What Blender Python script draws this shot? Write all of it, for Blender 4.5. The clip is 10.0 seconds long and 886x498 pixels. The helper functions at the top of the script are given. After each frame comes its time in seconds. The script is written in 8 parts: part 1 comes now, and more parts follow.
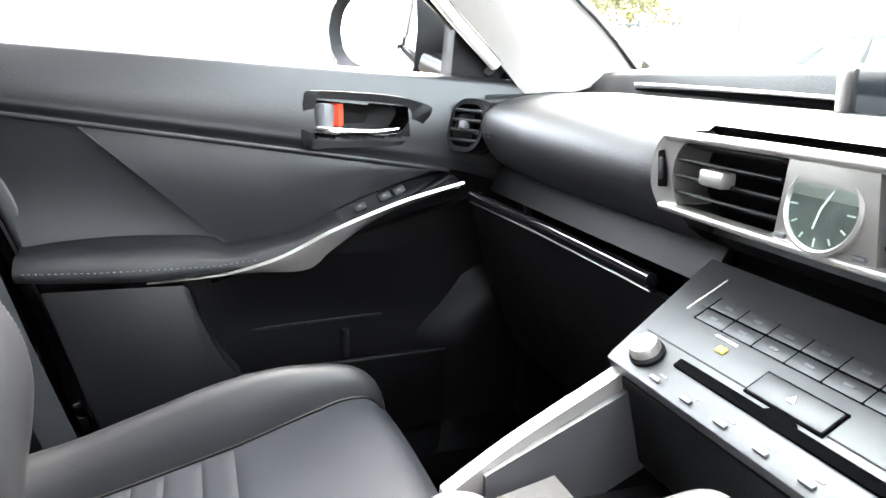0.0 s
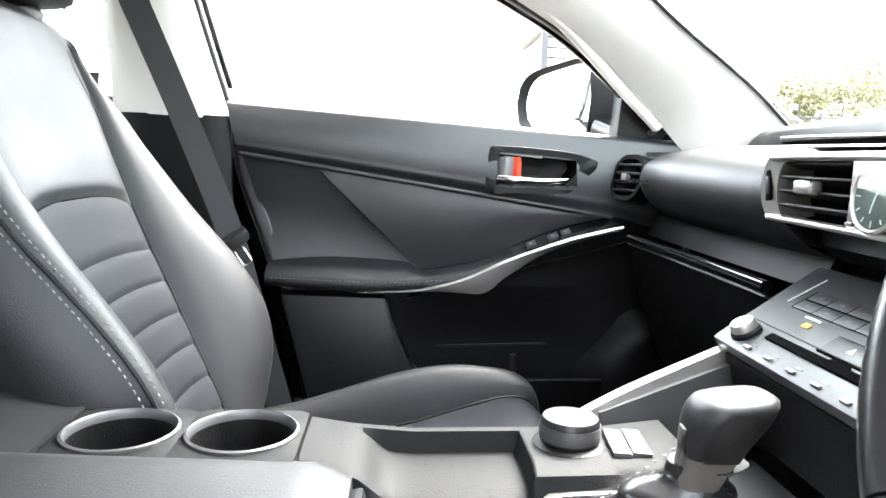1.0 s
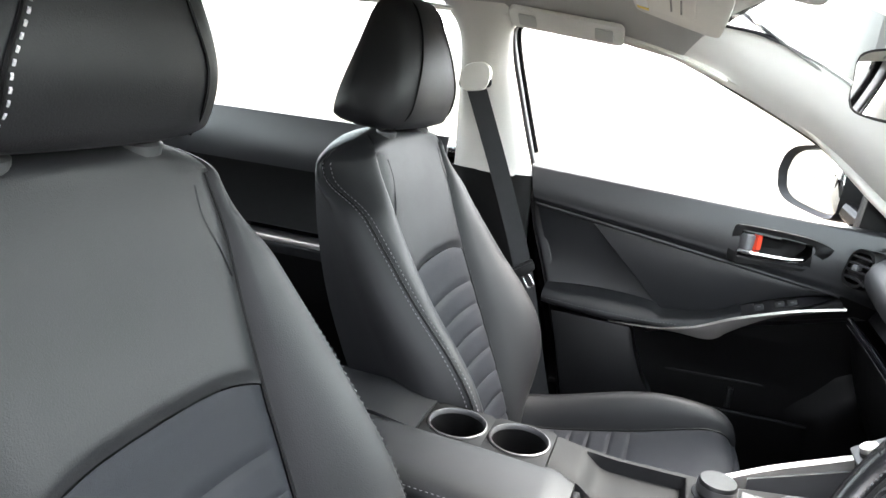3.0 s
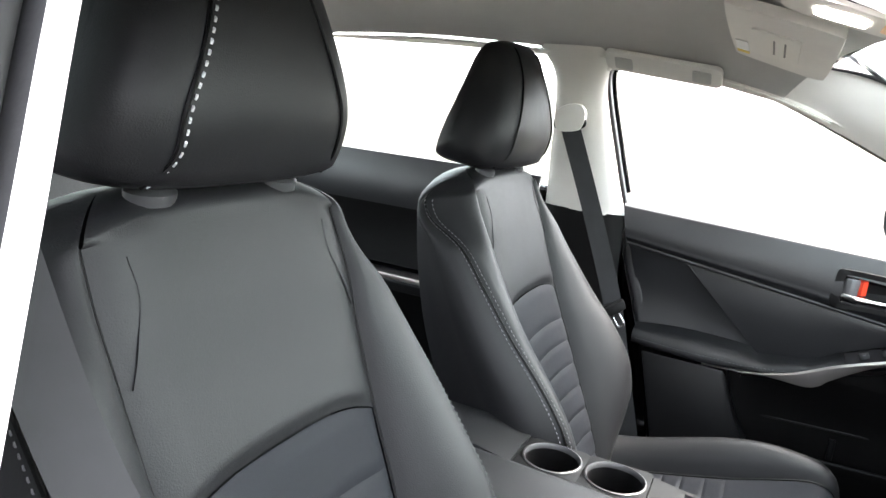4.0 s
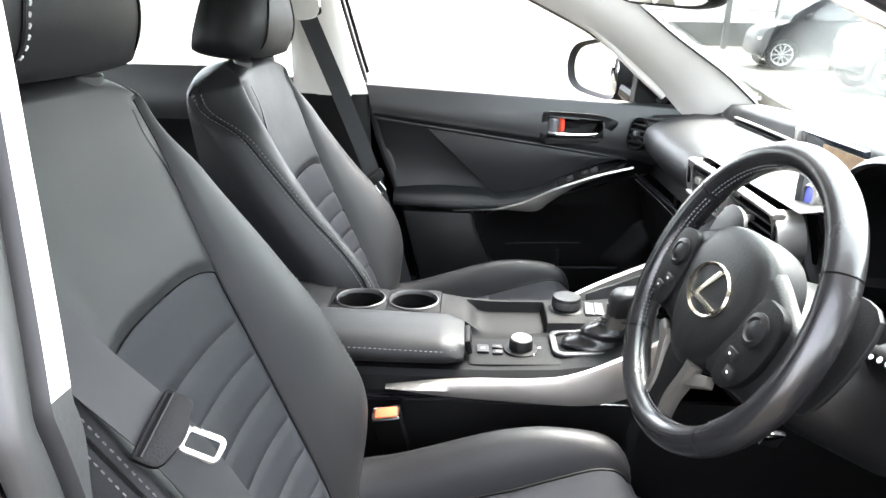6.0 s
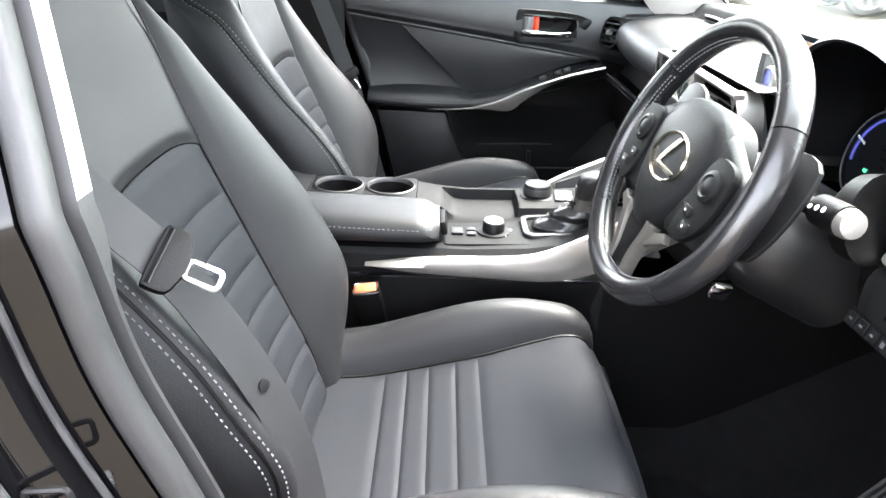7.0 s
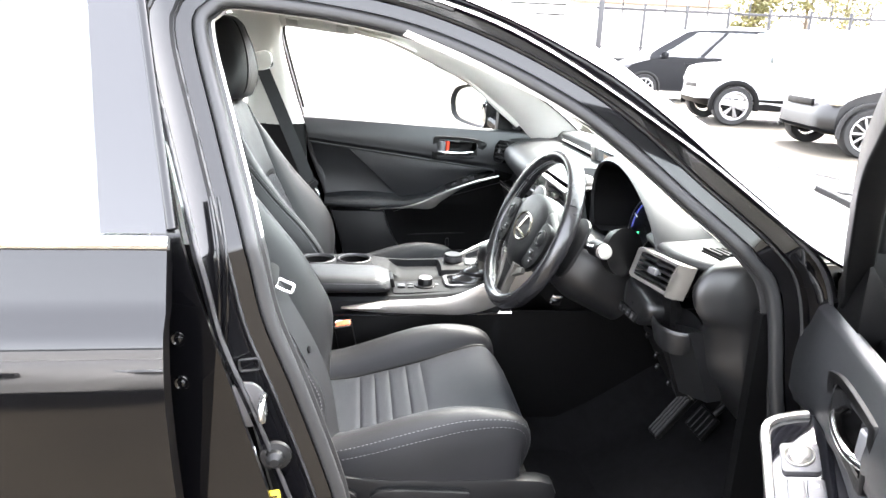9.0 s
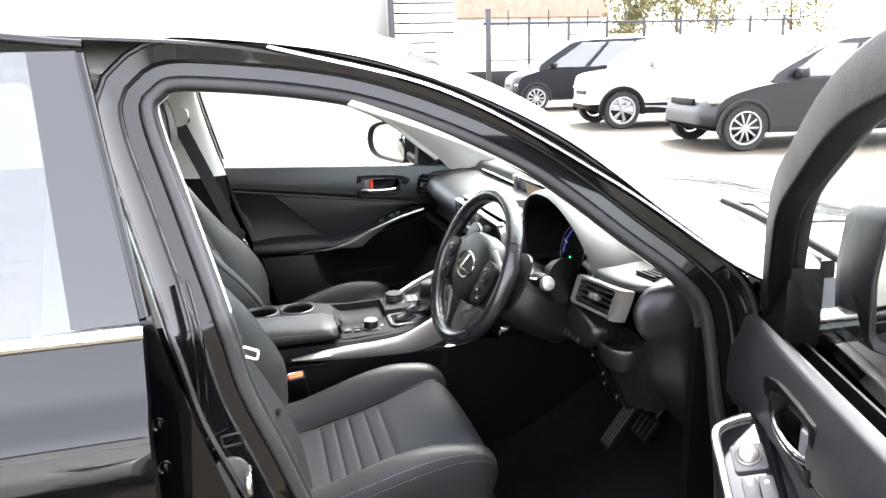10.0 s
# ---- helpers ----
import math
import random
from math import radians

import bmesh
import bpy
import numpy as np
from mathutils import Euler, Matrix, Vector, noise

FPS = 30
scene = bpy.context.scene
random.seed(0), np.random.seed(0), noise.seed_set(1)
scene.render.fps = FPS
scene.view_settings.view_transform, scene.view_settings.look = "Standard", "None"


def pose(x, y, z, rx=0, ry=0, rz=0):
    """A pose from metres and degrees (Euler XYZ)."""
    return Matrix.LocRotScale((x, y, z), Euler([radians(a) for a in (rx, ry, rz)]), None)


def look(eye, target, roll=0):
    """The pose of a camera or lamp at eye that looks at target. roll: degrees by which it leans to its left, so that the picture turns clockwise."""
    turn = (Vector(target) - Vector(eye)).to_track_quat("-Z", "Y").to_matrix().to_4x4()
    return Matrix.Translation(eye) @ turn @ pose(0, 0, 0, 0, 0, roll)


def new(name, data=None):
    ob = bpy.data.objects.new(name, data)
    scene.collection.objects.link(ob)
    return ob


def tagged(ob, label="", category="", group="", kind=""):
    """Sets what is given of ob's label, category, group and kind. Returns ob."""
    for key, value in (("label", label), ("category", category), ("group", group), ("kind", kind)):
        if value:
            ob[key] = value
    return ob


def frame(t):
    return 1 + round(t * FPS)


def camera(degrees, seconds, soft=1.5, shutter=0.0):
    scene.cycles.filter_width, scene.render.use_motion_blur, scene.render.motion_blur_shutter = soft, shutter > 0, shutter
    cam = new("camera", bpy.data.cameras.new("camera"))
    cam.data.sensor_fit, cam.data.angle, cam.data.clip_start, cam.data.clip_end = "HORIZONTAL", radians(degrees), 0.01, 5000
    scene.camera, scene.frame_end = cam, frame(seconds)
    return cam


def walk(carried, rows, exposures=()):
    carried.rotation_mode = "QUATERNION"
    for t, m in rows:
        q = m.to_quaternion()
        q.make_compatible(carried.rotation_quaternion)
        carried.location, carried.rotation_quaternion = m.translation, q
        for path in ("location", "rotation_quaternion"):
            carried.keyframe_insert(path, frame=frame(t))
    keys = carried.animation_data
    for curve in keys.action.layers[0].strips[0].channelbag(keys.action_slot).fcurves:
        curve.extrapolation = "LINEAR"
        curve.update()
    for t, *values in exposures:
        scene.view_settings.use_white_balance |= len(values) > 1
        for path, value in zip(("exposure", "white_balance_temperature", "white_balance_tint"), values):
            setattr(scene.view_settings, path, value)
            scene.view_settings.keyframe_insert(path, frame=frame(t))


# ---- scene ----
cam = camera(64.9, 10.0)
PATH = [
    (0, (0.286, -0.283, 0.954), (0.948, 1.534, 0.441), 1.8),
    (0.5, (0.249, -0.419, 0.955), (0.7, 1.504, 0.644), 2.5),
    (1, (0.282, -0.476, 0.897), (0.416, 1.501, 0.626), 2.1),
    (1.5, (0.35, -0.517, 0.918), (0.229, 1.466, 0.69), 1.5),
    (2, (0.336, -0.568, 0.981), (0.157, 1.394, 0.642), 2.6),
    (2.5, (0.309, -0.703, 1.105), (0.16, 1.221, 0.581), 2.8),
    (3, (0.31, -0.819, 1.171), (-0.289, 1.017, 0.653), 6.1),
    (3.2, (0.31, -0.85, 1.188), (-0.465, 0.924, 0.684), 7.7),
    (4.3, (0.281, -0.872, 1.169), (-0.515, 0.913, 0.745), 5.3),
    (4.5, (0.275, -0.89, 1.175), (-0.342, 0.96, 0.729), 3.3),
    (5, (0.243, -0.961, 1.18), (0.006, 0.959, 0.674), 0.5),
    (5.5, (0.249, -1.01, 1.161), (0.115, 0.909, 0.614), 1.5),
    (6, (0.251, -1.04, 1.143), (0.19, 0.852, 0.496), 1.1),
    (6.2, (0.247, -1.049, 1.132), (0.208, 0.825, 0.432), 1.3),
    (7.3, (0.246, -1.144, 1.1), (0.327, 0.657, 0.235), 2.6),
    (7.5, (0.237, -1.181, 1.113), (0.407, 0.625, 0.27), 1.7),
    (8, (0.177, -1.346, 1.159), (0.463, 0.513, 0.478), 2.4),
    (8.5, (0.158, -1.519, 1.199), (0.41, 0.368, 0.588), 3.1),
    (9, (0.178, -1.676, 1.217), (0.421, 0.227, 0.652), 2.2),
    (9.5, (0.179, -1.751, 1.251), (0.461, 0.161, 0.735), 0.8),
    (10, (0.103, -1.7, 1.28), (0.596, 0.169, 0.767), -1.7),
]
walk(cam, [(t, look(eye, target, roll)) for t, eye, target, roll in PATH], exposures=[(0, 5.75, 6500, 13), (1.5, 5.15, 6500, 13), (2.5, 4.95, 6500, 13), (3, 4.7, 6500, 13), (4.5, 4.65, 6500, 13), (5, 4.72, 6500, 13), (6, 4.78, 6500, 13), (7.5, 5.42, 6500, 13), (8, 5.5, 6500, 13), (8.5, 5.2, 6500, 13), (9, 4.95, 6500, 13), (9.5, 4.6, 6500, 13), (10, 4.2, 6500, 13)])

# ---- world, sun and exposure ----
SUN_ELEV, SUN_AZ = 58.0, 40.0   # degrees; azimuth measured from +x towards +y
world = bpy.data.worlds.new("sky")
scene.world = world
world.use_nodes = True
wn = world.node_tree.nodes
wl = world.node_tree.links
sky = wn.new("ShaderNodeTexSky")
sky.sky_type = "NISHITA"
sky.sun_disc = False
sky.sun_elevation = radians(SUN_ELEV)
sky.sun_rotation = radians(90 - SUN_AZ)
sky.air_density, sky.dust_density, sky.ozone_density = 1.0, 4.0, 1.0
haze = wn.new("ShaderNodeHueSaturation")
haze.inputs["Saturation"].default_value = 0.25
wl.new(sky.outputs["Color"], haze.inputs["Color"])
wl.new(haze.outputs["Color"], wn["Background"].inputs["Color"])
wn["Background"].inputs["Strength"].default_value = 0.15
sun_data = bpy.data.lights.new("sun", "SUN")
sun_data.energy, sun_data.angle, sun_data.color = 0.9, radians(20), (1.0, 0.93, 0.84)
sun = new("sun", sun_data)
sa, se = radians(SUN_AZ), radians(SUN_ELEV)
SUN_DIR = Vector((math.cos(sa) * math.cos(se), math.sin(sa) * math.cos(se), math.sin(se)))
sun.matrix_world = look(SUN_DIR * 30, (0, 0, 0))


# ---- materials ----
def material(name, color, rough=0.5, metal=0.0, coat=0.0, spec=0.5, grain=0.0, grain_scale=900.0, vary=0.0, vary_scale=6.0,
             rough_vary=0.0, emit=0.0, sheen=0.0, weave=0.0, color2=None, object_vary=0.0):
    """A principled surface with variation at two scales: a broad cloud of tone and a fine grain in the relief."""
    m = bpy.data.materials.new(name)
    m.use_nodes = True
    nt = m.node_tree
    b = nt.nodes["Principled BSDF"]
    b.inputs["Base Color"].default_value = (*color, 1)
    b.inputs["Roughness"].default_value = rough
    b.inputs["Metallic"].default_value = metal
    b.inputs["Coat Weight"].default_value = coat
    b.inputs["Coat Roughness"].default_value = 0.03
    b.inputs["Specular IOR Level"].default_value = spec
    if sheen:
        b.inputs["Sheen Weight"].default_value = sheen
    if emit:
        b.inputs["Emission Color"].default_value = (*color, 1)
        b.inputs["Emission Strength"].default_value = emit
    tc = nt.nodes.new("ShaderNodeTexCoord")
    if vary or rough_vary or color2:
        n = nt.nodes.new("ShaderNodeTexNoise")
        n.inputs["Scale"].default_value = vary_scale
        n.inputs["Detail"].default_value = 6
        n.inputs["Roughness"].default_value = 0.62
        nt.links.new(tc.outputs["Object"], n.inputs["Vector"])
        if vary or color2:
            ramp = nt.nodes.new("ShaderNodeValToRGB")
            lo = tuple(c * (1 - vary) for c in color)
            hi = color2 or tuple(min(1, c * (1 + vary)) for c in color)
            ramp.color_ramp.elements[0].position, ramp.color_ramp.elements[0].color = 0.32, (*lo, 1)
            ramp.color_ramp.elements[1].position, ramp.color_ramp.elements[1].color = 0.68, (*hi, 1)
            nt.links.new(n.outputs["Fac"], ramp.inputs["Fac"])
            nt.links.new(ramp.outputs["Color"], b.inputs["Base Color"])
        if rough_vary:
            mr = nt.nodes.new("ShaderNodeMapRange")
            mr.inputs["From Min"].default_value, mr.inputs["From Max"].default_value = 0.3, 0.7
            mr.inputs["To Min"].default_value, mr.inputs["To Max"].default_value = rough - rough_vary, rough + rough_vary
            nt.links.new(n.outputs["Fac"], mr.inputs["Value"])
            nt.links.new(mr.outputs["Result"], b.inputs["Roughness"])
    if grain or weave:
        bump = nt.nodes.new("ShaderNodeBump")
        bump.inputs["Distance"].default_value = 0.0006
        if weave:
            g = nt.nodes.new("ShaderNodeTexVoronoi")
            g.inputs["Scale"].default_value = grain_scale
            out = g.outputs["Distance"]
            bump.inputs["Strength"].default_value = weave
        else:
            g = nt.nodes.new("ShaderNodeTexNoise")
            g.inputs["Scale"].default_value = grain_scale
            g.inputs["Detail"].default_value = 3
            out = g.outputs["Fac"]
            bump.inputs["Strength"].default_value = grain
        nt.links.new(tc.outputs["Object"], g.inputs["Vector"])
        nt.links.new(out, bump.inputs["Height"])
        nt.links.new(bump.outputs["Normal"], b.inputs["Normal"])
    return m


def glass_material(name, tint=(0.9, 0.95, 0.93), gloss=1.0, base=0.04):
    """A pane: clear, with mirror gloss by Fresnel."""
    m = bpy.data.materials.new(name)
    m.use_nodes = True
    nt = m.node_tree
    nt.nodes.remove(nt.nodes["Principled BSDF"])
    tr = nt.nodes.new("ShaderNodeBsdfTransparent")
    tr.inputs["Color"].default_value = (*tint, 1)
    gl = nt.nodes.new("ShaderNodeBsdfGlossy")
    gl.inputs["Roughness"].default_value = 0.005
    gl.inputs["Color"].default_value = (gloss, gloss, gloss, 1)
    lw = nt.nodes.new("ShaderNodeLayerWeight")
    lw.inputs["Blend"].default_value = 0.5
    pw = nt.nodes.new("ShaderNodeMath")
    pw.operation = "POWER"
    pw.inputs[1].default_value = 5.0
    fr = nt.nodes.new("ShaderNodeMath")
    fr.operation = "MULTIPLY_ADD"
    fr.inputs[1].default_value, fr.inputs[2].default_value = 1 - base, base
    nt.links.new(lw.outputs["Facing"], pw.inputs[0])
    nt.links.new(pw.outputs["Value"], fr.inputs[0])
    mx = nt.nodes.new("ShaderNodeMixShader")
    nt.links.new(fr.outputs["Value"], mx.inputs["Fac"])
    nt.links.new(tr.outputs["BSDF"], mx.inputs[1])
    nt.links.new(gl.outputs["BSDF"], mx.inputs[2])
    nt.links.new(mx.outputs["Shader"], nt.nodes["Material Output"].inputs["Surface"])
    return m


M = {
    "leather": material("black_leather", (0.0082, 0.0084, 0.0093), 0.50, spec=0.235, grain=0.45, grain_scale=700, vary=0.12, vary_scale=9, rough_vary=0.05),
    "insert": material("slate_insert_leather", (0.0084, 0.0091, 0.0116), 0.66, spec=0.14, grain=0.5, grain_scale=1100, vary=0.12, vary_scale=14, rough_vary=0.05),
    "wheel_leather": material("wheel_leather", (0.009, 0.009, 0.0098), 0.25, spec=0.6, grain=0.14, grain_scale=650, vary=0.1, vary_scale=30, rough_vary=0.03),
    "thread": material("pale_thread", (0.12, 0.12, 0.125), 0.7),
    # near-black, glossless: the shade inside ducts, slots and gaps put into the colour
    "void": material("black_opening_shade", (0.0012, 0.0012, 0.0013), 0.95, spec=0.03, vary=0.2, vary_scale=40),
    "bright_thread": material("bright_thread", (0.55, 0.56, 0.56), 0.7),
    "dark_thread": material("dark_thread", (0.05, 0.052, 0.055), 0.6),
    "soft": material("soft_dash_skin", (0.0042, 0.0044, 0.0048), 0.48, spec=0.34, grain=0.5, grain_scale=600, vary=0.12, vary_scale=5, rough_vary=0.05),
    "door_skin": material("door_skin", (0.0086, 0.0092, 0.0102), 0.40, grain=0.45, grain_scale=600, vary=0.12, vary_scale=7, rough_vary=0.05),
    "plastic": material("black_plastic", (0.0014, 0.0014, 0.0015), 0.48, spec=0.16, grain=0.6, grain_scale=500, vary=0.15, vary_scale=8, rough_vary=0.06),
    "hard": material("charcoal_plastic", (0.0036, 0.0038, 0.0042), 0.44, spec=0.28, grain=0.5, grain_scale=500, vary=0.12, vary_scale=10, rough_vary=0.06),
    "console": material("console_plastic", (0.0056, 0.0057, 0.0061), 0.62, spec=0.10, grain=0.5, grain_scale=500, vary=0.12, vary_scale=10, rough_vary=0.05),
    "grip_leather": material("grip_leather", (0.010, 0.010, 0.0108), 0.46, spec=0.30, grain=0.3, grain_scale=700, vary=0.12, vary_scale=20, rough_vary=0.04),
    "satin_black": material("satin_black_plastic", (0.0042, 0.0043, 0.0046), 0.40, spec=0.46, grain=0.3, grain_scale=500, vary=0.12, vary_scale=9, rough_vary=0.05),
    "panel": material("grey_control_panel", (0.048, 0.048, 0.050), 0.42, metal=0.4, grain=0.2, grain_scale=900, vary=0.1, vary_scale=12),
    "button": material("grey_button", (0.10, 0.10, 0.104), 0.42, metal=0.3, vary=0.08),
    "silver": material("satin_silver_trim", (0.40, 0.385, 0.36), 0.34, metal=0.85, vary=0.06, vary_scale=20, rough_vary=0.06),
    "chrome": material("chrome", (0.82, 0.82, 0.82), 0.08, metal=1.0, vary=0.03, vary_scale=40),
    "gold": material("pale_gold_chrome", (0.50, 0.46, 0.38), 0.20, metal=1.0, vary=0.04, vary_scale=40),
    "piano": material("piano_black", (0.004, 0.004, 0.005), 0.06, coat=0.6, rough_vary=0.02, vary=0.1, vary_scale=12),
    "pale_trim": material("pale_grey_trim", (0.66, 0.64, 0.60), 0.55, grain=0.5, grain_scale=500, vary=0.05, vary_scale=7, rough_vary=0.05),
    "headliner": material("pale_grey_headlining", (0.42, 0.41, 0.39), 0.95, weave=0.5, grain_scale=900, vary=0.06, vary_scale=5, sheen=0.2),
    "belt": material("grey_webbing", (0.0115, 0.0120, 0.0132), 0.6, spec=0.3, weave=0.06, grain_scale=1500, vary=0.12, vary_scale=30),
    "seal_grey": material("grey_door_seal", (0.013, 0.0133, 0.0138), 0.50, grain=0.3, grain_scale=300, vary=0.12, vary_scale=20),
    "beige_metal": material("beige_satin_metal", (0.085, 0.080, 0.072), 0.45, metal=0.4, vary=0.06, vary_scale=20),
    "rubber": material("rubber_seal", (0.016, 0.016, 0.017), 0.5, grain=0.3, grain_scale=300, vary=0.15, vary_scale=20),
    "paint": material("black_car_paint", (0.0012, 0.0012, 0.0015), 0.30, coat=0.75, spec=0.05, vary=0.15, vary_scale=3, rough_vary=0.02),
    "carpet": material("black_carpet", (0.0042, 0.0042, 0.0046), 0.95, spec=0.05, grain=1.0, grain_scale=420, vary=0.35, vary_scale=40),
    "orange": material("orange_release_button", (0.50, 0.11, 0.05), 0.35, vary=0.08, vary_scale=30),
    "red": material("red_lock_flag", (0.60, 0.05, 0.02), 0.4, vary=0.08, vary_scale=30),
    "steel": material("bare_steel", (0.45, 0.45, 0.44), 0.28, metal=1.0, vary=0.08, vary_scale=30, rough_vary=0.06),
    "dial": material("dial_face", (0.010, 0.011, 0.013), 0.3, vary=0.15, vary_scale=30),
    # clock face lightened to grey: the sky's reflection in its glass, as colour
    "ivory": material("clock_face_sky_reflection", (0.16, 0.16, 0.155), 0.15, vary=0.08, vary_scale=30),
    "white": material("white_marking", (0.75, 0.75, 0.74), 0.5, vary=0.04, vary_scale=30),
    "yellow": material("yellow_lamp", (0.75, 0.55, 0.05), 0.5, vary=0.06, vary_scale=30),
    "blue_glow": material("blue_gauge_arc", (0.05, 0.06, 0.30), 0.4, emit=0.04),
    "green_glow": material("green_gauge_lamp", (0.02, 0.30, 0.10), 0.4, emit=0.3),
    "screen": material("dark_screen", (0.010, 0.013, 0.015), 0.12, vary=0.1, vary_scale=5),
    "mirror": material("mirror_glass", (0.92, 0.93, 0.93), 0.01, metal=1.0),
    "glass": glass_material("clear_window_glass"),
    "tint": glass_material("tinted_window_glass", (0.42, 0.46, 0.45), base=0.11),
    "lamp": material("lamp_lens", (0.9, 0.86, 0.78), 0.4, emit=0.6),
    "amber": material("amber_reflection_lens", (0.8, 0.45, 0.2), 0.4, vary=0.06),
    "brown": material("brown_map_picture", (0.25, 0.16, 0.09), 0.3, vary=0.3, vary_scale=40),
    "asphalt": material("worn_asphalt", (0.042, 0.034, 0.023), 0.9, grain=0.8, grain_scale=60, vary=0.25, vary_scale=0.6, color2=(0.055, 0.045, 0.030)),
    "white_paint": material("white_car_paint", (0.40, 0.40, 0.395), 0.25, coat=0.8, vary=0.02, vary_scale=2),
    "navy_paint": material("dark_navy_car_paint", (0.003, 0.0035, 0.005), 0.35, spec=0.2, vary=0.1, vary_scale=2),
    "grey_paint": material("dark_grey_car_paint", (0.012, 0.0122, 0.0128), 0.40, spec=0.3, vary=0.1, vary_scale=2),
    "tyre": material("tyre_rubber", (0.008, 0.008, 0.008), 0.8, grain=0.5, grain_scale=80, vary=0.2, vary_scale=10),
    "alloy": material("alloy_rim", (0.36, 0.36, 0.36), 0.35, metal=0.8, vary=0.05, vary_scale=10),
    "cladding": material("pale_metal_cladding", (0.62, 0.61, 0.58), 0.5, vary=0.06, vary_scale=1.5),
    "fence_paint": material("black_fence_paint", (0.02, 0.02, 0.022), 0.5, vary=0.15, vary_scale=3),
    "leaf": material("yellow_green_leaf", (0.11, 0.11, 0.03), 0.6, vary=0.35, vary_scale=1.5, color2=(0.17, 0.15, 0.05)),
    "bark": material("bark", (0.10, 0.08, 0.06), 0.9, grain=0.8, grain_scale=30, vary=0.3, vary_scale=4),
    "brick": material("red_brown_roof", (0.30, 0.19, 0.14), 0.85, vary=0.2, vary_scale=2),
    "render_wall": material("pale_wall", (0.62, 0.60, 0.56), 0.85, vary=0.06, vary_scale=1),
}


# ---- modelling kit ----
def finish(name, verts, faces, mat, parent=None, label="", smooth=35, bevel=0.0, flip=False):
    me = bpy.data.meshes.new(name)
    me.from_pydata([tuple(v) for v in verts], [], [tuple(reversed(f)) if flip else tuple(f) for f in faces])
    bm = bmesh.new()
    bm.from_mesh(me)
    bmesh.ops.remove_doubles(bm, verts=bm.verts, dist=1e-6)
    bmesh.ops.recalc_face_normals(bm, faces=bm.faces)
    if bevel:
        edges = [e for e in bm.edges if len(e.link_faces) == 2 and e.calc_face_angle(0) > radians(38)]
        bmesh.ops.bevel(bm, geom=edges, offset=bevel, segments=2, profile=0.6, affect="EDGES", clamp_overlap=True)
    bm.to_mesh(me)
    bm.free()
    if smooth:
        me.shade_smooth()
        me.set_sharp_from_angle(angle=radians(smooth))
    if isinstance(mat, str):
        mat = M[mat]
    me.materials.append(mat)
    ob = new(name, me)
    if parent is not None:
        ob.parent = parent
    if label:
        ob["label"] = label
    return ob


def thing(name, at, label, category, group="", kind=""):
    e = new(name)
    e.empty_display_size = 0.05
    e.location = at
    e["base"] = 1
    return tagged(e, label, category, group, kind)


def settle(root):
    """Moves the parts, built in world places, under their thing without shifting them."""
    inv = Matrix.Translation(root.location).inverted()
    for c in root.children:
        c.matrix_parent_inverse = inv
    if "base" in root:
        del root["base"]
    return root


def spline(pts, n, closed=False):
    """Catmull-Rom through the points, n samples, evenly spread by length."""
    p = np.array(pts, float)
    ext = np.vstack([p[-1], p, p[0], p[1]]) if closed else np.vstack([2 * p[0] - p[1], p, 2 * p[-1] - p[-2]])
    out = []
    for i in range(len(ext) - 3):
        a, b, c, d = ext[i:i + 4]
        for t in np.linspace(0, 1, 24, endpoint=False):
            out.append(0.5 * (2 * b + (c - a) * t + (2 * a - 5 * b + 4 * c - d) * t * t + (3 * b - a - 3 * c + d) * t ** 3))
    out.append(p[0] if closed else p[-1])
    out = np.array(out)
    s = np.r_[0, np.cumsum(np.linalg.norm(np.diff(out, axis=0), axis=1))]
    q = np.linspace(0, s[-1], n, endpoint=not closed)
    return np.stack([np.interp(q, s, out[:, k]) for k in range(out.shape[1])], 1)


def smooth01(t):
    t = min(1.0, max(0.0, t))
    return t * t * (3 - 2 * t)


def lerp(table, x):
    return float(np.interp(x, [a for a, _ in table], [b for _, b in table]))


def frames(pts, closed=False, up=None):
    p = np.array(pts, float)
    if closed:
        tan = np.roll(p, -1, 0) - np.roll(p, 1, 0)
    else:
        tan = np.gradient(p, axis=0)
    tan /= np.linalg.norm(tan, axis=1)[:, None]
    side = []
    u = np.array(up if up is not None else (0.13, 0.31, 0.94), float)
    for t in tan:
        s = np.cross(t, u)
        s /= np.linalg.norm(s) + 1e-12
        w = np.cross(s, t)
        if up is None:
            u = w
        side.append((s, w))
    return p, tan, side


def sweep(name, pts, profile, mat, parent=None, closed=False, up=None, label="", caps=True, smooth=40, scale=None, bevel=0.0):
    """Carries a closed profile (side, up) along a line."""
    p, _, fr = frames(pts, closed, up)
    k = len(profile)
    verts, faces = [], []
    for i, (c, (s, w)) in enumerate(zip(p, fr)):
        f = scale[i] if scale is not None else 1.0
        fa, fb = f if isinstance(f, (tuple, list, np.ndarray)) else (f, f)
        verts += [c + s * a * fa + w * b * fb for a, b in profile]
    n = len(p)
    for i in range(n if closed else n - 1):
        j = (i + 1) % n
        faces += [(i * k + a, i * k + (a + 1) % k, j * k + (a + 1) % k, j * k + a) for a in range(k)]
    if caps and not closed:
        faces += [tuple(range(k)), tuple((n - 1) * k + a for a in range(k))]
    return finish(name, verts, faces, mat, parent, label, smooth, bevel)


def circle(r, n=10, ry=None):
    return [(r * math.cos(2 * math.pi * i / n), (ry or r) * math.sin(2 * math.pi * i / n)) for i in range(n)]


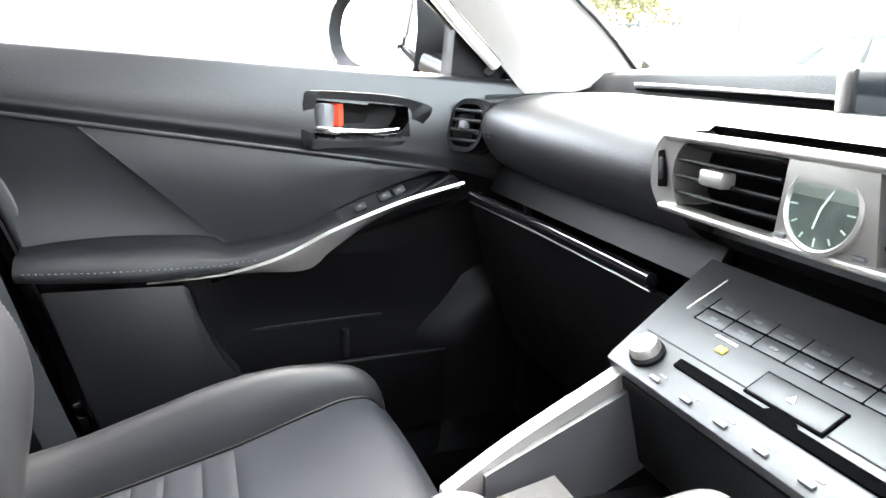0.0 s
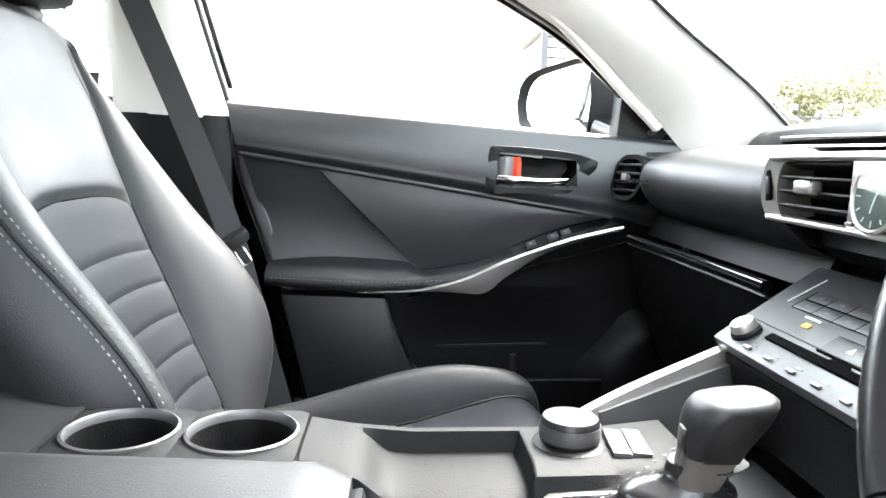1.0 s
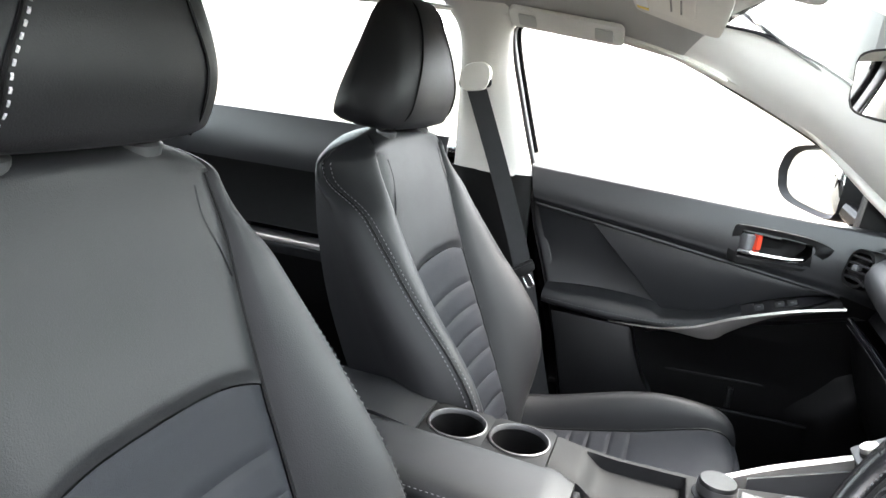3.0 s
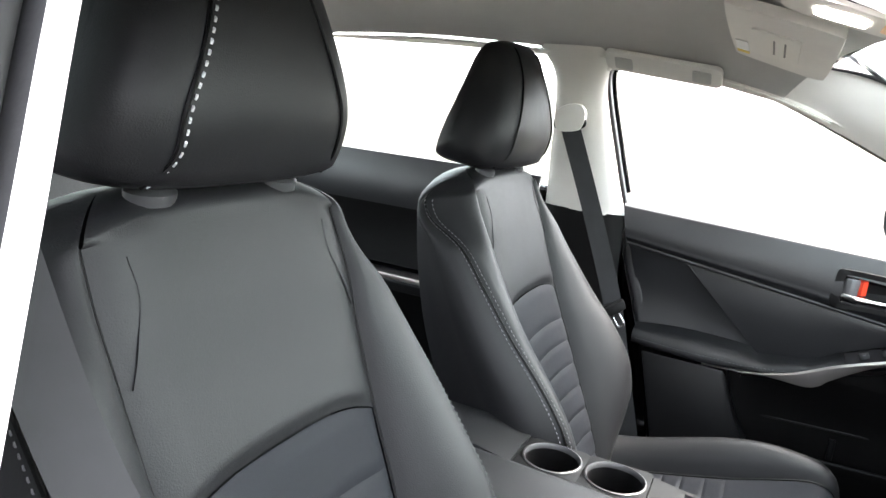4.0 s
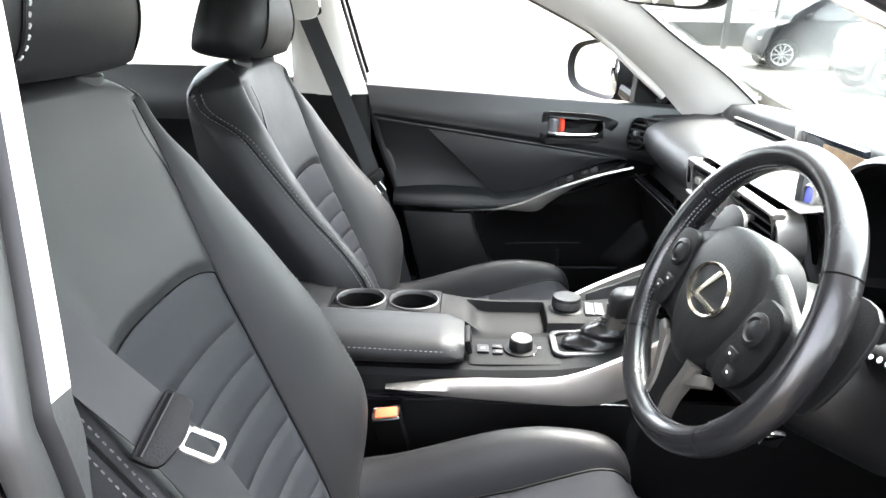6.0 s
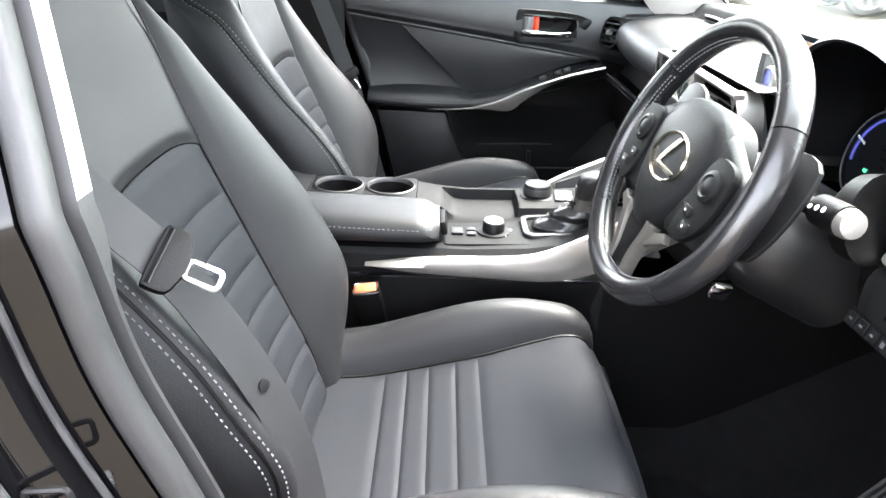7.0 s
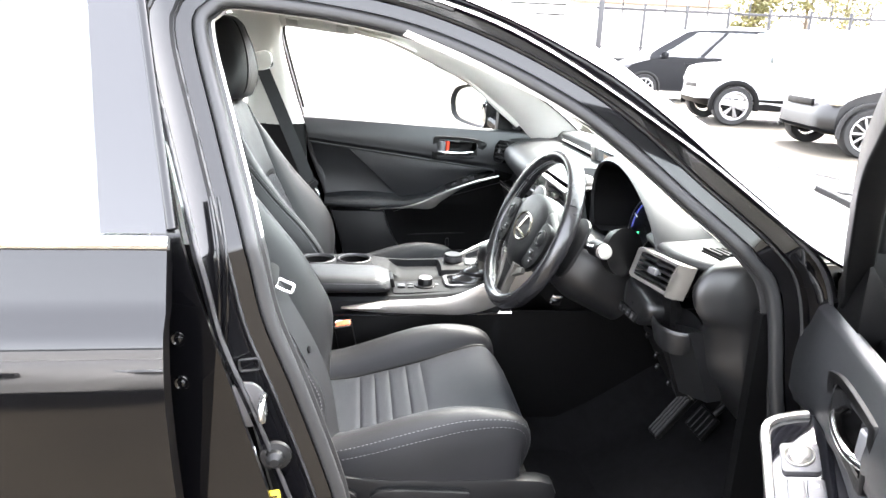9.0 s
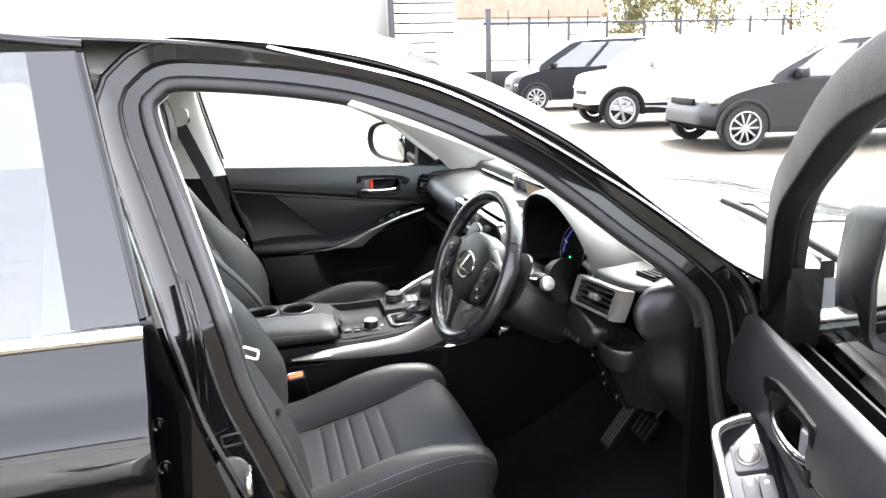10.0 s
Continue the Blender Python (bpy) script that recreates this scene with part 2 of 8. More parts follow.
def rrect(w, h, r, n=4):
    out = []
    for cx, cy, a0 in ((w / 2 - r, h / 2 - r, 0), (-w / 2 + r, h / 2 - r, 90), (-w / 2 + r, -h / 2 + r, 180), (w / 2 - r, -h / 2 + r, 270)):
        for i in range(n + 1):
            a = radians(a0 + 90 * i / n)
            out.append((cx + r * math.cos(a), cy + r * math.sin(a)))
    return out


def tube(name, pts, r, mat, parent=None, n=10, closed=False, label="", scale=None):
    return sweep(name, pts, circle(r, n), mat, parent, closed, None, label, True, 60, scale)


def loft(name, rings, mat, parent=None, label="", caps=True, closed=True, smooth=40, bevel=0.0, wrap=False):
    """Joins rings of equal count."""
    k = len(rings[0])
    verts = [v for r in rings for v in r]
    faces = []
    m = len(rings)
    for i in range(m if wrap else m - 1):
        j = (i + 1) % m
        for a in range(k if closed else k - 1):
            b = (a + 1) % k
            faces.append((i * k + a, i * k + b, j * k + b, j * k + a))
    if caps and closed and not wrap:
        faces += [tuple(range(k)), tuple((m - 1) * k + a for a in range(k))]
    return finish(name, verts, faces, mat, parent, label, smooth, bevel)


def surface(name, f, nu, nv, mat, parent=None, label="", thick=0.0, smooth=40, push=None):
    """A sheet f(u, v), u and v from 0 to 1; thick: closed at the back by an offset skin along push or the normal."""
    P = np.array([[f(u, v) for v in np.linspace(0, 1, nv)] for u in np.linspace(0, 1, nu)], float)
    verts = list(P.reshape(-1, 3))
    faces = [(i * nv + j, i * nv + j + 1, (i + 1) * nv + j + 1, (i + 1) * nv + j) for i in range(nu - 1) for j in range(nv - 1)]
    if thick:
        if push is None:
            du, dv = np.gradient(P, axis=0), np.gradient(P, axis=1)
            nrm = np.cross(du, dv)
            nrm /= np.linalg.norm(nrm, axis=2)[..., None] + 1e-12
        else:
            nrm = np.broadcast_to(np.array(push, float), P.shape)
        base = len(verts)
        verts += list((P + nrm * thick).reshape(-1, 3))
        faces += [tuple(base + a for a in reversed(q)) for q in faces]
        rim = [i * nv for i in range(nu)] + [(nu - 1) * nv + j for j in range(1, nv)] + [i * nv + nv - 1 for i in range(nu - 2, -1, -1)] + [j for j in range(nv - 2, 0, -1)]
        for a, b in zip(rim, rim[1:] + rim[:1]):
            faces.append((a, b, base + b, base + a))
    return finish(name, verts, faces, mat, parent, label, smooth)


def plate(name, outline, depth, mat, parent=None, to=None, label="", bevel=0.0, smooth=35):
    """An outline (a, b) raised by depth along the third axis; to: maps (a, b, c) into the world."""
    to = to or (lambda a, b, c: (a, b, c))
    k = len(outline)
    verts = [to(a, b, 0.0) for a, b in outline] + [to(a, b, depth) for a, b in outline]
    faces = [tuple(range(k)), tuple(range(2 * k - 1, k - 1, -1))] + [(i, (i + 1) % k, k + (i + 1) % k, k + i) for i in range(k)]
    return finish(name, verts, faces, mat, parent, label, smooth, bevel)


def block(name, size, m, mat, parent=None, label="", bevel=0.003):
    sx, sy, sz = (s / 2 for s in size)
    verts = [m @ Vector((x, y, z)) for x in (-sx, sx) for y in (-sy, sy) for z in (-sz, sz)]
    faces = [(0, 1, 3, 2), (4, 6, 7, 5), (0, 4, 5, 1), (2, 3, 7, 6), (0, 2, 6, 4), (1, 5, 7, 3)]
    return finish(name, verts, faces, mat, parent, label, 35, bevel)


def lathe(name, profile, m, mat, parent=None, n=32, label="", smooth=35):
    """Turns (radius, height) about m's z axis."""
    verts, faces = [], []
    k = len(profile)
    for i in range(n):
        a = 2 * math.pi * i / n
        verts += [m @ Vector((r * math.cos(a), r * math.sin(a), h)) for r, h in profile]
    for i in range(n):
        j = (i + 1) % n
        faces += [(i * k + a, j * k + a, j * k + a + 1, i * k + a + 1) for a in range(k - 1)]
    if profile[0][0] > 1e-5:
        faces.append(tuple(i * k for i in range(n)))
    if profile[-1][0] > 1e-5:
        faces.append(tuple(i * k + k - 1 for i in reversed(range(n))))
    return finish(name, verts, faces, mat, parent, label, smooth)


def basis(origin, x, y):
    """A pose with the given local x and y directions."""
    x = Vector(x).normalized()
    z = x.cross(Vector(y)).normalized()
    y = z.cross(x)
    m = Matrix((x, y, z)).transposed().to_4x4()
    m.translation = Vector(origin)
    return m


def stitches(name, pts, nrm, mat, parent, length=0.0040, gap=0.0036, w=0.0007, label=""):
    """A row of short raised threads along a line, all one mesh; nrm: the outward direction at each point, or one for all."""
    p = np.array(pts, float)
    s = np.r_[0, np.cumsum(np.linalg.norm(np.diff(p, axis=0), axis=1))]
    nr = np.broadcast_to(np.array(nrm, float), p.shape)
    verts, faces = [], []
    d = 0.0
    while d + length < s[-1]:
        ends = []
        for q in (d, d + length):
            ends.append((np.array([np.interp(q, s, p[:, k]) for k in range(3)]), np.array([np.interp(q, s, nr[:, k]) for k in range(3)])))
        (a, na), (b, nb) = ends
        t = (b - a) / (np.linalg.norm(b - a) + 1e-9)
        na = na / (np.linalg.norm(na) + 1e-9)
        sd = np.cross(t, na) * w
        o = na * w * 1.2
        base = len(verts)
        mid = (a + b) / 2 + o * 1.5
        verts += [a - sd, a + sd, b + sd, b - sd, mid - sd * 0.7, mid + sd * 0.7]
        faces += [(base, base + 1, base + 5, base + 4), (base + 4, base + 5, base + 2, base + 3), (base, base + 4, base + 3), (base + 1, base + 2, base + 5)]
        d += length + gap
    return finish(name, verts, faces, mat, parent, label, 0)


CY = -0.02           # the car's middle line
IN, OUT = 0.74, 0.81  # half widths inside the trim and outside the body


def lean(z):
    """How far the sides come in above the belt line."""
    return max(0.0, z - 0.95) * 0.42


# ---- large structure: ground and car shell ----
ground = surface("ground", lambda u, v: (-400 + 800 * u, -400 + 800 * v, 0.0), 2, 2, "asphalt", smooth=0)
tagged(ground, "pale worn asphalt of the car park, sunlit", "ground", kind="structure")

# the line of the front door's opening in the side of the car (x, z)
WIN_TOP = [(-0.062, 1.255), (-0.01, 1.268), (0.10, 1.261), (0.25, 1.224), (0.43, 1.147), (0.566, 1.079), (0.715, 0.965), (0.76, 0.925)]
APERTURE = [(0.150, 0.58), (0.100, 0.74), (0.062, 0.85), (0.042, 0.95), (0.004, 1.09), (-0.030, 1.215), (-0.022, 1.247), (0.03, 1.260), (0.264, 1.226),
            (0.490, 1.130), (0.66, 1.00), (0.745, 0.93), (0.790, 0.87), (0.822, 0.72), (0.85, 0.60), (0.86, 0.45), (0.80, 0.365), (0.55, 0.35),
            (0.30, 0.355), (0.19, 0.42)]


def side_y(side, half, z):
    """y of the car's side at that height; side: 1 is the passenger's, -1 the driver's."""
    return CY + side * (half - lean(z))


def offset_loop(loop, d):
    p = np.array(loop)
    t = np.roll(p, -1, 0) - np.roll(p, 1, 0)
    t /= np.linalg.norm(t, axis=1)[:, None]
    return p + np.stack([-t[:, 1], t[:, 0]], 1) * d


car = thing("car", (0.0, CY, 0.0), "glossy black saloon car with its driver's door open", "car")


def door_frame(side):
    """The ring of body and rubber round a front door's opening."""
    loop = spline(APERTURE, 420, closed=True)
    if side > 0:
        loop = np.array([(x - 0.035 * smooth01((0.34 - x) / 0.12), z) for x, z in loop])
    ring = lambda d, y: [(x, side_y(side, y, z), z) for x, z in offset_loop(loop, d)]
    loft("door_frame", [ring(0.012, IN - 0.01), ring(0.014, IN + 0.012), ring(0.034, IN + 0.018), ring(0.036, IN + 0.04), ring(0.058, IN + 0.05), ring(0.064, IN + 0.066)],
         "paint", car, caps=False, smooth=50)
    if side < 0:
        lip = [((x, y + side * 0.014 * max(smooth01((x - 0.06) / 0.06), 1 - smooth01((z - 0.89) / 0.05)), z), b) for (x, y, z), b in zip(ring(-0.009, IN - 0.028), ring(-0.008, IN - 0.012))]
        band = list(zip(ring(-0.008, IN - 0.012), ring(0.012, IN - 0.008)))
        k0 = next(i for i in range(len(lip)) if lip[i][0][2] > 0.95)
        k1 = next(i for i in range(k0, len(lip)) if lip[i][0][2] < 0.95)
        loft("frame_return", lip[k0:k1], "pale_trim", car, "pale grey inner return of the door opening", closed=False, caps=False, smooth=50)
        loft("frame_return", lip[k1 - 1:] + lip[:k0 + 1], "seal_grey", car, "grey inner return of the door opening", closed=False, caps=False, smooth=50)
        loft("seal_lip", band + band[:1], "seal_grey", car, "grey rubber lip round the door opening", closed=False, caps=False, smooth=50)
        for d, yy in ((0.0355, 0.0225), (0.060, 0.056)):
            sweep("flange_seal", [(x, side_y(side, IN + yy, z), z) for x, z in offset_loop(loop, d)], circle(0.0036, 6), "rubber", car, closed=True, label="thin black flange seal", smooth=60)
    pts = [(x, side_y(side, IN + 0.004, z), z) for x, z in offset_loop(loop, 0.004)]
    if side < 0:
        sweep("door_seal", pts, rrect(0.019, 0.020, 0.007), "seal_grey", car, closed=True, up=(0, side, 0.0), label="dark grey rubber door seal", smooth=60)
        return
    # the far side shows its seal pale along the window, dark below
    n = len(pts)
    i0 = next(i for i in range(n) if pts[i][2] > 0.935 and pts[i][0] < 0.2)
    i1 = next(i for i in range(n) if pts[i][2] < 0.95 and pts[i][0] > 0.6)
    i2 = next(i for i in range(n) if pts[i][2] > 1.235 and pts[i][0] < 0.2)
    top = [(x, side_y(side, IN + 0.004, z), z) for x, z in offset_loop(loop, 0.012)][i2:i1]
    sweep("door_seal", top, rrect(0.030, 0.022, 0.009), "pale_trim", car, up=(0, side, 0.0), label="pale grey window seal", smooth=60)
    low = [(x, y + 0.034 * smooth01((0.97 - z) / 0.05), z) for x, y, z in pts[i1 - 1:] + pts[:i0 + 1]]
    sweep("door_seal", low, rrect(0.030, 0.022, 0.009), "rubber", car, up=(0, side, 0.0), label="black rubber door seal", smooth=60)


door_frame(-1)
door_frame(1)

ROOF_EDGE = [(-1.25, 1.23), (-0.9, 1.31), (-0.5, 1.338), (-0.11, 1.328), (0.13, 1.305), (0.38, 1.235), (0.62, 1.095), (0.81, 0.957)]


ROOF_LINE = spline(ROOF_EDGE, 80)


def roof_z(x):
    return float(np.interp(x, ROOF_LINE[:, 0], ROOF_LINE[:, 1]))


def roof_point(x, w, lift):
    """A point across the roof at x; w from -1, the driver's edge, to 1."""
    z = roof_z(x)
    half = OUT - lean(z)
    return (x, CY + half * w, z + (lerp(CROWN, x) - z + lift) * (1 - abs(w) ** 3.6))


# height of the roof's middle line, and where roof and headlining end over the windscreen
CROWN = [(-1.2, 1.31), (-0.9, 1.392), (-0.5, 1.420), (-0.1, 1.412), (0.13, 1.390), (0.30, 1.356), (0.44, 1.318)]
roof_front = lambda w: 0.43 - 0.125 * abs(w) ** 2.2


surface("roof", lambda u, v: roof_point(-1.2 + (1.2 + roof_front(-1 + 2 * v)) * u, -1 + 2 * v, 0.0), 44, 41, "paint", car, "glossy black roof panel", thick=0.004, push=(0, 0, -1))


def lining(u, v):
    w = -1 + 2 * v
    x = -1.2 + (1.17 + roof_front(w)) * u
    z = roof_z(x) - 0.046
    return (x, CY + (IN - lean(z) - 0.012) * w, z + (lerp(CROWN, x) - 0.036 - z) * (1 - abs(w) ** 4.5))


surface("headlining", lining, 44, 41, "headliner", car, "pale grey woven headlining", thick=0.006, push=(0, 0, 1))
for s in (-1, 1):
    # rail between headlining and the door opening
    top = spline([(-1.2, 1.20), (-0.9, 1.265), (-0.5, 1.275), (-0.25, 1.272), *WIN_TOP[1:4], (0.36, 1.182)], 70)
    surface("roof_rail_trim", lambda u, v, s=s: (lambda x, z: (x, side_y(s, IN - 0.004 - 0.02 * math.sin(v * math.pi), z + v * (roof_z(x) - 0.05 - z)), z + v * (roof_z(x) - 0.05 - z)))(*top[min(69, int(u * 69 + 0.5))]),
            70, 6, "pale_trim", car, "pale grey roof rail trim", thick=0.01, push=(0, s, 0))
    # screen pillar trim: from the roof to the dashboard's end
    e1 = spline([(0.24, IN - 0.108, 1.226), (0.32, IN - 0.10, 1.196), (0.43, IN - 0.087, 1.150), (0.566, IN - 0.055, 1.079), (0.715, IN - 0.012, 0.970), (0.79, IN - 0.006, 0.895)], 40)
    e2 = spline([(0.29, IN - 0.185, 1.285), (0.41, IN - 0.168, 1.268), (0.55, IN - 0.155, 1.205), (0.70, IN - 0.135, 1.10), (0.83, IN - 0.11, 1.018), (0.92, IN - 0.09, 0.948)], 40)

    def pillar(u, v, s=s, e1=e1, e2=e2):
        i = min(39, int(u * 39 + 0.5))
        p = e1[i] * (1 - v) + e2[i] * v
        b = math.sin(v * math.pi) * 0.018
        return (p[0] - b * 0.8, CY + s * (p[1] - b * 0.5), p[2])
    surface("screen_pillar_trim", pillar, 40, 9, "pale_trim", car, "pale grey windscreen pillar trim", thick=0.012, push=(0.5, s * 0.6, 0.4))
    sweep("screen_edge", [(p[0] + 0.002, CY + s * (p[1] - 0.002), p[2]) for p in e2], circle(0.0032, 6), "rubber", car, label="thin black windscreen edge", smooth=60)
    # outer skin of the screen pillar, between the door frame and the windscreen
    o1 = np.array([(x, OUT - lean(z) - 0.002, z + 0.004) for x, z in spline(ROOF_EDGE[4:] + [(0.95, 0.90)], 40)])
    o2 = spline([(0.20, 0.575, 1.326), (0.45, 0.60, 1.25), (0.70, 0.645, 1.115), (0.95, 0.69, 0.975), (1.05, 0.71, 0.93)], 40)
    surface("screen_pillar", lambda u, v, s=s, o1=o1, o2=o2: (lambda p: (p[0], CY + s * p[1], p[2]))(o1[min(39, int(u * 39 + 0.5))] * (1 - v) + o2[min(39, int(u * 39 + 0.5))] * v + np.array([0, 0, 0.012 * math.sin(v * math.pi)])),
            40, 7, "paint", car, "glossy black windscreen pillar", thick=0.008, push=(0, -s * 0.5, -0.5))
    # centre pillar trim: pale above the belt line, black below
    prof_f = [(0.002, 0.940), (-0.02, 1.02), (-0.055, 1.20), (-0.045, 1.29)]
    prof_r = [(-0.185, 0.945), (-0.175, 1.05), (-0.163, 1.22), (-0.20, 1.29)]
    pf, pr = spline(prof_f, 24), spline(prof_r, 24)

    def bp(u, v, s=s, pf=pf, pr=pr):
        i = min(23, int(u * 23 + 0.5))
        x, z = pf[i] * (1 - v) + pr[i] * v
        bulge = 0.022 * (1 - abs(2 * v - 1) ** 4) + 0.006 * math.exp(-((v - 0.42) / 0.22) ** 2)
        return (x, side_y(s, IN - 0.006 - bulge, z), z)
    surface("centre_pillar_trim", bp, 24, 15, "pale_trim", car, "pale grey upper centre pillar trim", thick=0.012, push=(0, s, 0))

    def bpl(u, v, s=s):
        z = 0.945 - 0.62 * u
        x0, x1 = 0.005 + 0.13 * max(0, u - 0.25), -0.19 + 0.02 * u
        return (x0 * (1 - v) + x1 * v, side_y(s, IN - 0.010 - 0.02 * (1 - abs(2 * v - 1) ** 4), z), z)
    surface("lower_pillar_trim", bpl, 16, 11, "plastic", car, "black lower centre pillar trim", thick=0.012, push=(0, s, 0))
    # body skin behind the driver's opening, between the frame and the rear door
    surface("centre_pillar", lambda u, v, s=s: (lambda z: (lerp([(0.35, 0.06), (0.58, 0.062), (0.74, 0.02), (0.95, -0.035), (1.10, -0.07), (1.24, -0.10), (1.30, -0.10)], z) * (1 - v) + v * (lerp([(0.35, -0.06), (0.9, -0.07), (1.3, -0.12)], z)),
            side_y(s, IN + 0.048 + 0.012 * (1 - v), z), z))(0.35 + 0.94 * u), 24, 7, "paint", car, "glossy black centre pillar", thick=0.01, push=(0, -s, 0))
    # sill
    sill = [(0.62, 0.26), (0.66, 0.36), (0.73, 0.372), (0.80, 0.36), (0.835, 0.30), (0.83, 0.20), (0.66, 0.18)]
    loft("sill", [[(x, CY + s * a, b) for a, b in sill] for x in np.linspace(-1.0, 1.0, 12)], "paint", car, smooth=40)

# rear doors (outer skins with window frames)
for s in (-1, 1):
    def rd(u, v, s=s):
        z = 0.25 + 0.715 * v
        x = -0.052 - 1.0 * u
        y = OUT + lerp([(0.25, -0.080), (0.45, 0.004), (0.60, 0.040), (0.70, 0.056), (0.78, 0.062), (0.82, 0.060), (0.84, 0.056), (0.872, 0.048), (0.885, 0.032), (0.965, 0.003)], z)
        x += 0.012 * (0.6 - z) if z < 0.6 else 0
        return (x, CY + s * y, z)
    surface("rear_door", rd, 24, 40, "paint", car, "glossy black closed rear door", thick=0.03, push=(0, -s, 0), smooth=30)
    tube("belt_moulding", [(x, CY + s * (OUT - 0.001), 0.972 + 0.004 * (x + 0.05) * -1) for x in np.linspace(-0.05, -1.05, 12)], 0.010, "chrome", car, 8, label="bright belt moulding")
    # window frame: front post and top
    for name, fr in (("window_post", [(-0.050, 0.985), (-0.078, 1.15), (-0.104, 1.305)]), ("window_rail", [(-0.100, 1.318), (-0.30, 1.332), (-0.70, 1.308), (-0.98, 1.22)])):
        pts = [(x, CY + s * (OUT - 0.004 - lean(z)), z) for x, z in spline(fr, 30)]
        sweep(name, pts, rrect(0.012, 0.012, 0.004, 2), "paint", car, up=(0, s, 0.3), label="black window surround", smooth=50)
    ap = lambda u, v, s=s: (lambda z: ((-0.056 - 0.16 * (z - 0.98)) * (1 - v) + (-0.134 - 0.10 * (z - 0.98)) * v, CY + s * (OUT - 0.004 - lean(z)), z))(0.98 + 0.33 * u)
    surface("pillar_applique", ap, 12, 4, "piano", car, "gloss black pillar cover", thick=0.006, push=(0, -s, 0))
    w = surface("rear_side_window", lambda u, v, s=s: (lambda z: (-0.13 - 0.10 * (z - 0.98) - (0.75 - 0.9 * (z - 0.98)) * v, CY + s * (OUT - 0.012 - lean(z)), z))(0.975 + 0.335 * u), 10, 10, "tint" if s < 0 else "glass", car, "tinted rear side window" if s < 0 else "clear rear side window", thick=0.004, push=(0, -s, 0))
    w.visible_shadow = False

# windscreen, bonnet, cowl
ws = surface("windscreen", lambda u, v: (lambda w: (0.42 + 0.72 * u - 0.16 * abs(w) ** 2.2 * (0.6 + 0.4 * u), CY + w * (0.56 + 0.14 * u), 1.322 - 0.40 * u + (0.030 * u - 0.05 * u ** 4) * abs(w) ** 2.2))(-1 + 2 * v), 16, 21, "glass", car, "clear curved windscreen", thick=0.004, push=(0, 0, -1))
ws.visible_shadow = False
sweep("windscreen_seal", [(0.42 + 0.72 * u - 0.16 * (0.6 + 0.4 * u), CY + (0.553 + 0.14 * u), 1.324 - 0.37 * u - 0.05 * u ** 4) for u in np.linspace(0, 1, 20)], rrect(0.016, 0.006, 0.002, 1), "rubber", car, up=(0, 0, 1))
sweep("windscreen_seal", [(1.14 - 0.16 * abs(w) ** 2.2, CY + w * 0.693, 0.928 - 0.05 * abs(w) ** 2.2) for w in np.linspace(1, -1, 24)], rrect(0.03, 0.008, 0.003, 1), "rubber", car, up=(0, 0, 1))


def bonnet(u, v):
    w = -1 + 2 * v
    x = 1.245 + 0.83 * u - 0.16 * abs(w) ** 2.2
    return (x, CY + w * (0.70 - 0.03 * u), 0.925 - 0.17 * u ** 1.5 - 0.045 * abs(w) ** 2.5 + 0.012 * math.exp(-((abs(w) - 0.55) / 0.10) ** 2))


surface("bonnet", bonnet, 20, 31, "paint", car, "glossy black bonnet", thick=0.01, push=(0, 0, -1))
surface("cowl", lambda u, v: (1.06 + 0.182 * u - 0.16 * abs(2 * v - 1) ** 2.2, CY + (2 * v - 1) * 0.70, 0.914 + 0.010 * u - 0.05 * abs(2 * v - 1) ** 2.2), 8, 21, "plastic", car, "black plastic cowl under the windscreen", thick=0.02, push=(0, 0, -1))
for yy in (0.34, -0.26):
    blade = [(1.185 - 0.05 * t - 0.16 * abs(yy - 0.50 * t) ** 2.2, CY + yy - 0.50 * t, 0.944 - 0.008 * t) for t in np.linspace(0, 1, 10)]
    sweep("wiper_blade", blade, rrect(0.010, 0.016, 0.003, 1), "plastic", car, up=(0, 0, 1), label="black wiper blade")
    sweep("wiper_arm", [(1.215, CY + yy, 0.936), (1.175, CY + yy - 0.12, 0.956), tuple(np.array(blade[5]) + np.array((0.0, 0.0, 0.012)))], rrect(0.016, 0.010, 0.003, 1), "satin_black", car, up=(0, 0, 1), label="black wiper arm")
# creases of the bonnet
for k in (0.30, 0.62):
    for sg in (-1, 1):
        sweep("bonnet_crease", [(lambda p: (p[0], p[1], p[2] + 0.001))(bonnet(u, 0.5 + 0.5 * sg * k * (1 - 0.25 * u))) for u in np.linspace(0.02, 0.98, 16)], rrect(0.006, 0.003, 0.001, 1), "paint", car, up=(0, 0, 1))
for s in (-1, 1):
    surface("front_wing", lambda u, v, s=s: (0.93 + 1.1 * u, CY + s * (0.70 + 0.13 * math.sin(v * 1.5)), 0.895 - 0.15 * u ** 1.5 - 0.65 * v ** 1.3), 12, 12, "paint", car, "glossy black front wing", thick=0.01, push=(0, -s, 0))
    lathe_m = basis((1.75, CY + s * 0.74, 0.33), (1, 0, 0), (0, 0, 1))
    lathe("front_tyre", [(0.20, -0.10), (0.30, -0.105), (0.33, -0.07), (0.33, 0.07), (0.30, 0.105), (0.20, 0.10)], lathe_m, "tyre", car, 28, "black tyre")
    lathe_m = basis((-1.05, CY + s * 0.74, 0.33), (1, 0, 0), (0, 0, 1))
    lathe("rear_tyre", [(0.20, -0.10), (0.30, -0.105), (0.33, -0.07), (0.33, 0.07), (0.30, 0.105), (0.20, 0.10)], lathe_m, "tyre", car, 28, "black tyre")

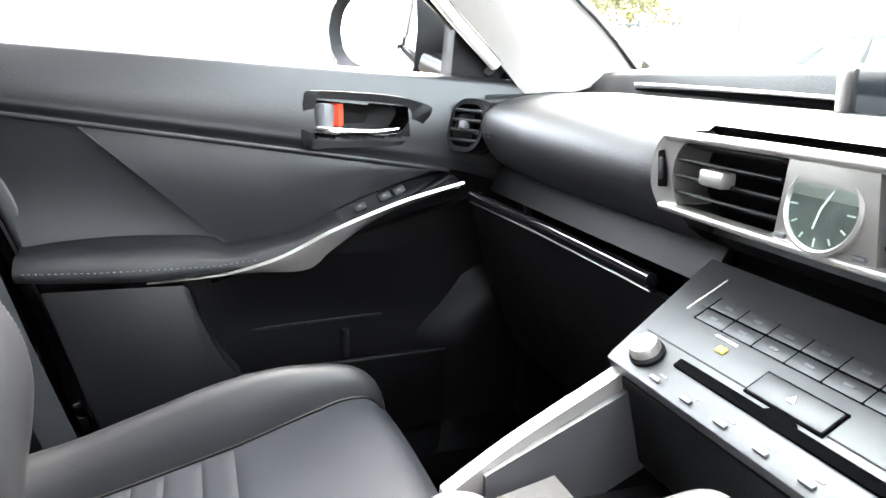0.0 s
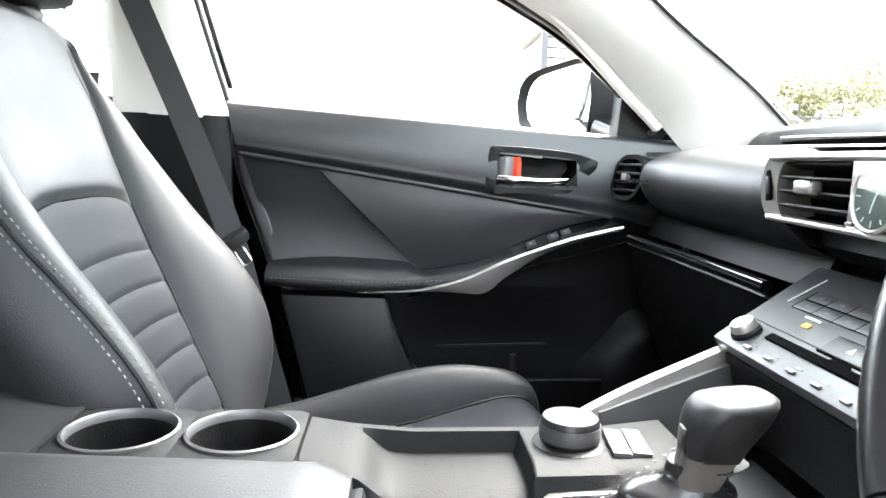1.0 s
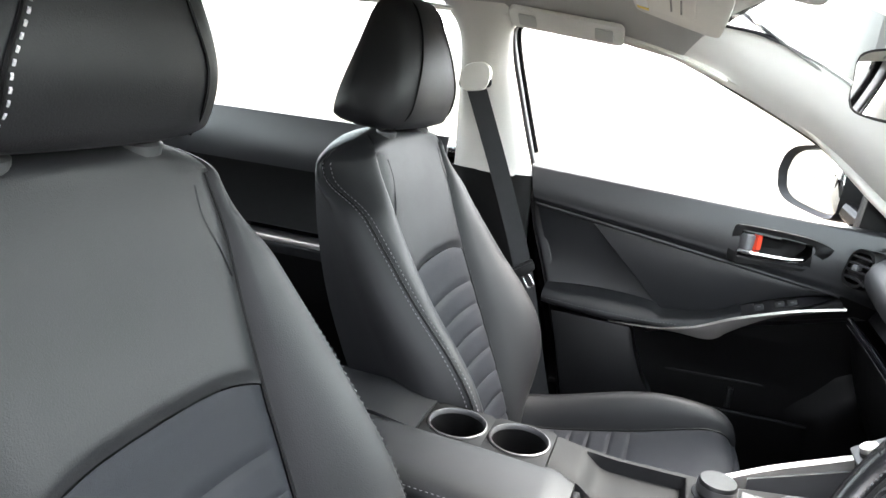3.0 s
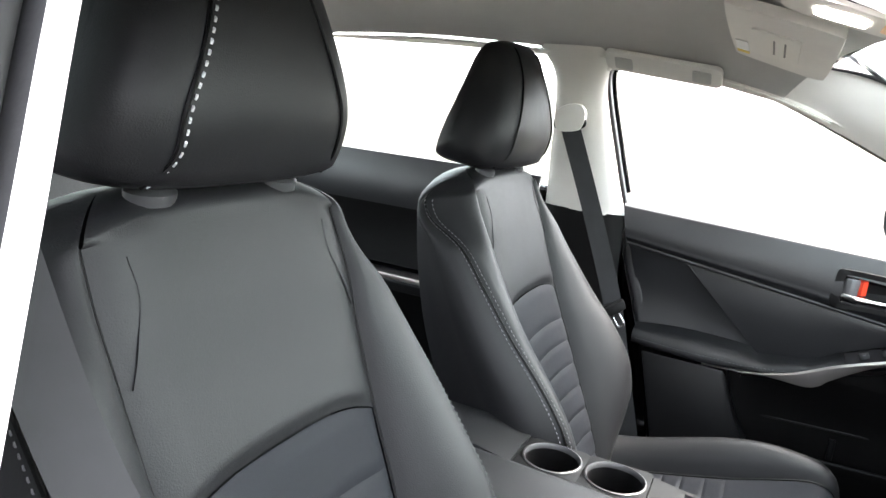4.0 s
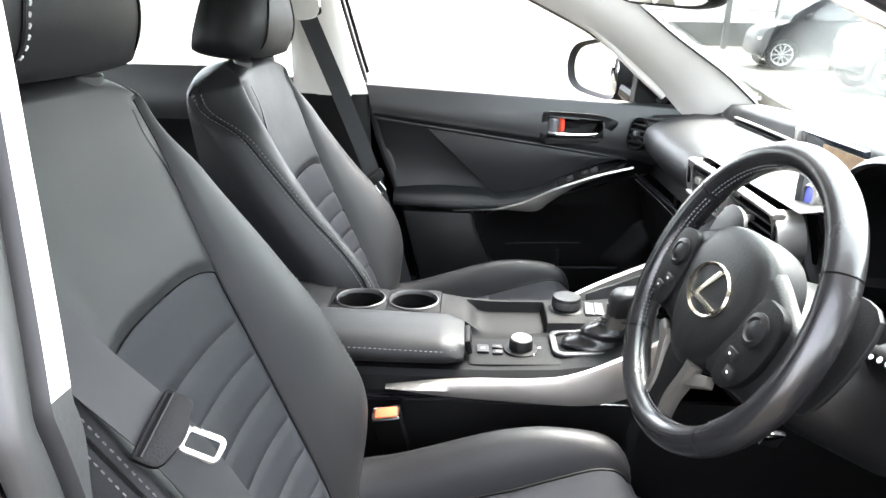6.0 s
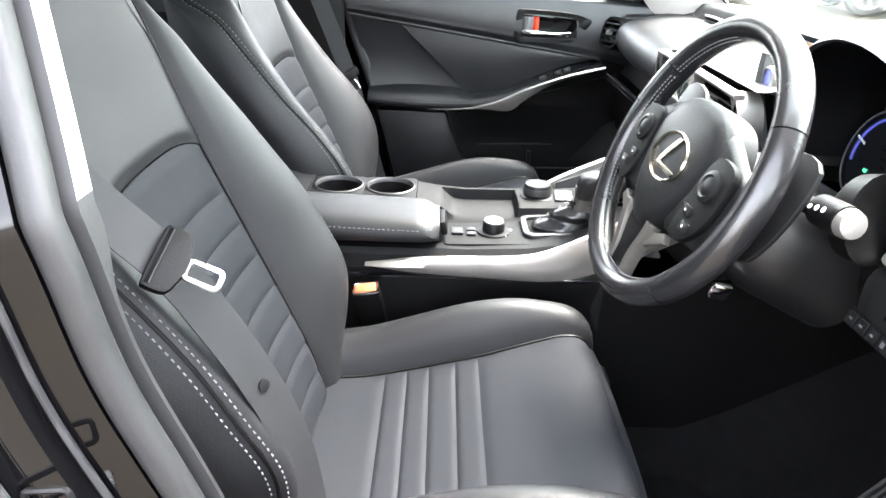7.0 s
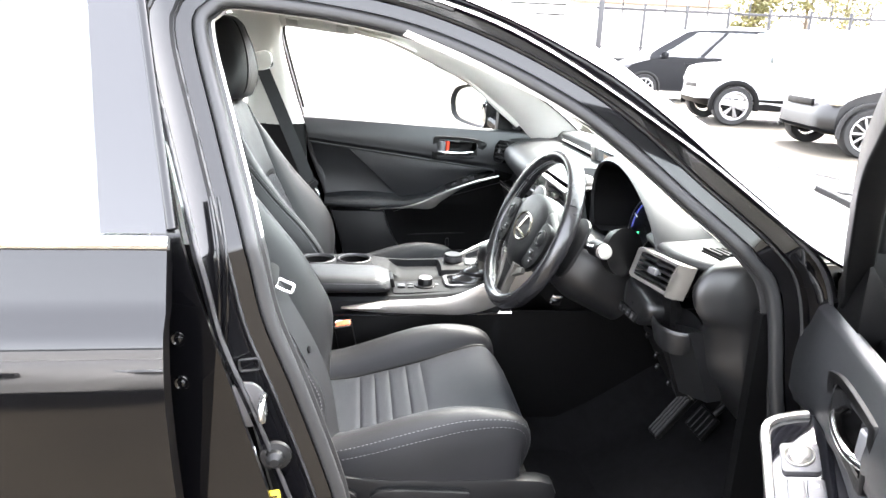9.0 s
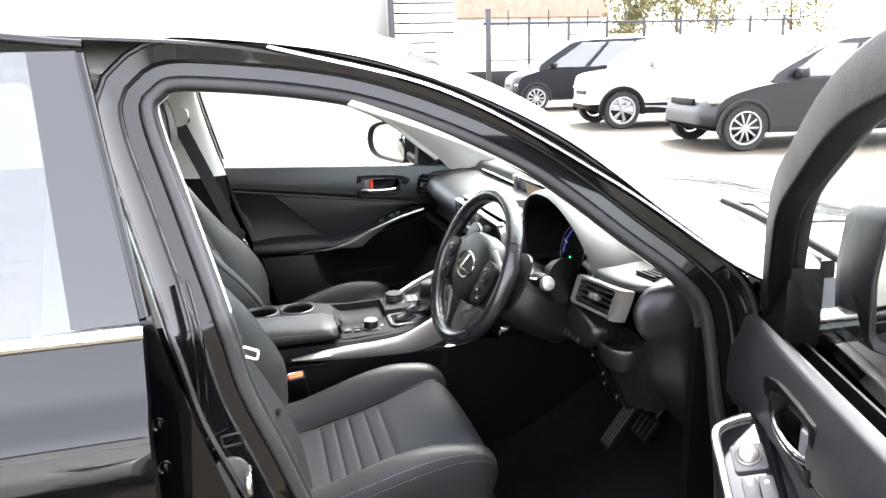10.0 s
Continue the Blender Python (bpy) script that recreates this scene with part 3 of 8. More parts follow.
# floor, tunnel, bulkhead, boot, rear screen
surface("floor", lambda u, v: (-1.1 + 2.25 * u, CY + (-1 + 2 * v) * 0.68, 0.225 + lerp([(0, 0.12), (0.25, 0.06), (0.4, 0.0), (0.80, 0.0), (1.0, 0.26)], u) + 0.16 * math.exp(-((-1 + 2 * v) / 0.18) ** 4)), 30, 41, "carpet", car, "black carpeted car floor", thick=0.03, push=(0, 0, -1))
surface("bulkhead", lambda u, v: (1.10 - 0.04 * u, CY + (-1 + 2 * v) * 0.70, 0.30 + 0.62 * u), 4, 4, "plastic", car, "black bulkhead", thick=0.03, push=(1, 0, 0))
for s in (-1, 1):
    surface("footwell_side", lambda u, v, s=s: (0.79 + 0.33 * u, CY + s * (IN - 0.028 - 0.03 * u), 0.28 + 0.56 * v), 6, 10, "plastic", car, "black footwell side trim", thick=0.02, push=(0, s, 0))
    surface("rear_quarter", lambda u, v, s=s: (-1.02 - 0.75 * u, CY + s * (OUT + 0.03 - 0.10 * u), 0.25 + 0.70 * v), 6, 8, "paint", car, "glossy black rear quarter", thick=0.02, push=(0, -s, 0))
    surface("rear_pillar_trim", lambda u, v, s=s: (-0.92 - 0.30 * v, side_y(s, IN - 0.02 - 0.10 * v, 0.97 + 0.29 * u), 0.97 + 0.29 * u), 6, 6, "pale_trim", car, "pale grey rear pillar trim", thick=0.03, push=(0, s, 0))
surface("rear_shelf", lambda u, v: (-1.10 - 0.55 * u, CY + (-1 + 2 * v) * 0.66, 0.96 + 0.01 * u), 3, 8, "plastic", car, "black rear parcel shelf", thick=0.02, push=(0, 0, -1))
rs = surface("rear_screen", lambda u, v: (-1.18 - 0.55 * u, CY + (-1 + 2 * v) * (0.52 + 0.12 * u), 1.285 - 0.29 * u), 8, 8, "glass", car, "rear windscreen", thick=0.004, push=(0, 0, -1))
rs.visible_shadow = False
surface("boot_lid", lambda u, v: (-1.70 - 0.45 * u, CY + (-1 + 2 * v) * 0.74, 0.985 - 0.70 * max(0, u - 0.75) / 0.25), 12, 10, "paint", car, "glossy black boot lid", thick=0.02, push=(0, 0, -1))

# details on the driver's centre pillar
def on_pillar(x, z, out=0.0):
    return Vector((x, side_y(-1, IN + 0.050 + out, z), z))


m = basis(on_pillar(0.030, 0.742), (1, 0, 0.1), (0, 0, 1))
plate("striker_plate", rrect(0.052, 0.066, 0.024, 6), 0.006, "panel", car, lambda a, b, c: m @ Vector((a, b, c * 1.0)), "round-ended steel striker plate", bevel=0.002)
loop_pts = spline([(0.034, 0, 0.012), (0.036, -0.018, 0.012), (0.036, -0.030, 0.010), (0.036, -0.034, 0.0), (0.036, -0.030, -0.010), (0.036, -0.018, -0.012), (0.034, 0, -0.012)], 24)
tube("striker_loop", [on_pillar(0.012, 0.742) + Vector((0.034 + p[0] * 0.2, p[1], p[2])) for p in loop_pts], 0.0045, "steel", car, 8, label="bright steel striker loop")
mm = basis(on_pillar(0.036, 0.80, 0.002), (1, 0, 0.1), (0, 0, 1))
sweep("pillar_slot", [mm @ Vector((a, b, 0)) for a, b in rrect(0.026, 0.016, 0.003, 2)], circle(0.002, 6), "hard", car, closed=True)
mm = basis(on_pillar(0.066, 0.662, 0.0), (1, 0, 0.1), (0, 0, 1))
lathe("door_switch", [(0.022, 0), (0.021, 0.006), (0.013, 0.008), (0.012, 0.016), (0.006, 0.022), (0, 0.022)], mm, "hard", car, 20, "round rubber-tipped door switch")
for (x, z, w, h, c, lab) in ((0.030, 0.640, 0.026, 0.07, "white", "white information sticker"), (0.058, 0.575, 0.030, 0.06, "yellow", "yellow and white information sticker")):
    mm = basis(on_pillar(x, z, 0.001), (1, 0, 0.12), (0, 0, 1))
    st = plate("sticker", rrect(w, h, 0.002, 2), 0.0012, c, car, lambda a, b, cc: mm @ Vector((a, b, cc)), lab)
    for i in range(4):
        plate("printed_line", [(-w * 0.38, h * (0.3 - 0.18 * i)), (w * 0.36, h * (0.3 - 0.18 * i)), (w * 0.36, h * (0.35 - 0.18 * i)), (-w * 0.38, h * (0.35 - 0.18 * i))], 0.0016, "hard", st, lambda a, b, cc: mm @ Vector((a, b, cc)))
# rear door hinges in the gap, and the welded seam down the pillar
for z in (0.838, 0.775):
    lathe("rear_hinge", [(0.012, -0.02), (0.012, 0.002), (0.009, 0.007), (0.006, 0.006), (0.004, 0.010), (0, 0.011)], basis((-0.052, side_y(-1, IN + 0.046, z), z), (1, 0, 0.1), (0, 0, 1)), "paint", car, 20, "glossy black rear door hinge")
for dx in (-0.004, 0.006):
    tube("pillar_seam", [on_pillar(x + dx, z, 0.002) for x, z in spline([(-0.004, 1.02), (0.008, 0.95), (0.006, 0.885), (0.000, 0.80), (-0.003, 0.745)], 24)], 0.0022, "paint", car, 6, label="painted pillar seam")
block("seam_end", (0.014, 0.006, 0.010), Matrix.Translation(on_pillar(-0.001, 0.738, 0.002)), "hard", car, "grey seam end cap", 0.002)
# hinge bolts on the front of the opening
for x, z in ((0.895, 0.84), (0.922, 0.725), (0.905, 0.60)):
    mm = basis((x, CY - 0.660, z), (1, -0.3, 0), (0, 0, 1))
    lathe("hinge_bolt", [(0.013, 0), (0.013, 0.006), (0.009, 0.012), (0, 0.013)], mm, "steel", car, 12, "domed steel hinge bolt")
surface("hinge_pillar", lambda u, v: (0.86 + 0.12 * u, CY - 0.70 + 0.045 * math.sin(u * 3.1), 0.40 + 0.55 * v), 8, 8, "paint", car, "glossy black hinge pillar", thick=0.02, push=(0, 1, 0))
settle(car)


# ---- doors ----
def sheet(name, f, nu, nv, mat, parent, label="", hole=None, thick=0.006, push=(0, 1, 0), smooth=40):
    """A thin sheet with cells left out where hole(u, v) is true."""
    us, vs = np.linspace(0, 1, nu), np.linspace(0, 1, nv)
    P = [f(u, v) for u in us for v in vs]
    faces = []
    for i in range(nu - 1):
        for j in range(nv - 1):
            if hole and hole((us[i] + us[i + 1]) / 2, (vs[j] + vs[j + 1]) / 2):
                continue
            faces.append((i * nv + j, i * nv + j + 1, (i + 1) * nv + j + 1, (i + 1) * nv + j))
    return finish(name, P, faces, mat, parent, label, smooth)


BELT = lambda x: 0.972 - 0.050 * x
SEAM = lambda x: 0.8895 - 0.1385 * x


def door(to, side, root, driver):
    """A front door in the place of the closed passenger's door, (x, n, z), n inwards from the trim's plane; to: into the world."""
    P = lambda x, n, z: to(x, n, z)
    # upper trim with an opening for the handle
    rear = lambda z: -0.003 + 0.25 * (0.968 - z)
    def upper(u, v):
        x = 0.80 * u
        zt, zb = BELT(x), SEAM(x)
        if x > 0.655:
            zb = SEAM(0.655) - (x - 0.655) * 0.25
        n = 0.016 * math.sin(min(1.0, v * 1.25) * math.pi * 0.62) + 0.004 - 0.010 * smooth01((v - 0.86) / 0.14)
        if v < 0.06:
            n -= 0.012 * (1 - v / 0.06) ** 2
        z = zt + (zb - zt) * v
        return P(x + rear(z) * (1 - u), n, z)
    inside = lambda x, z: 0.448 < x < 0.585 and 0.848 + 0.01 * (x - 0.45) < z < 0.900 - 0.05 * (x - 0.45)
    def cut(u, v):
        x = 0.80 * u
        z = BELT(x) + (SEAM(x) - BELT(x)) * v
        return inside(x + rear(z) * (1 - u), z)
    sheet("upper_trim", upper, 121, 41, "door_skin", root, "padded black upper door trim", cut)
    # sill strip at the glass
    sweep("sill_strip", [P(x, -0.015, BELT(x) - 0.012) for x in np.linspace(-0.004, 0.755, 20)], rrect(0.012, 0.010, 0.003, 2), "rubber", root, label="black sill strip", up=(0, 0, 1))
    # handle bowl, bezel, lever, lock flag
    out = [(0.447, 0.852), (0.450, 0.897), (0.462, 0.903), (0.565, 0.897), (0.590, 0.886), (0.583, 0.868), (0.567, 0.851), (0.548, 0.846), (0.46, 0.844)]
    o = spline(out, 48, closed=True)
    cx, cz = 0.515, 0.873
    hd = lambda s, n: [P(cx + (a - cx) * s, n, cz + (b - cz) * s) for a, b in o]
    loft("handle_bowl", [hd(1.02, 0.018), hd(0.99, 0.018), hd(0.96, -0.008), hd(0.86, -0.030), hd(0.3, -0.034)], "plastic", root, "black recessed handle bowl", caps=False)
    bz = spline([(0.432, 0.838), (0.434, 0.905), (0.450, 0.914), (0.56, 0.909), (0.614, 0.896), (0.622, 0.888), (0.612, 0.872), (0.585, 0.845), (0.565, 0.836), (0.48, 0.834)], 60, closed=True)
    bzf = lambda s, n: [P(cx + (a - cx) * s, n, cz + (b - cz) * s) for a, b in bz]
    inn = spline(out, 60, closed=True)
    loft("handle_bezel", [bzf(1.0, 0.010), bzf(0.995, 0.0185), bzf(0.975, 0.0195), [P(a, 0.0190, b) for a, b in inn], [P(a, 0.010, b) for a, b in inn]], "plastic", root, "black handle surround", caps=False)
    sweep("handle_lever", [P(x, n, z) for x, n, z in spline([(0.449, 0.012, 0.860), (0.480, 0.022, 0.858), (0.53, 0.022, 0.857), (0.565, 0.016, 0.859), (0.578, 0.004, 0.861)], 20)], rrect(0.015, 0.012, 0.005), "chrome", root, label="chrome door release lever", up=(0, 0, 1))
    sweep("lever_grip", [P(x, n, z) for x, n, z in spline([(0.450, 0.004, 0.876), (0.462, 0.018, 0.880), (0.474, 0.008, 0.878)], 10)], rrect(0.010, 0.034, 0.004), "button", root, label="satin grey lock lever", up=(0, 0, 1))
    sweep("lock_flag", [P(x, n, z) for x, n, z in ((0.477, 0.004, 0.880), (0.483, 0.012, 0.880), (0.489, 0.004, 0.880))], rrect(0.007, 0.032, 0.002), "hard" if driver else "red", root, label="black lock flag" if driver else "red lock flag", up=(0, 0, 1))
    # the two facets under the seam
    low_r = spline([(0.068, 0.703), (0.12, 0.709), (0.183, 0.712), (0.25, 0.710), (0.301, 0.7055), (0.324, 0.693)], 60)
    low_f = spline([(0.324, 0.693), (0.375, 0.700), (0.428, 0.711), (0.482, 0.739), (0.57, 0.776), (0.655, 0.799)], 60)
    def facet_r(u, v):
        tx = 0.018 + 0.124 * u
        b = low_r[min(59, int(u * 59 + 0.5))]
        x, z = tx * (1 - v) + b[0] * v, SEAM(tx) * (1 - v) + b[1] * v
        return P(x, -0.003 - 0.018 * v - 0.016 * math.sin(v * math.pi) * (1 - 0.8 * u), z)
    surface("door_facet", facet_r, 40, 20, "door_skin", root, "black padded door insert", thick=0.01, push=Vector(P(0, -1, 0)) - Vector(P(0, 0, 0)))
    def facet_f(u, v):
        tx = 0.142 + 0.513 * u
        b = low_f[min(59, int(u * 59 + 0.5))]
        x, z = tx * (1 - v) + b[0] * v, SEAM(tx) * (1 - v) + b[1] * v
        return P(x, -0.002 - 0.019 * v * (1 - u) + 0.006 * math.sin(v * math.pi), z)
    surface("door_facet", facet_f, 60, 20, "door_skin", root, "black smooth triangular door insert", thick=0.01, push=Vector(P(0, -1, 0)) - Vector(P(0, 0, 0)))
    tube("door_seam", [P(0.142 + (0.324 - 0.142) * t, 0.000 - 0.021 * t, 0.870 - 0.177 * t) for t in np.linspace(0, 1, 12)], 0.0016, "soft", root, 6)
    tube("door_seam", [P(x, 0.0045, SEAM(x) - 0.0005) for x in np.linspace(0.018, 0.655, 30)], 0.0048, "door_skin", root, 8)
    away = Vector(P(0, -1, 0)) - Vector(P(0, 0, 0))
    # unseen sheet added behind the trim so no daylight leaks through the seam
    surface("door_light_block", lambda u, v: P(rear(0.95 - 0.55 * v) + (0.80 - rear(0.95 - 0.55 * v)) * u, -0.046, BELT(0.8 * u) - 0.012 - 0.53 * v), 6, 6, "plastic", root, "unseen black sheet added to block light behind the door trim", thick=0.004, push=away)
    # armrest
    rings = []
    for t in np.linspace(0, 1, 40):
        x = 0.064 + 0.416 * t
        zt = float(np.interp(x, np.r_[low_r[:, 0], low_f[1:, 0]], np.r_[low_r[:, 1], low_f[1:, 1]])) - 0.001
        ze = lerp([(0, 0.690), (0.4, 0.688), (0.65, 0.689), (0.85, 0.707), (1.0, 0.7305)], t)
        zb = lerp([(0, 0.670), (0.4, 0.665), (0.65, 0.672), (0.85, 0.694), (1, 0.722)], t)
        w = lerp([(0, 0.036), (0.05, 0.046), (0.3, 0.058), (0.7, 0.056), (1.0, 0.048)], t)
        sec = spline([(-0.024, zt), (0.45 * w, zt * 0.55 + ze * 0.45 + 0.002), (w - 0.006, ze + 0.001), (w, ze - 0.006), (w + 0.001, (ze + zb) / 2 - 0.003), (w - 0.006, zb), (0.02, zb - 0.004), (-0.024, zb - 0.004)], 30)
        rings.append([P(x, a, b) for a, b in sec])
    loft("armrest", rings, "leather", root, "black leather door armrest with stitched edge", smooth=50)
    if side > 0:
        edge = [P(0.075 + 0.29 * t, lerp([(0, 0.047), (0.3, 0.0592), (1, 0.0585)], t), 0.684 - 0.002 * smooth01(t) + 0.006 * smooth01((t - 0.75) / 0.25)) for t in np.linspace(0, 1, 40)]
        stitches("armrest_stitching", edge, (0, -1, 0.3), "dark_thread", root)
    # silver blade
    up = spline([(0.22, 0.6635), (0.30, 0.668), (0.34, 0.675), (0.40, 0.693), (0.47, 0.726), (0.56, 0.760), (0.62, 0.777), (0.662, 0.787)], 50)
    lo = spline([(0.22, 0.6620), (0.30, 0.6645), (0.36, 0.6655), (0.42, 0.6615), (0.445, 0.670), (0.465, 0.689), (0.54, 0.738), (0.662, 0.780)], 50)
    rings = []
    for a, b in zip(up, lo):
        h = a[1] - b[1]
        rings.append([P(a[0], 0.046, a[1] - 0.001), P(a[0], 0.054, a[1] + 0.001), P(a[0], 0.057, a[1] - min(0.003, 0.3 * h)), P((a[0] + b[0]) / 2, 0.054, (a[1] + b[1]) / 2), P(b[0], 0.046, b[1] + 0.08 * h), P(b[0], 0.034, b[1]), P(b[0], 0.020, b[1] + 0.002)])
    loft("silver_blade", rings, "silver", root, "satin silver armrest blade", smooth=40)
    # window switches on a gloss black shelf between insert and blade
    def shelf(u, v):
        x = 0.400 + 0.258 * u
        z0 = float(np.interp(x, low_f[:, 0], low_f[:, 1]))
        z1 = float(np.interp(x, up[:, 0], up[:, 1]))
        return P(x, -0.008 + 0.060 * v, z0 + (z1 - z0) * v - 0.0015)
    surface("switch_panel", shelf, 40, 8, "piano", root, "gloss black window switch panel", thick=0.006, push=(0, 0, -1))
    if not driver:
        for x in (0.513, 0.550, 0.572):
            m = basis(shelf((x - 0.400) / 0.258, 0.45), Vector(P(1, 0, 0.40)) - Vector(P(0, 0, 0)), Vector(P(0, -0.5, 0.6)) - Vector(P(0, 0, 0)))
            block("window_switch", (0.018, 0.012, 0.010), m, "hard", root, bevel=0.002, label="small black window switch")
            block("switch_mark", (0.006, 0.002, 0.0104), m, "button", root, bevel=0)
    else:
        S = lambda x, n, h=0.0: P(x + 0.0 * h, n + 0.2 * h, 0.752 + 0.42 * (x - 0.5) - 0.2 * (n - 0.03) + h)
        plate("switch_bed", [(0.455, -0.012), (0.640, -0.012), (0.648, 0.030), (0.632, 0.074), (0.455, 0.074)], 0.012, "piano", root, lambda a, c, h: S(a, c, h - 0.012), "gloss black switch bed", bevel=0.002)
        sweep("bed_rim", [S(x, n, 0.001) for x, n in spline([(0.43, 0.079), (0.50, 0.079), (0.58, 0.079), (0.620, 0.0785), (0.636, 0.068), (0.644, 0.042), (0.646, 0.024)], 40)], rrect(0.010, 0.010, 0.003, 2), "silver", root, label="satin silver panel rim", up=(0, 0, 1))
        plate("mirror_control", [(0.578 + a, 0.041 + c) for a, c in rrect(0.040, 0.044, 0.005, 3)], 0.006, "panel", root, lambda a, c, h: S(a, c, h), "grey mirror control panel", bevel=0.001)
        tube("control_ring", [S(0.580 + 0.0145 * math.cos(a), 0.041 + 0.0165 * math.sin(a), 0.0068) for a in np.linspace(0, 2 * math.pi, 32, endpoint=False)], 0.0016, "silver", root, 6, closed=True, label="silver control ring")
        loft("mirror_knob", [[S(0.580 + r * math.cos(a), 0.041 + r * 1.1 * math.sin(a), h) for a in np.linspace(0, 2 * math.pi, 24, endpoint=False)] for r, h in ((0.0115, 0.005), (0.0115, 0.011), (0.0085, 0.0135), (0.001, 0.014))], "silver", root, "round silver mirror adjusting knob")
        for i in range(2):
            for k in range(2):
                cx_, cn_ = 0.530 - 0.040 * i, 0.0275 + 0.0215 * k
                kk = plate("window_switch", [(cx_ + a, cn_ + c) for a, c in rrect(0.036, 0.0200, 0.003, 2)], 0.007, "panel", root, lambda a, c, h: S(a, c, h + 0.002 * (a - cx_ < 0)), "grey window switch", bevel=0.0015)
                plate("switch_mark", [(cx_ + 0.008 + a, cn_ + c) for a, c in rrect(0.004, 0.006, 0.001, 1)], 0.0078, "white", kk, lambda a, c, h: S(a, c, h))
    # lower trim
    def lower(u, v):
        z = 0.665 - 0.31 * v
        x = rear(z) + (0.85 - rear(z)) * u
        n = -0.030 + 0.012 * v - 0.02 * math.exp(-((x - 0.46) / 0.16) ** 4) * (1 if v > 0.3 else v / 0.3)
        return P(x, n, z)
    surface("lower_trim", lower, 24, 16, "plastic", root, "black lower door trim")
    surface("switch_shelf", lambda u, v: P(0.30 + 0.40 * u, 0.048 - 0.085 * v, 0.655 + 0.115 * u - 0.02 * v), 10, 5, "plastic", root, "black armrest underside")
    pl = [(0.088, 0.6515), (0.264, 0.6495), (0.271, 0.642), (0.284, 0.597), (0.310, 0.535), (0.335, 0.50), (0.335, 0.37), (0.160, 0.37)]
    plate("pocket_plate", pl, 0.045, "hard", root, lambda a, b, c: P(a, -0.022 + c, b), "black grained lower door panel", bevel=0.006)
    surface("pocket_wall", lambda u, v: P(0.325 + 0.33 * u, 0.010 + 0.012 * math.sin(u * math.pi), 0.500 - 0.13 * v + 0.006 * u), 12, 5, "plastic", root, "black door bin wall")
    sweep("pocket_lip", [P(x, 0.012, 0.496 + 0.03 * (x - 0.32)) for x in np.linspace(0.325, 0.655, 14)], rrect(0.008, 0.008, 0.003, 2), "hard", root, label="black door bin lip", up=(0, 0, 1))
    sweep("trim_groove", [P(x, -0.044, 0.546 + 0.04 * (x - 0.32)) for x in np.linspace(0.32, 0.60, 12)], rrect(0.004, 0.004, 0.001, 1), "hard", root, up=(0, 0, 1))
    sweep("bottle_rib", [P(0.502, -0.040, 0.535), P(0.502, -0.038, 0.490)], rrect(0.010, 0.012, 0.003, 2), "hard", root, up=(1, 0, 0))
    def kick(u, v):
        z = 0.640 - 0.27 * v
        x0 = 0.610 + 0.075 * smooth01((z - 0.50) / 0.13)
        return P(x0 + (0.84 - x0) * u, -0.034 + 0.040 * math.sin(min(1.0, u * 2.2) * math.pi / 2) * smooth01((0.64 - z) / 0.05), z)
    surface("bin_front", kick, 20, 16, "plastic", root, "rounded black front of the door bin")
    # shell, outer skin, glass, frame
    def skin(u, v):
        x = -0.045 + 0.96 * u
        z = 0.25 + (0.715 - 0.050 * u - 0.006) * v
        n = -0.075 - lerp([(0.25, 0.015), (0.45, 0.045), (0.70, 0.058), (0.84, 0.052), (0.872, 0.046), (0.885, 0.030), (0.965, 0.004)], z)
        return P(x, n, z)
    surface("outer_skin", skin, 20, 24, "paint", root, "glossy black outer door skin")
    surface("door_edge", lambda u, v: P(-0.045 + 0.04 * v, -0.10 + 0.105 * v, 0.27 + 0.695 * u), 12, 4, "paint", root, "glossy black door shut face")
    surface("door_bottom", lambda u, v: P(-0.04 + 0.95 * u, -0.09 + 0.08 * v, 0.26 + 0.10 * v), 8, 4, "paint", root)
    surface("door_front_edge", lambda u, v: P(0.91 - 0.09 * v, -0.09 + 0.085 * v, 0.30 + 0.62 * u), 8, 4, "plastic", root, "black door front edge")
    wf = spline([(-0.004, 0.965), (-0.030, 1.08), (-0.058, 1.225), (-0.045, 1.262), (0.0, 1.276), (0.10, 1.268), (0.25, 1.231), (0.43, 1.154), (0.566, 1.085), (0.70, 0.985), (0.755, 0.935)], 90)
    lift = 0.016 if driver else 0.0
    pts = [P(x, -0.026 + lean(z), z + lift) for x, z in wf]
    sweep("window_frame", pts, rrect(0.046 if driver else 0.009, 0.030 if driver else 0.020, 0.004, 3), "plastic" if driver else "rubber", root, up=Vector(P(0, 1, 0)) - Vector(P(0, 0, 0)), label="black window frame", smooth=50)
    sweep("outer_frame", [P(x, -0.052 + lean(z), z + 0.003 + lift * 1.6) for x, z in wf[2:-1]], rrect(0.034 if driver else 0.020, 0.016, 0.004, 2), "rubber" if driver else "paint", root, up=Vector(P(0, 1, 0)) - Vector(P(0, 0, 0)), label="glossy black outer window frame", smooth=50)
    def glass(u, v):
        x = -0.03 + 0.73 * u
        zt = float(np.interp(x, [-0.03, 0.0, 0.10, 0.25, 0.43, 0.566, 0.70], [1.255, 1.276, 1.268, 1.231, 1.154, 1.085, 0.99]))
        z = 0.955 + (zt - 0.955) * v
        return P(x - 0.02 * v * (1 - u) * (1 - u), -0.040 + lean(z), z)
    g = surface("window_glass", glass, 20, 10, "glass", root, "clear door window")
    g.visible_shadow = False
    # corner cover and mirror
    plate("mirror_base", [(0.66, 0.93), (0.665, 1.018), (0.70, 0.992), (0.775, 0.925), (0.775, 0.905), (0.68, 0.90)], 0.05, "plastic", root, lambda a, b, c: P(a, -0.065 + c, b), "black mirror corner cover", bevel=0.004)


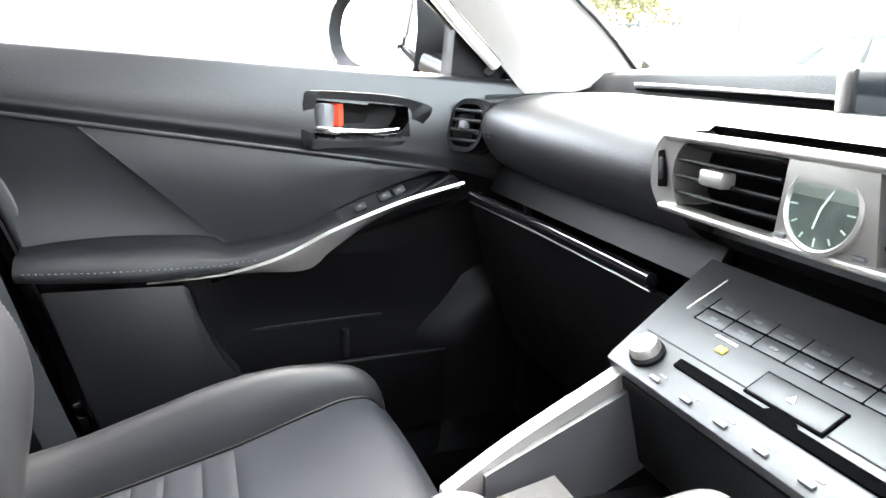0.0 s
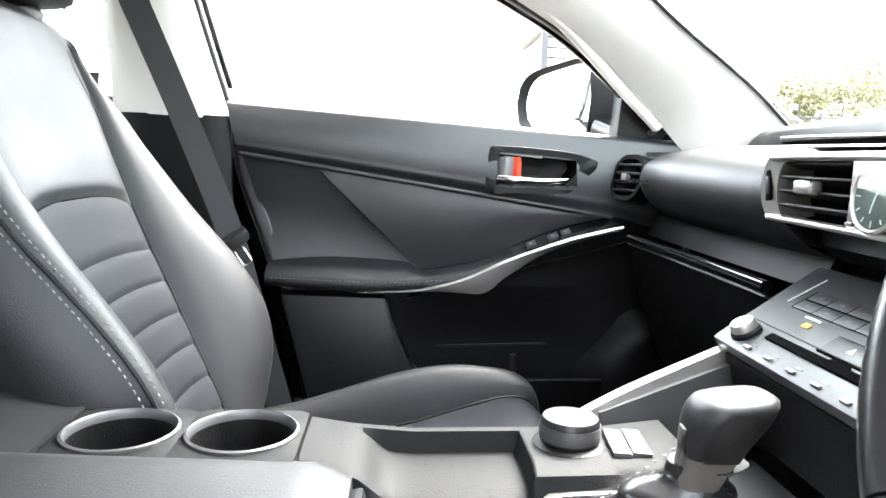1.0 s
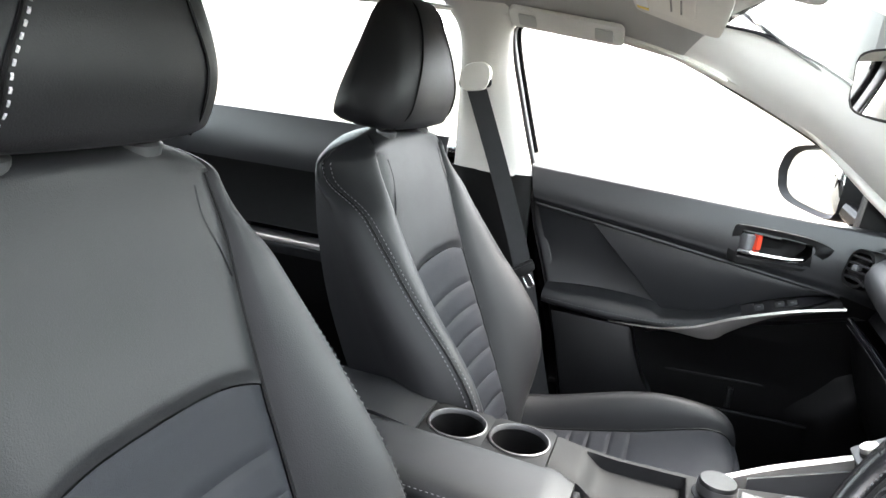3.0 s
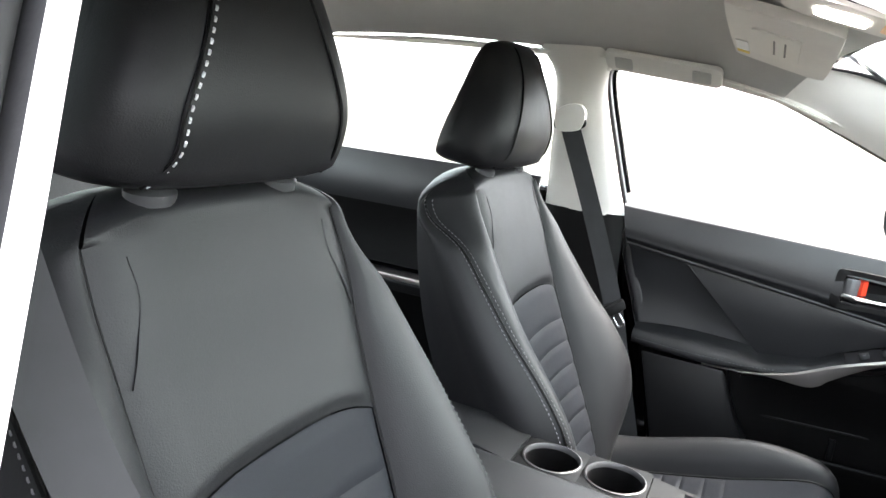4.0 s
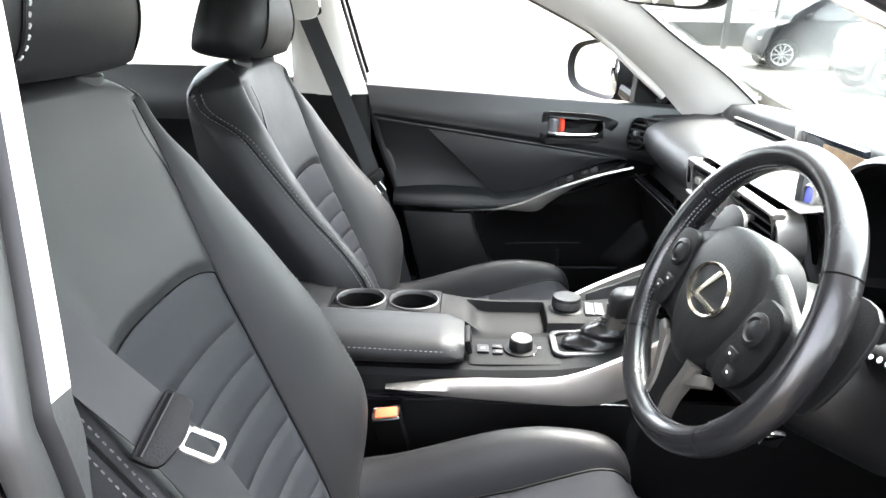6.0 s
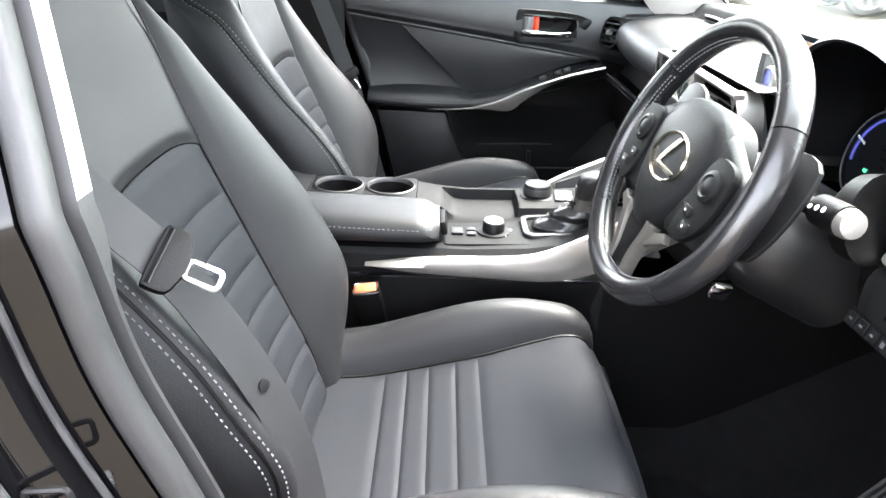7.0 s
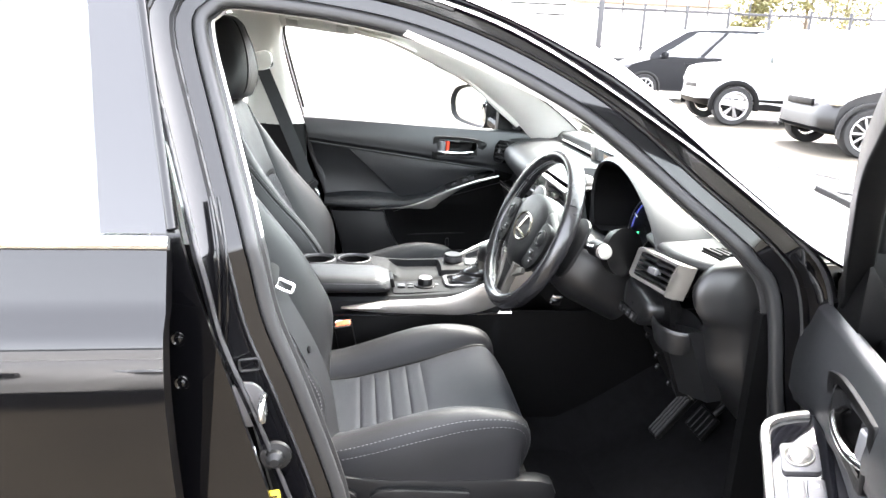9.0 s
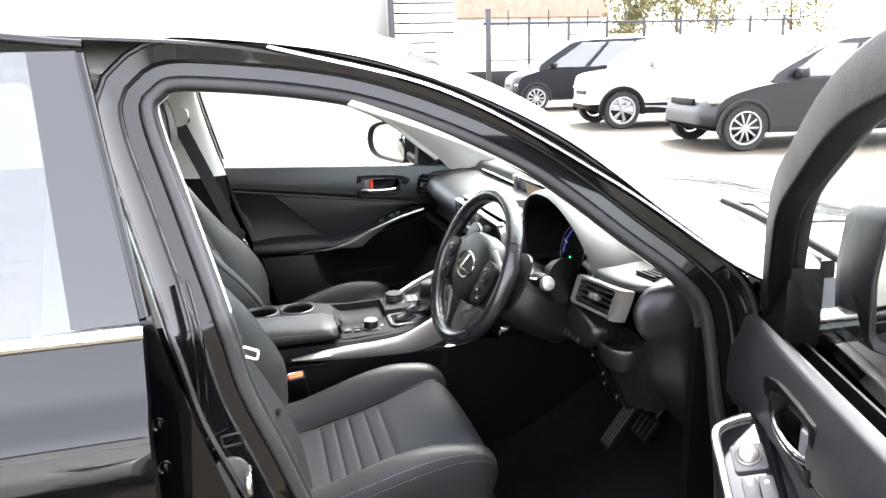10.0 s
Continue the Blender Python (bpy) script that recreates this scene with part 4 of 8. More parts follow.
def wing_mirror(to, root):
    """Housing and glass; the ring runs in (s, z), s from the outer end, -1, to the inner, 1."""
    ring = spline([(-1.0, 1.006), (-0.90, 1.040), (-0.62, 1.065), (0.0, 1.078), (0.70, 1.085), (0.97, 1.066), (1.02, 1.005), (0.96, 0.945), (0.72, 0.928), (0.0, 0.932), (-0.60, 0.944), (-0.90, 0.968)], 48, closed=True)
    at = lambda s, z, d, k=1.0: to(0.584 + 0.055 * s * k + d, -0.200 + 0.085 * s * k + 0.15 * d, 1.006 + (z - 1.006) * k)
    shell = [[at(s, z, d, k) for s, z in ring] for d, k in ((0.014, 0.88), (0.006, 0.91), (0.0, 0.97), (-0.003, 1.0), (0.004, 1.03), (0.035, 1.03), (0.070, 1.0), (0.098, 0.92), (0.118, 0.76), (0.130, 0.45), (0.133, 0.05))]
    loft("mirror_shell", shell, "hard", root, "glossy black mirror housing", caps=False, smooth=60)
    pane = [(s, z) for s, z in ring]
    loft("mirror_pane", [[at(s, z, 0.012, 0.90) for s, z in pane], [at(s, z, 0.009, 0.87) for s, z in pane], [at(s, z, 0.0085, 0.02) for s, z in pane]], "mirror", root, "oval mirror glass", caps=False, smooth=30)
    sweep("mirror_arm", [to(0.715, -0.035, 0.930), to(0.695, -0.08, 0.940), to(0.675, -0.125, 0.955)], rrect(0.075, 0.040, 0.014), "paint", root, up=(0, 0, 1), label="glossy black mirror arm")


pd = thing("closed_passenger_door", (0.40, 0.72, 0.30), "closed black passenger door trim with silver armrest blade", "car door")
to_pass = lambda x, n, z: Vector((x, 0.72 - n, z))
door(to_pass, 1, pd, False)
wing_mirror(to_pass, pd)
settle(pd)

HINGE = Vector((0.89, -0.70))
OPEN = radians(67)
DD, DN = Vector((-math.cos(OPEN), -math.sin(OPEN))), Vector((-math.sin(OPEN), math.cos(OPEN)))


def to_open(x, n, z):
    p = HINGE + DD * (0.89 - x) + DN * n
    return Vector((p.x, p.y, z - 0.052 * (1 - smooth01((z - 0.93) / 0.20))))


dd = thing("open_driver_door", (HINGE.x, HINGE.y, 0.30), "open black driver's door with switches and window", "car door")
door(to_open, -1, dd, True)
wing_mirror(to_open, dd)
settle(dd)

# rear passenger-side door, seen past the seats
rp = thing("rear_door_trim", (-0.60, 0.70, 0.40), "black rear door trim behind the front seat", "door trim")
def rup(u, v):
    x = -0.20 - 0.80 * u
    z = 1.006 - 0.13 * v
    return (x, 0.70 - 0.018 * math.sin(v * math.pi * 0.7), z)
surface("upper_trim", rup, 12, 12, "door_skin", rp, "padded black upper trim", thick=0.012, push=(0, 1, 0))
surface("middle_trim", lambda u, v: (-0.20 - 0.80 * u, 0.715 + 0.008 * math.sin(v * math.pi), 0.874 - 0.16 * v), 8, 8, "plastic", rp, "black door insert", thick=0.012, push=(0, 1, 0))
loft("armrest", [[(x, y, z) for y, z in ((0.73, 0.70), (0.66, 0.705), (0.645, 0.69), (0.65, 0.665), (0.73, 0.655))] for x in np.linspace(-0.22, -0.85, 10)], "leather", rp, "black leather armrest", bevel=0.004)
sweep("silver_strip", [(x, 0.650, 0.700) for x in np.linspace(-0.24, -0.80, 10)], rrect(0.010, 0.012, 0.003), "silver", rp, up=(0, 0, 1), label="satin silver strip")
surface("lower_trim", lambda u, v: (-0.20 - 0.80 * u, 0.725, 0.66 - 0.36 * v), 4, 4, "plastic", rp, "black lower trim", thick=0.02, push=(0, 1, 0))
settle(rp)

rd2 = thing("rear_door_trim", (-0.60, -0.74, 0.40), "black rear door trim behind the driver's seat", "door trim")
surface("upper_trim", lambda u, v: (-0.20 - 0.80 * u, -0.742 + 0.018 * math.sin(v * math.pi * 0.7), 1.0 - 0.70 * v), 8, 16, "door_skin", rd2, "padded black trim", thick=0.012, push=(0, -1, 0))
settle(rd2)

# rear bench
rb = thing("rear_bench", (-0.85, CY, 0.30), "black leather rear bench seat", "car seat")
loft("bench_cushion", [[(x, CY + w * 0.62, z) for x, z in spline([(-1.10, 0.34), (-0.62, 0.34), (-0.50, 0.42), (-0.50, 0.53 + 0.02 * math.cos(w * 6)), (-0.56, 0.565 + 0.02 * math.cos(w * 6)), (-1.05, 0.50)], 24, closed=True)] for w in np.linspace(-1, 1, 24)], "leather", rb, "black leather bench cushion")
loft("bench_backrest", [[(x, CY + w * 0.62, z) for x, z in spline([(-1.02, 0.48), (-1.05, 0.70 + 0.0 * w), (-1.16, 0.98), (-1.22, 1.0), (-1.24, 0.95), (-1.16, 0.45)], 24, closed=True)] for w in np.linspace(-1, 1, 24)], "leather", rb, "black leather bench backrest")
settle(rb)


# ---- front seats ----
def front_seat(ext, driver):
    """ext: how much longer the cushion is."""
    yc = 0.338
    seat = thing("front_seat", (0.15, yc, 0.25), "black leather bucket seat with ribbed slate insert", "car seat", "front seats")
    CEN = [(0.46, 0.088), (0.50, 0.078), (0.56, 0.055), (0.65, 0.012), (0.75, -0.036), (0.815, -0.066), (0.90, -0.100), (0.97, -0.124), (1.03, -0.146)]
    HW = [(0.46, 0.185), (0.56, 0.210), (0.66, 0.224), (0.80, 0.222), (0.88, 0.218), (0.95, 0.212), (1.0, 0.205), (1.03, 0.196)]
    CW = [(0.46, 0.095), (0.56, 0.108), (0.70, 0.128), (0.815, 0.140), (0.90, 0.146), (0.97, 0.150), (1.03, 0.148)]
    EDGE = [(0.46, -0.030), (0.50, -0.004), (0.56, 0.040), (0.62, 0.074), (0.68, 0.086), (0.74, 0.074), (0.81, 0.044), (0.87, 0.020), (0.94, -0.012), (1.0, -0.052), (1.03, -0.060)]
    EDGE = [(z, x - (0.018 * math.exp(-((z - 0.69) / 0.07) ** 2) if driver else 0.0)) for z, x in EDGE]
    FLARE = [(0.46, 0.0), (0.60, 0.018), (0.75, 0.022), (0.90, 0.012), (1.03, 0.0)]
    TH = [(0.46, 0.10), (0.60, 0.135), (0.75, 0.135), (0.90, 0.115), (1.0, 0.095), (1.03, 0.085)]
    zs = np.linspace(0.46, 1.03, 70)
    sm = lambda tab, z: float(np.interp(z, *SM[id(tab)]))
    SM = {}
    for tab in (CEN, HW, CW, EDGE, FLARE, TH):
        c = spline(tab, 120)
        SM[id(tab)] = (c[:, 0], c[:, 1])
    BOL = spline([(0, -0.10), (0.05, 0.16), (0.18, 0.62), (0.40, 0.97), (0.62, 1.0), (0.82, 0.80), (0.94, 0.50), (1.0, 0.10)], 17)

    def section(z):
        """Half a ring from the middle of the front round to the middle of the back: (y, x)."""
        xc, hw, cw, eg, fl, th = (sm(t, z) for t in (CEN, HW, CW, EDGE, FLARE, TH))
        out = []
        for a in np.linspace(0, 1, 9):
            out.append((cw * a, xc - 0.006 * smooth01((a - 0.86) / 0.14) - 0.004 * (1 - a * a)))
        for a in np.linspace(0, 1, 17)[1:]:
            h = eg * (a ** 1.15) + (0.020 + 0.10 * max(0, eg)) * math.sin(a * math.pi) ** 0.8 - 0.006 * max(0.0, 1 - a * 8) - 0.008 * smooth01((a - 0.90) / 0.10)
            out.append((cw + (hw - cw) * a, xc + h))
        for t in np.linspace(0.12, 1, 7):
            out.append((hw + fl * math.sin(min(1, t * 1.5) * math.pi) + 0.010 * math.sin(t * math.pi) - 0.016 * t * t, xc + (eg - 0.008) * (1 - t) - th * t))
        for a in np.linspace(0.8, 0, 5):
            out.append(((hw - 0.018) * a, xc - th - 0.012 * (1 - a * a)))
        return out
    NF, NB, NS = 9, 16, 7

    def row(z, k=1.0, zz=None):
        s = section(z)
        xm = sm(CEN, z) - sm(TH, z) * 0.5
        return [(yy * k, xm + (x - xm) * k, zz if zz is not None else z) for yy, x in s]
    rows = [row(z) for z in zs]
    for t in np.linspace(0.12, 1, 10):
        a = t * math.pi / 2
        r = row(1.03, 1.0)
        xm = sm(CEN, 1.03) - sm(TH, 1.03) * 0.5
        rows.append([(yy * (1 - 0.30 * (1 - math.cos(a))), xm + (x - xm) * math.cos(a) * 0.98 - 0.0, 1.03 + 0.020 * math.sin(a)) for yy, x, _ in r])
    sag = lambda y, z: 0.036 * smooth01((z - 0.92) / 0.12) * min(1.3, abs(y) / 0.20) ** 3
    rows = [[(yy, x, z - sag(yy, z)) for yy, x, z in r] for r in rows]
    full = lambda j, s: [(x, yc + s * yy, z) for yy, x, z in (rows[i][j] for i in range(len(rows)))]

    def strip(name, cols, s, mat, label="", i0=0, i1=None):
        """Columns of the skin as one mesh."""
        i1 = i1 or len(rows)
        grid = [[(rows[i][j][1], yc + s * rows[i][j][0], rows[i][j][2]) for j in cols] for i in range(i0, i1)]
        return loft(name, grid, mat, seat, label, caps=False, closed=False, smooth=55)
    for s in (-1, 1):
        strip("side_bolster", range(NF - 1, NF + NB), s, "leather", "black leather side bolster")
        strip("side_panel", range(NF + NB - 1, NF + NB + NS), s, "leather", "black leather backrest side")
        strip("back_panel", range(NF + NB + NS - 1, NF + NB + NS + 5), s, "leather", "black leather backrest rear")
    # centre: above the arch plain, below it ribbed
    def centre(y, z, lift=0.0):
        cw = sm(CW, z)
        a = min(1, abs(y) / cw)
        return (sm(CEN, z) - 0.006 * smooth01((a - 0.86) / 0.14) - 0.004 * (1 - a * a) + lift, yc + y, z - sag(y, z))
    arch = lambda a: 0.812 + 0.020 * (1 - abs(a) ** 3.5)
    def upper(u, v):
        a = -1 + 2 * u
        if v <= 0.8:
            z = arch(a) + (1.03 - arch(a)) * v / 0.8
            d = 0.004 - 0.007 * (1 - smooth01(v / 0.06))
            return centre(a * sm(CW, z), z, d * (1 - abs(a) ** 8))
        t = (v - 0.8) / 0.2 * math.pi / 2
        cw = sm(CW, 1.03)
        xm = sm(CEN, 1.03) - sm(TH, 1.03) * 0.5
        x0 = sm(CEN, 1.03)
        yy = a * cw * (1 - 0.30 * (1 - math.cos(t)))
        zz = 1.03 + 0.020 * math.sin(t) + 0.003 * (1 - abs(a) ** 8) * math.sin(t)
        return (xm + (x0 - xm) * math.cos(t), yc + yy, zz - sag(yy, zz))
    surface("centre_panel", upper, 25, 50, "leather", seat, "smooth black leather upper panel", smooth=60)
    edges = [0.470, 0.512, 0.553, 0.594, 0.635, 0.676, 0.717, 0.758]
    for k in range(len(edges)):
        z0 = edges[k]
        last = k == len(edges) - 1
        def rib(u, v, z0=z0, last=last, k=k):
            a = -1 + 2 * u
            bow = 0.007 * (1 - abs(a) ** 2.2) - 0.002
            zt = arch(a) - 0.001 if last else edges[k + 1] + bow
            zb = z0 + bow
            z = zb + (zt - zb) * v
            b = 0.0036 * (1 - abs(2 * v - 1) ** (6 if not last else 10)) * (1 - abs(a) ** 10) - 0.002
            return centre(a * (sm(CW, z) - 0.002), z, b)
        surface("insert_rib", rib, 21, 9, "insert", seat, "slate grey stitched insert rib", smooth=60)
    # seams and stitching
    for s in (-1, 1):
        seam = [(x, y, z) for x, y, z in full(NF - 1, s)][0:70]
        tube("backrest_seam", [(x + 0.0005, y, z) for x, y, z in seam], 0.0020, "plastic", seat, 5)
        e = NF + NB - 1
        for other, k in ((e - 1, 0.75), (e + 1, 0.32)):
            line = [tuple(np.array(p) * (1 - k) + np.array(q) * k) for p, q in zip(full(e, s)[8:72], full(other, s)[8:72])]
            stitches("contrast_stitching", [(x + 0.001, y + s * 0.0012, z) for x, y, z in line], (0.5, s * 0.8, 0), "thread" if s < 0 else "dark_thread", seat, label="pale contrast stitching" if s < 0 else "black stitching")
        tube("edge_piping", [(x, y + s * 0.0006, z) for x, y, z in full(NF + NB - 1, s)[4:74]], 0.0020, "plastic", seat, 5)
        # dart on the shoulder
        dart = spline([(1.015, 0.118), (0.985, 0.116), (0.955, 0.126), (0.92, 0.138)], 16)
        tube("shoulder_dart", [centre(s * y, z, 0.0032) for z, y in dart], 0.0012, "leather", seat, 5)
    # cushion
    CP = spline([(0.02, 0.450), (0.06, 0.474), (0.15, 0.480), (0.28, 0.507), (0.37, 0.530), (0.418, 0.540), (0.450, 0.533), (0.470, 0.505), (0.475, 0.46), (0.465, 0.405)], 60)
    CP = np.array([(x + ext * max(0.0, x - 0.12) / 0.3, z + 0.35 * ext * max(0.0, x - 0.12) / 0.3) for x, z in CP])
    cl = np.linspace(0, 1, 60)
    cn = np.gradient(CP, axis=0)
    cn = np.stack([-cn[:, 1], cn[:, 0]], 1) / np.linalg.norm(cn, axis=1)[:, None]

    def cpoint(t, y, h):
        """A point of the cushion's skin: t along its length, y across, h above its middle line."""
        c = np.array([np.interp(t, cl, CP[:, k]) for k in (0, 1)])
        n = np.array([np.interp(t, cl, cn[:, k]) for k in (0, 1)])
        p = c + n * h
        return (p[0] - 0.05 * (abs(y) / 0.225) ** 3 * smooth01((t - 0.72) / 0.28), yc + y, p[1])
    chw = lambda t: lerp([(0, 0.19), (0.15, 0.222), (0.5, 0.226), (0.72, 0.220), (0.85, 0.208), (1, 0.190)], t)
    ccw = lambda t: lerp([(0, 0.12), (0.3, 0.136), (0.5, 0.143), (0.7, 0.158), (0.85, 0.164), (1, 0.160)], t)
    cbh = lambda t: float(np.interp(t, *CBH))
    cb_ = spline([(0, 0.02), (0.15, 0.040), (0.4, 0.056), (0.52, 0.058), (0.62, 0.048), (0.72, 0.026), (0.82, 0.008), (1, 0.002)], 60)
    CBH = (cb_[:, 0], cb_[:, 1])
    for s in (-1, 1):
        rings = []
        for t in np.linspace(0, 1, 50):
            hw, cw, bh = chw(t), ccw(t), cbh(t)
            r = [cpoint(t, s * (cw + (hw - cw) * a), max(bh, 0.004) * h - 0.006 * (1 - min(1, a * 6)) - 0.012 * smooth01((a - 0.85) / 0.15)) for a, h in BOL]
            last = r[-1]
            for d in (0.02, 0.05, 0.09, 0.12):
                r.append((last[0] - d * 0.1 * (t > 0.85), last[1] + s * 0.004 * math.sin(d * 20), max(last[2] - d, 0.40 if t < 0.95 else last[2] - d * 0.3)))
            rings.append(r)
        loft("cushion_bolster", rings, "leather", seat, "black leather cushion bolster", caps=False, closed=False, smooth=55)
        tube("cushion_seam", [cpoint(t, s * ccw(t), -0.002) for t in np.linspace(0.02, 0.80, 40)], 0.0020, "plastic", seat, 5)
        for a in (0.86, 0.93):
            hh = float(np.interp(a, BOL[:, 0], BOL[:, 1]))
            drop = 0.012 * smooth01((a - 0.85) / 0.15)
            stitches("contrast_stitching", [cpoint(t, s * (ccw(t) + (chw(t) - ccw(t)) * a), max(cbh(t), 0.004) * hh - drop + 0.0012) for t in np.linspace(0.08, 0.86, 70)], (0, s * 0.5, 0.85), "dark_thread", seat, w=0.0006, label="pale contrast stitching")
    marks = [0.02, 0.255, 0.310, 0.365, 0.430, 0.487, 0.80]
    for k in range(len(marks) - 1):
        t0, t1 = marks[k], marks[k + 1]
        def rib(u, v, t0=t0, t1=t1):
            t = t0 + (t1 - t0) * u
            a = -1 + 2 * v
            p = 5 if t1 - t0 < 0.1 else 14
            h = 0.0032 * (1 - abs(2 * u - 1) ** p) * (1 - abs(a) ** 12) - 0.003
            return cpoint(t, a * (ccw(t) - 0.002), h)
        surface("cushion_panel" if t1 - t0 > 0.1 else "cushion_rib", rib, 12 if t1 - t0 < 0.1 else 24, 25, "insert", seat, "slate grey cushion insert panel", smooth=60)
    def nose(u, v):
        t = 0.80 + 0.20 * u
        a = -1 + 2 * v
        return cpoint(t, a * (ccw(t) + 0.001), 0.004 - 0.007 * (1 - smooth01(u / 0.12)))
    surface("cushion_front", nose, 24, 25, "insert", seat, "slate grey cushion front roll", smooth=60)
    # plastic valance, rails, frame
    for s in (-1, 1):
        val = spline([(0.0, 0.50), (0.06, 0.485), (0.20, 0.462), (0.42, 0.452), (0.505, 0.440), (0.50, 0.385), (0.42, 0.36), (0.10, 0.35), (-0.02, 0.40)], 50, closed=True)
        plate("seat_valance", val, 0.030, "hard", seat, lambda a, b, c, s=s: (a, yc + s * (0.200 + c), b), "charcoal plastic seat side cover", bevel=0.006)
    for s in (-1, 1):
        plate("seat_lever", spline([(0.19, 0.448), (0.34, 0.440), (0.35, 0.425), (0.33, 0.410), (0.20, 0.415)], 24, closed=True), 0.014, "hard", seat, lambda a, b, c, s=s: (a, yc + s * (0.230 + c), b), "charcoal seat adjusting lever", bevel=0.004)
        plate("recline_lever", spline([(0.04, 0.462), (0.14, 0.450), (0.15, 0.430), (0.06, 0.436)], 20, closed=True), 0.014, "hard", seat, lambda a, b, c, s=s: (a, yc + s * (0.230 + c), b), "charcoal backrest lever", bevel=0.004)
        sweep("seat_rail", [(-0.10, yc + s * 0.18, 0.27), (0.50, yc + s * 0.18, 0.27)], rrect(0.035, 0.05, 0.006, 2), "steel", seat, up=(0, 0, 1), label="steel seat rail")
    block("seat_pan", (0.46, 0.40, 0.10), pose(0.24, yc, 0.395), "plastic", seat, "black seat pan", 0.02)
    # headrest
    hp = spline([(-0.112, 1.070), (-0.100, 1.120), (-0.112, 1.190), (-0.138, 1.252), (-0.160, 1.268), (-0.182, 1.252), (-0.205, 1.18), (-0.232, 1.085), (-0.228, 1.062), (-0.17, 1.052), (-0.125, 1.056)], 48, closed=True)
    hc = hp.mean(0)
    rings = []
    for w in np.linspace(-1, 1, 33):
        k = max(0.0, 1 - abs(w) ** 5.0) ** 0.36
        rings.append([(hc[0] + (x - hc[0]) * (0.30 + 0.70 * k) - 0.016 * abs(w) ** 2, yc + w * (0.152 - 0.040 * smooth01((z - 1.07) / 0.20)), hc[1] + (z - hc[1]) * (0.62 + 0.38 * k)) for x, z in hp])
    hr = loft("headrest", rings, "leather", seat, "black leather headrest", smooth=70)
    for s in (-1, 1):
        line = [rings[16 + s * int(round(11 - 5.0 * k / 21))][j] for k, j in enumerate(list(range(46, 48)) + list(range(0, 20)))]
        line = spline(line[::3], 40)
        if driver and s < 0:
            stitches("headrest_stitching", [(x + 0.002, y, z) for x, y, z in line], (1, s * 0.3, 0.3), "bright_thread", hr, length=0.0046, gap=0.0040, w=0.0010, label="pale contrast stitching")
        tube("headrest_seam", [(x + 0.0004, y + s * 0.004, z) for x, y, z in line], 0.0016, "plastic", hr, 5)
    for s in (-1, 1):
        tube("headrest_post", [(-0.164, yc + s * 0.0755, 1.030), (-0.166, yc + s * 0.0755, 1.075)], 0.0065, "chrome", seat, 10, label="chrome headrest post")
        lathe("post_collar", [(0.019, -0.006), (0.019, 0.003), (0.015, 0.006), (0.008, 0.007)], pose(-0.164, yc + s * 0.0755, 1.0465, 0, 10, 0) @ Matrix.Diagonal((0.85, 1.2, 1, 1)), "panel", seat, 20, "grey headrest post collar")
    return settle(seat)


front_seat(0.030, False)
driver_seat = front_seat(0.0, True)
driver_seat.location = (0.15 + 0.022, 0.338 - 0.738, 0.25 + 0.026)
tagged(driver_seat, "black leather driver's bucket seat with ribbed slate insert", "car seat", "front seats")


# ---- dashboard ----
dash = thing("dashboard", (0.80, CY, 0.55), "black soft-touch dashboard with silver-framed vents", "dashboard")
NOSE = [(-0.70, 0.705), (-0.64, 0.690), (-0.55, 0.700), (-0.20, 0.690), (0.17, 0.655), (0.22, 0.648), (0.45, 0.650), (0.60, 0.660), (0.655, 0.680), (0.69, 0.712)]


def roll_section(y):
    """The padded roll's outline (x, z) at y, from the screen round the nose to the underside."""
    nx = lerp(NOSE, y)
    dz = -0.006 * smooth01((y - 0.50) / 0.2)
    return spline([(1.02, 0.922 + dz), (0.90, 0.924 + dz), (0.80, 0.924 + dz), (nx + 0.075, 0.920 + dz), (nx + 0.030, 0.909 + dz), (nx + 0.006, 0.890), (nx, 0.868), (nx + 0.010, 0.842), (nx + 0.045, 0.815), (nx + 0.12, 0.800), (1.02, 0.795)], 44)


ys = np.r_[np.linspace(0.185, 0.62, 26), np.linspace(0.632, 0.695, 8)]
loft("passenger_roll", [[(x, y, z) for x, z in roll_section(y)] for y in ys], "soft", dash, "soft black passenger dash roll", closed=False, caps=False, smooth=60)
loft("centre_top", [[(x, y, z) for x, z in spline([(1.02, 0.922), (0.85, 0.924), (0.75, 0.922), (0.69, 0.9185), (0.662, 0.9165), (0.668, 0.912), (0.705, 0.909), (0.71, 0.842), (0.73, 0.805), (1.0, 0.79)], 30)] for y in np.linspace(-0.20, 0.187, 12)], "soft", dash, "soft black centre dash", closed=False, caps=False, smooth=60)
for k in range(7):
    block("airbag_mark", (0.002, 0.005, 0.005), pose(0.6485, 0.600 - 0.010 * k, 0.866, 0, 0, 0), "hard", dash, bevel=0)
# upper tier with the strip vent and the screen
TOPZ = lambda y: lerp([(-0.22, 0.968), (0.0, 0.968), (0.25, 0.964), (0.50, 0.957), (0.64, 0.948), (0.66, 0.930)], y)
def tier(y):
    f = 0.835 + 0.02 * max(0, (y - 0.55) / 0.1)
    zt = TOPZ(y)
    return [(f - 0.004, 0.920), (f, 0.928), (f + 0.004, zt - 0.010), (f + 0.014, zt), (f + 0.08, zt + 0.002), (1.04, zt - 0.035), (1.06, 0.90)]
loft("upper_tier", [[(x, y, z) for x, z in tier(y)] for y in np.linspace(-0.20, 0.66, 40)], "soft", dash, "soft black upper dash tier", closed=False, caps=False, smooth=50)
SV = lambda y: (0.920 + TOPZ(y)) / 2 - 0.002 - 0.006 * smooth01((0.50 - y) / 0.4)
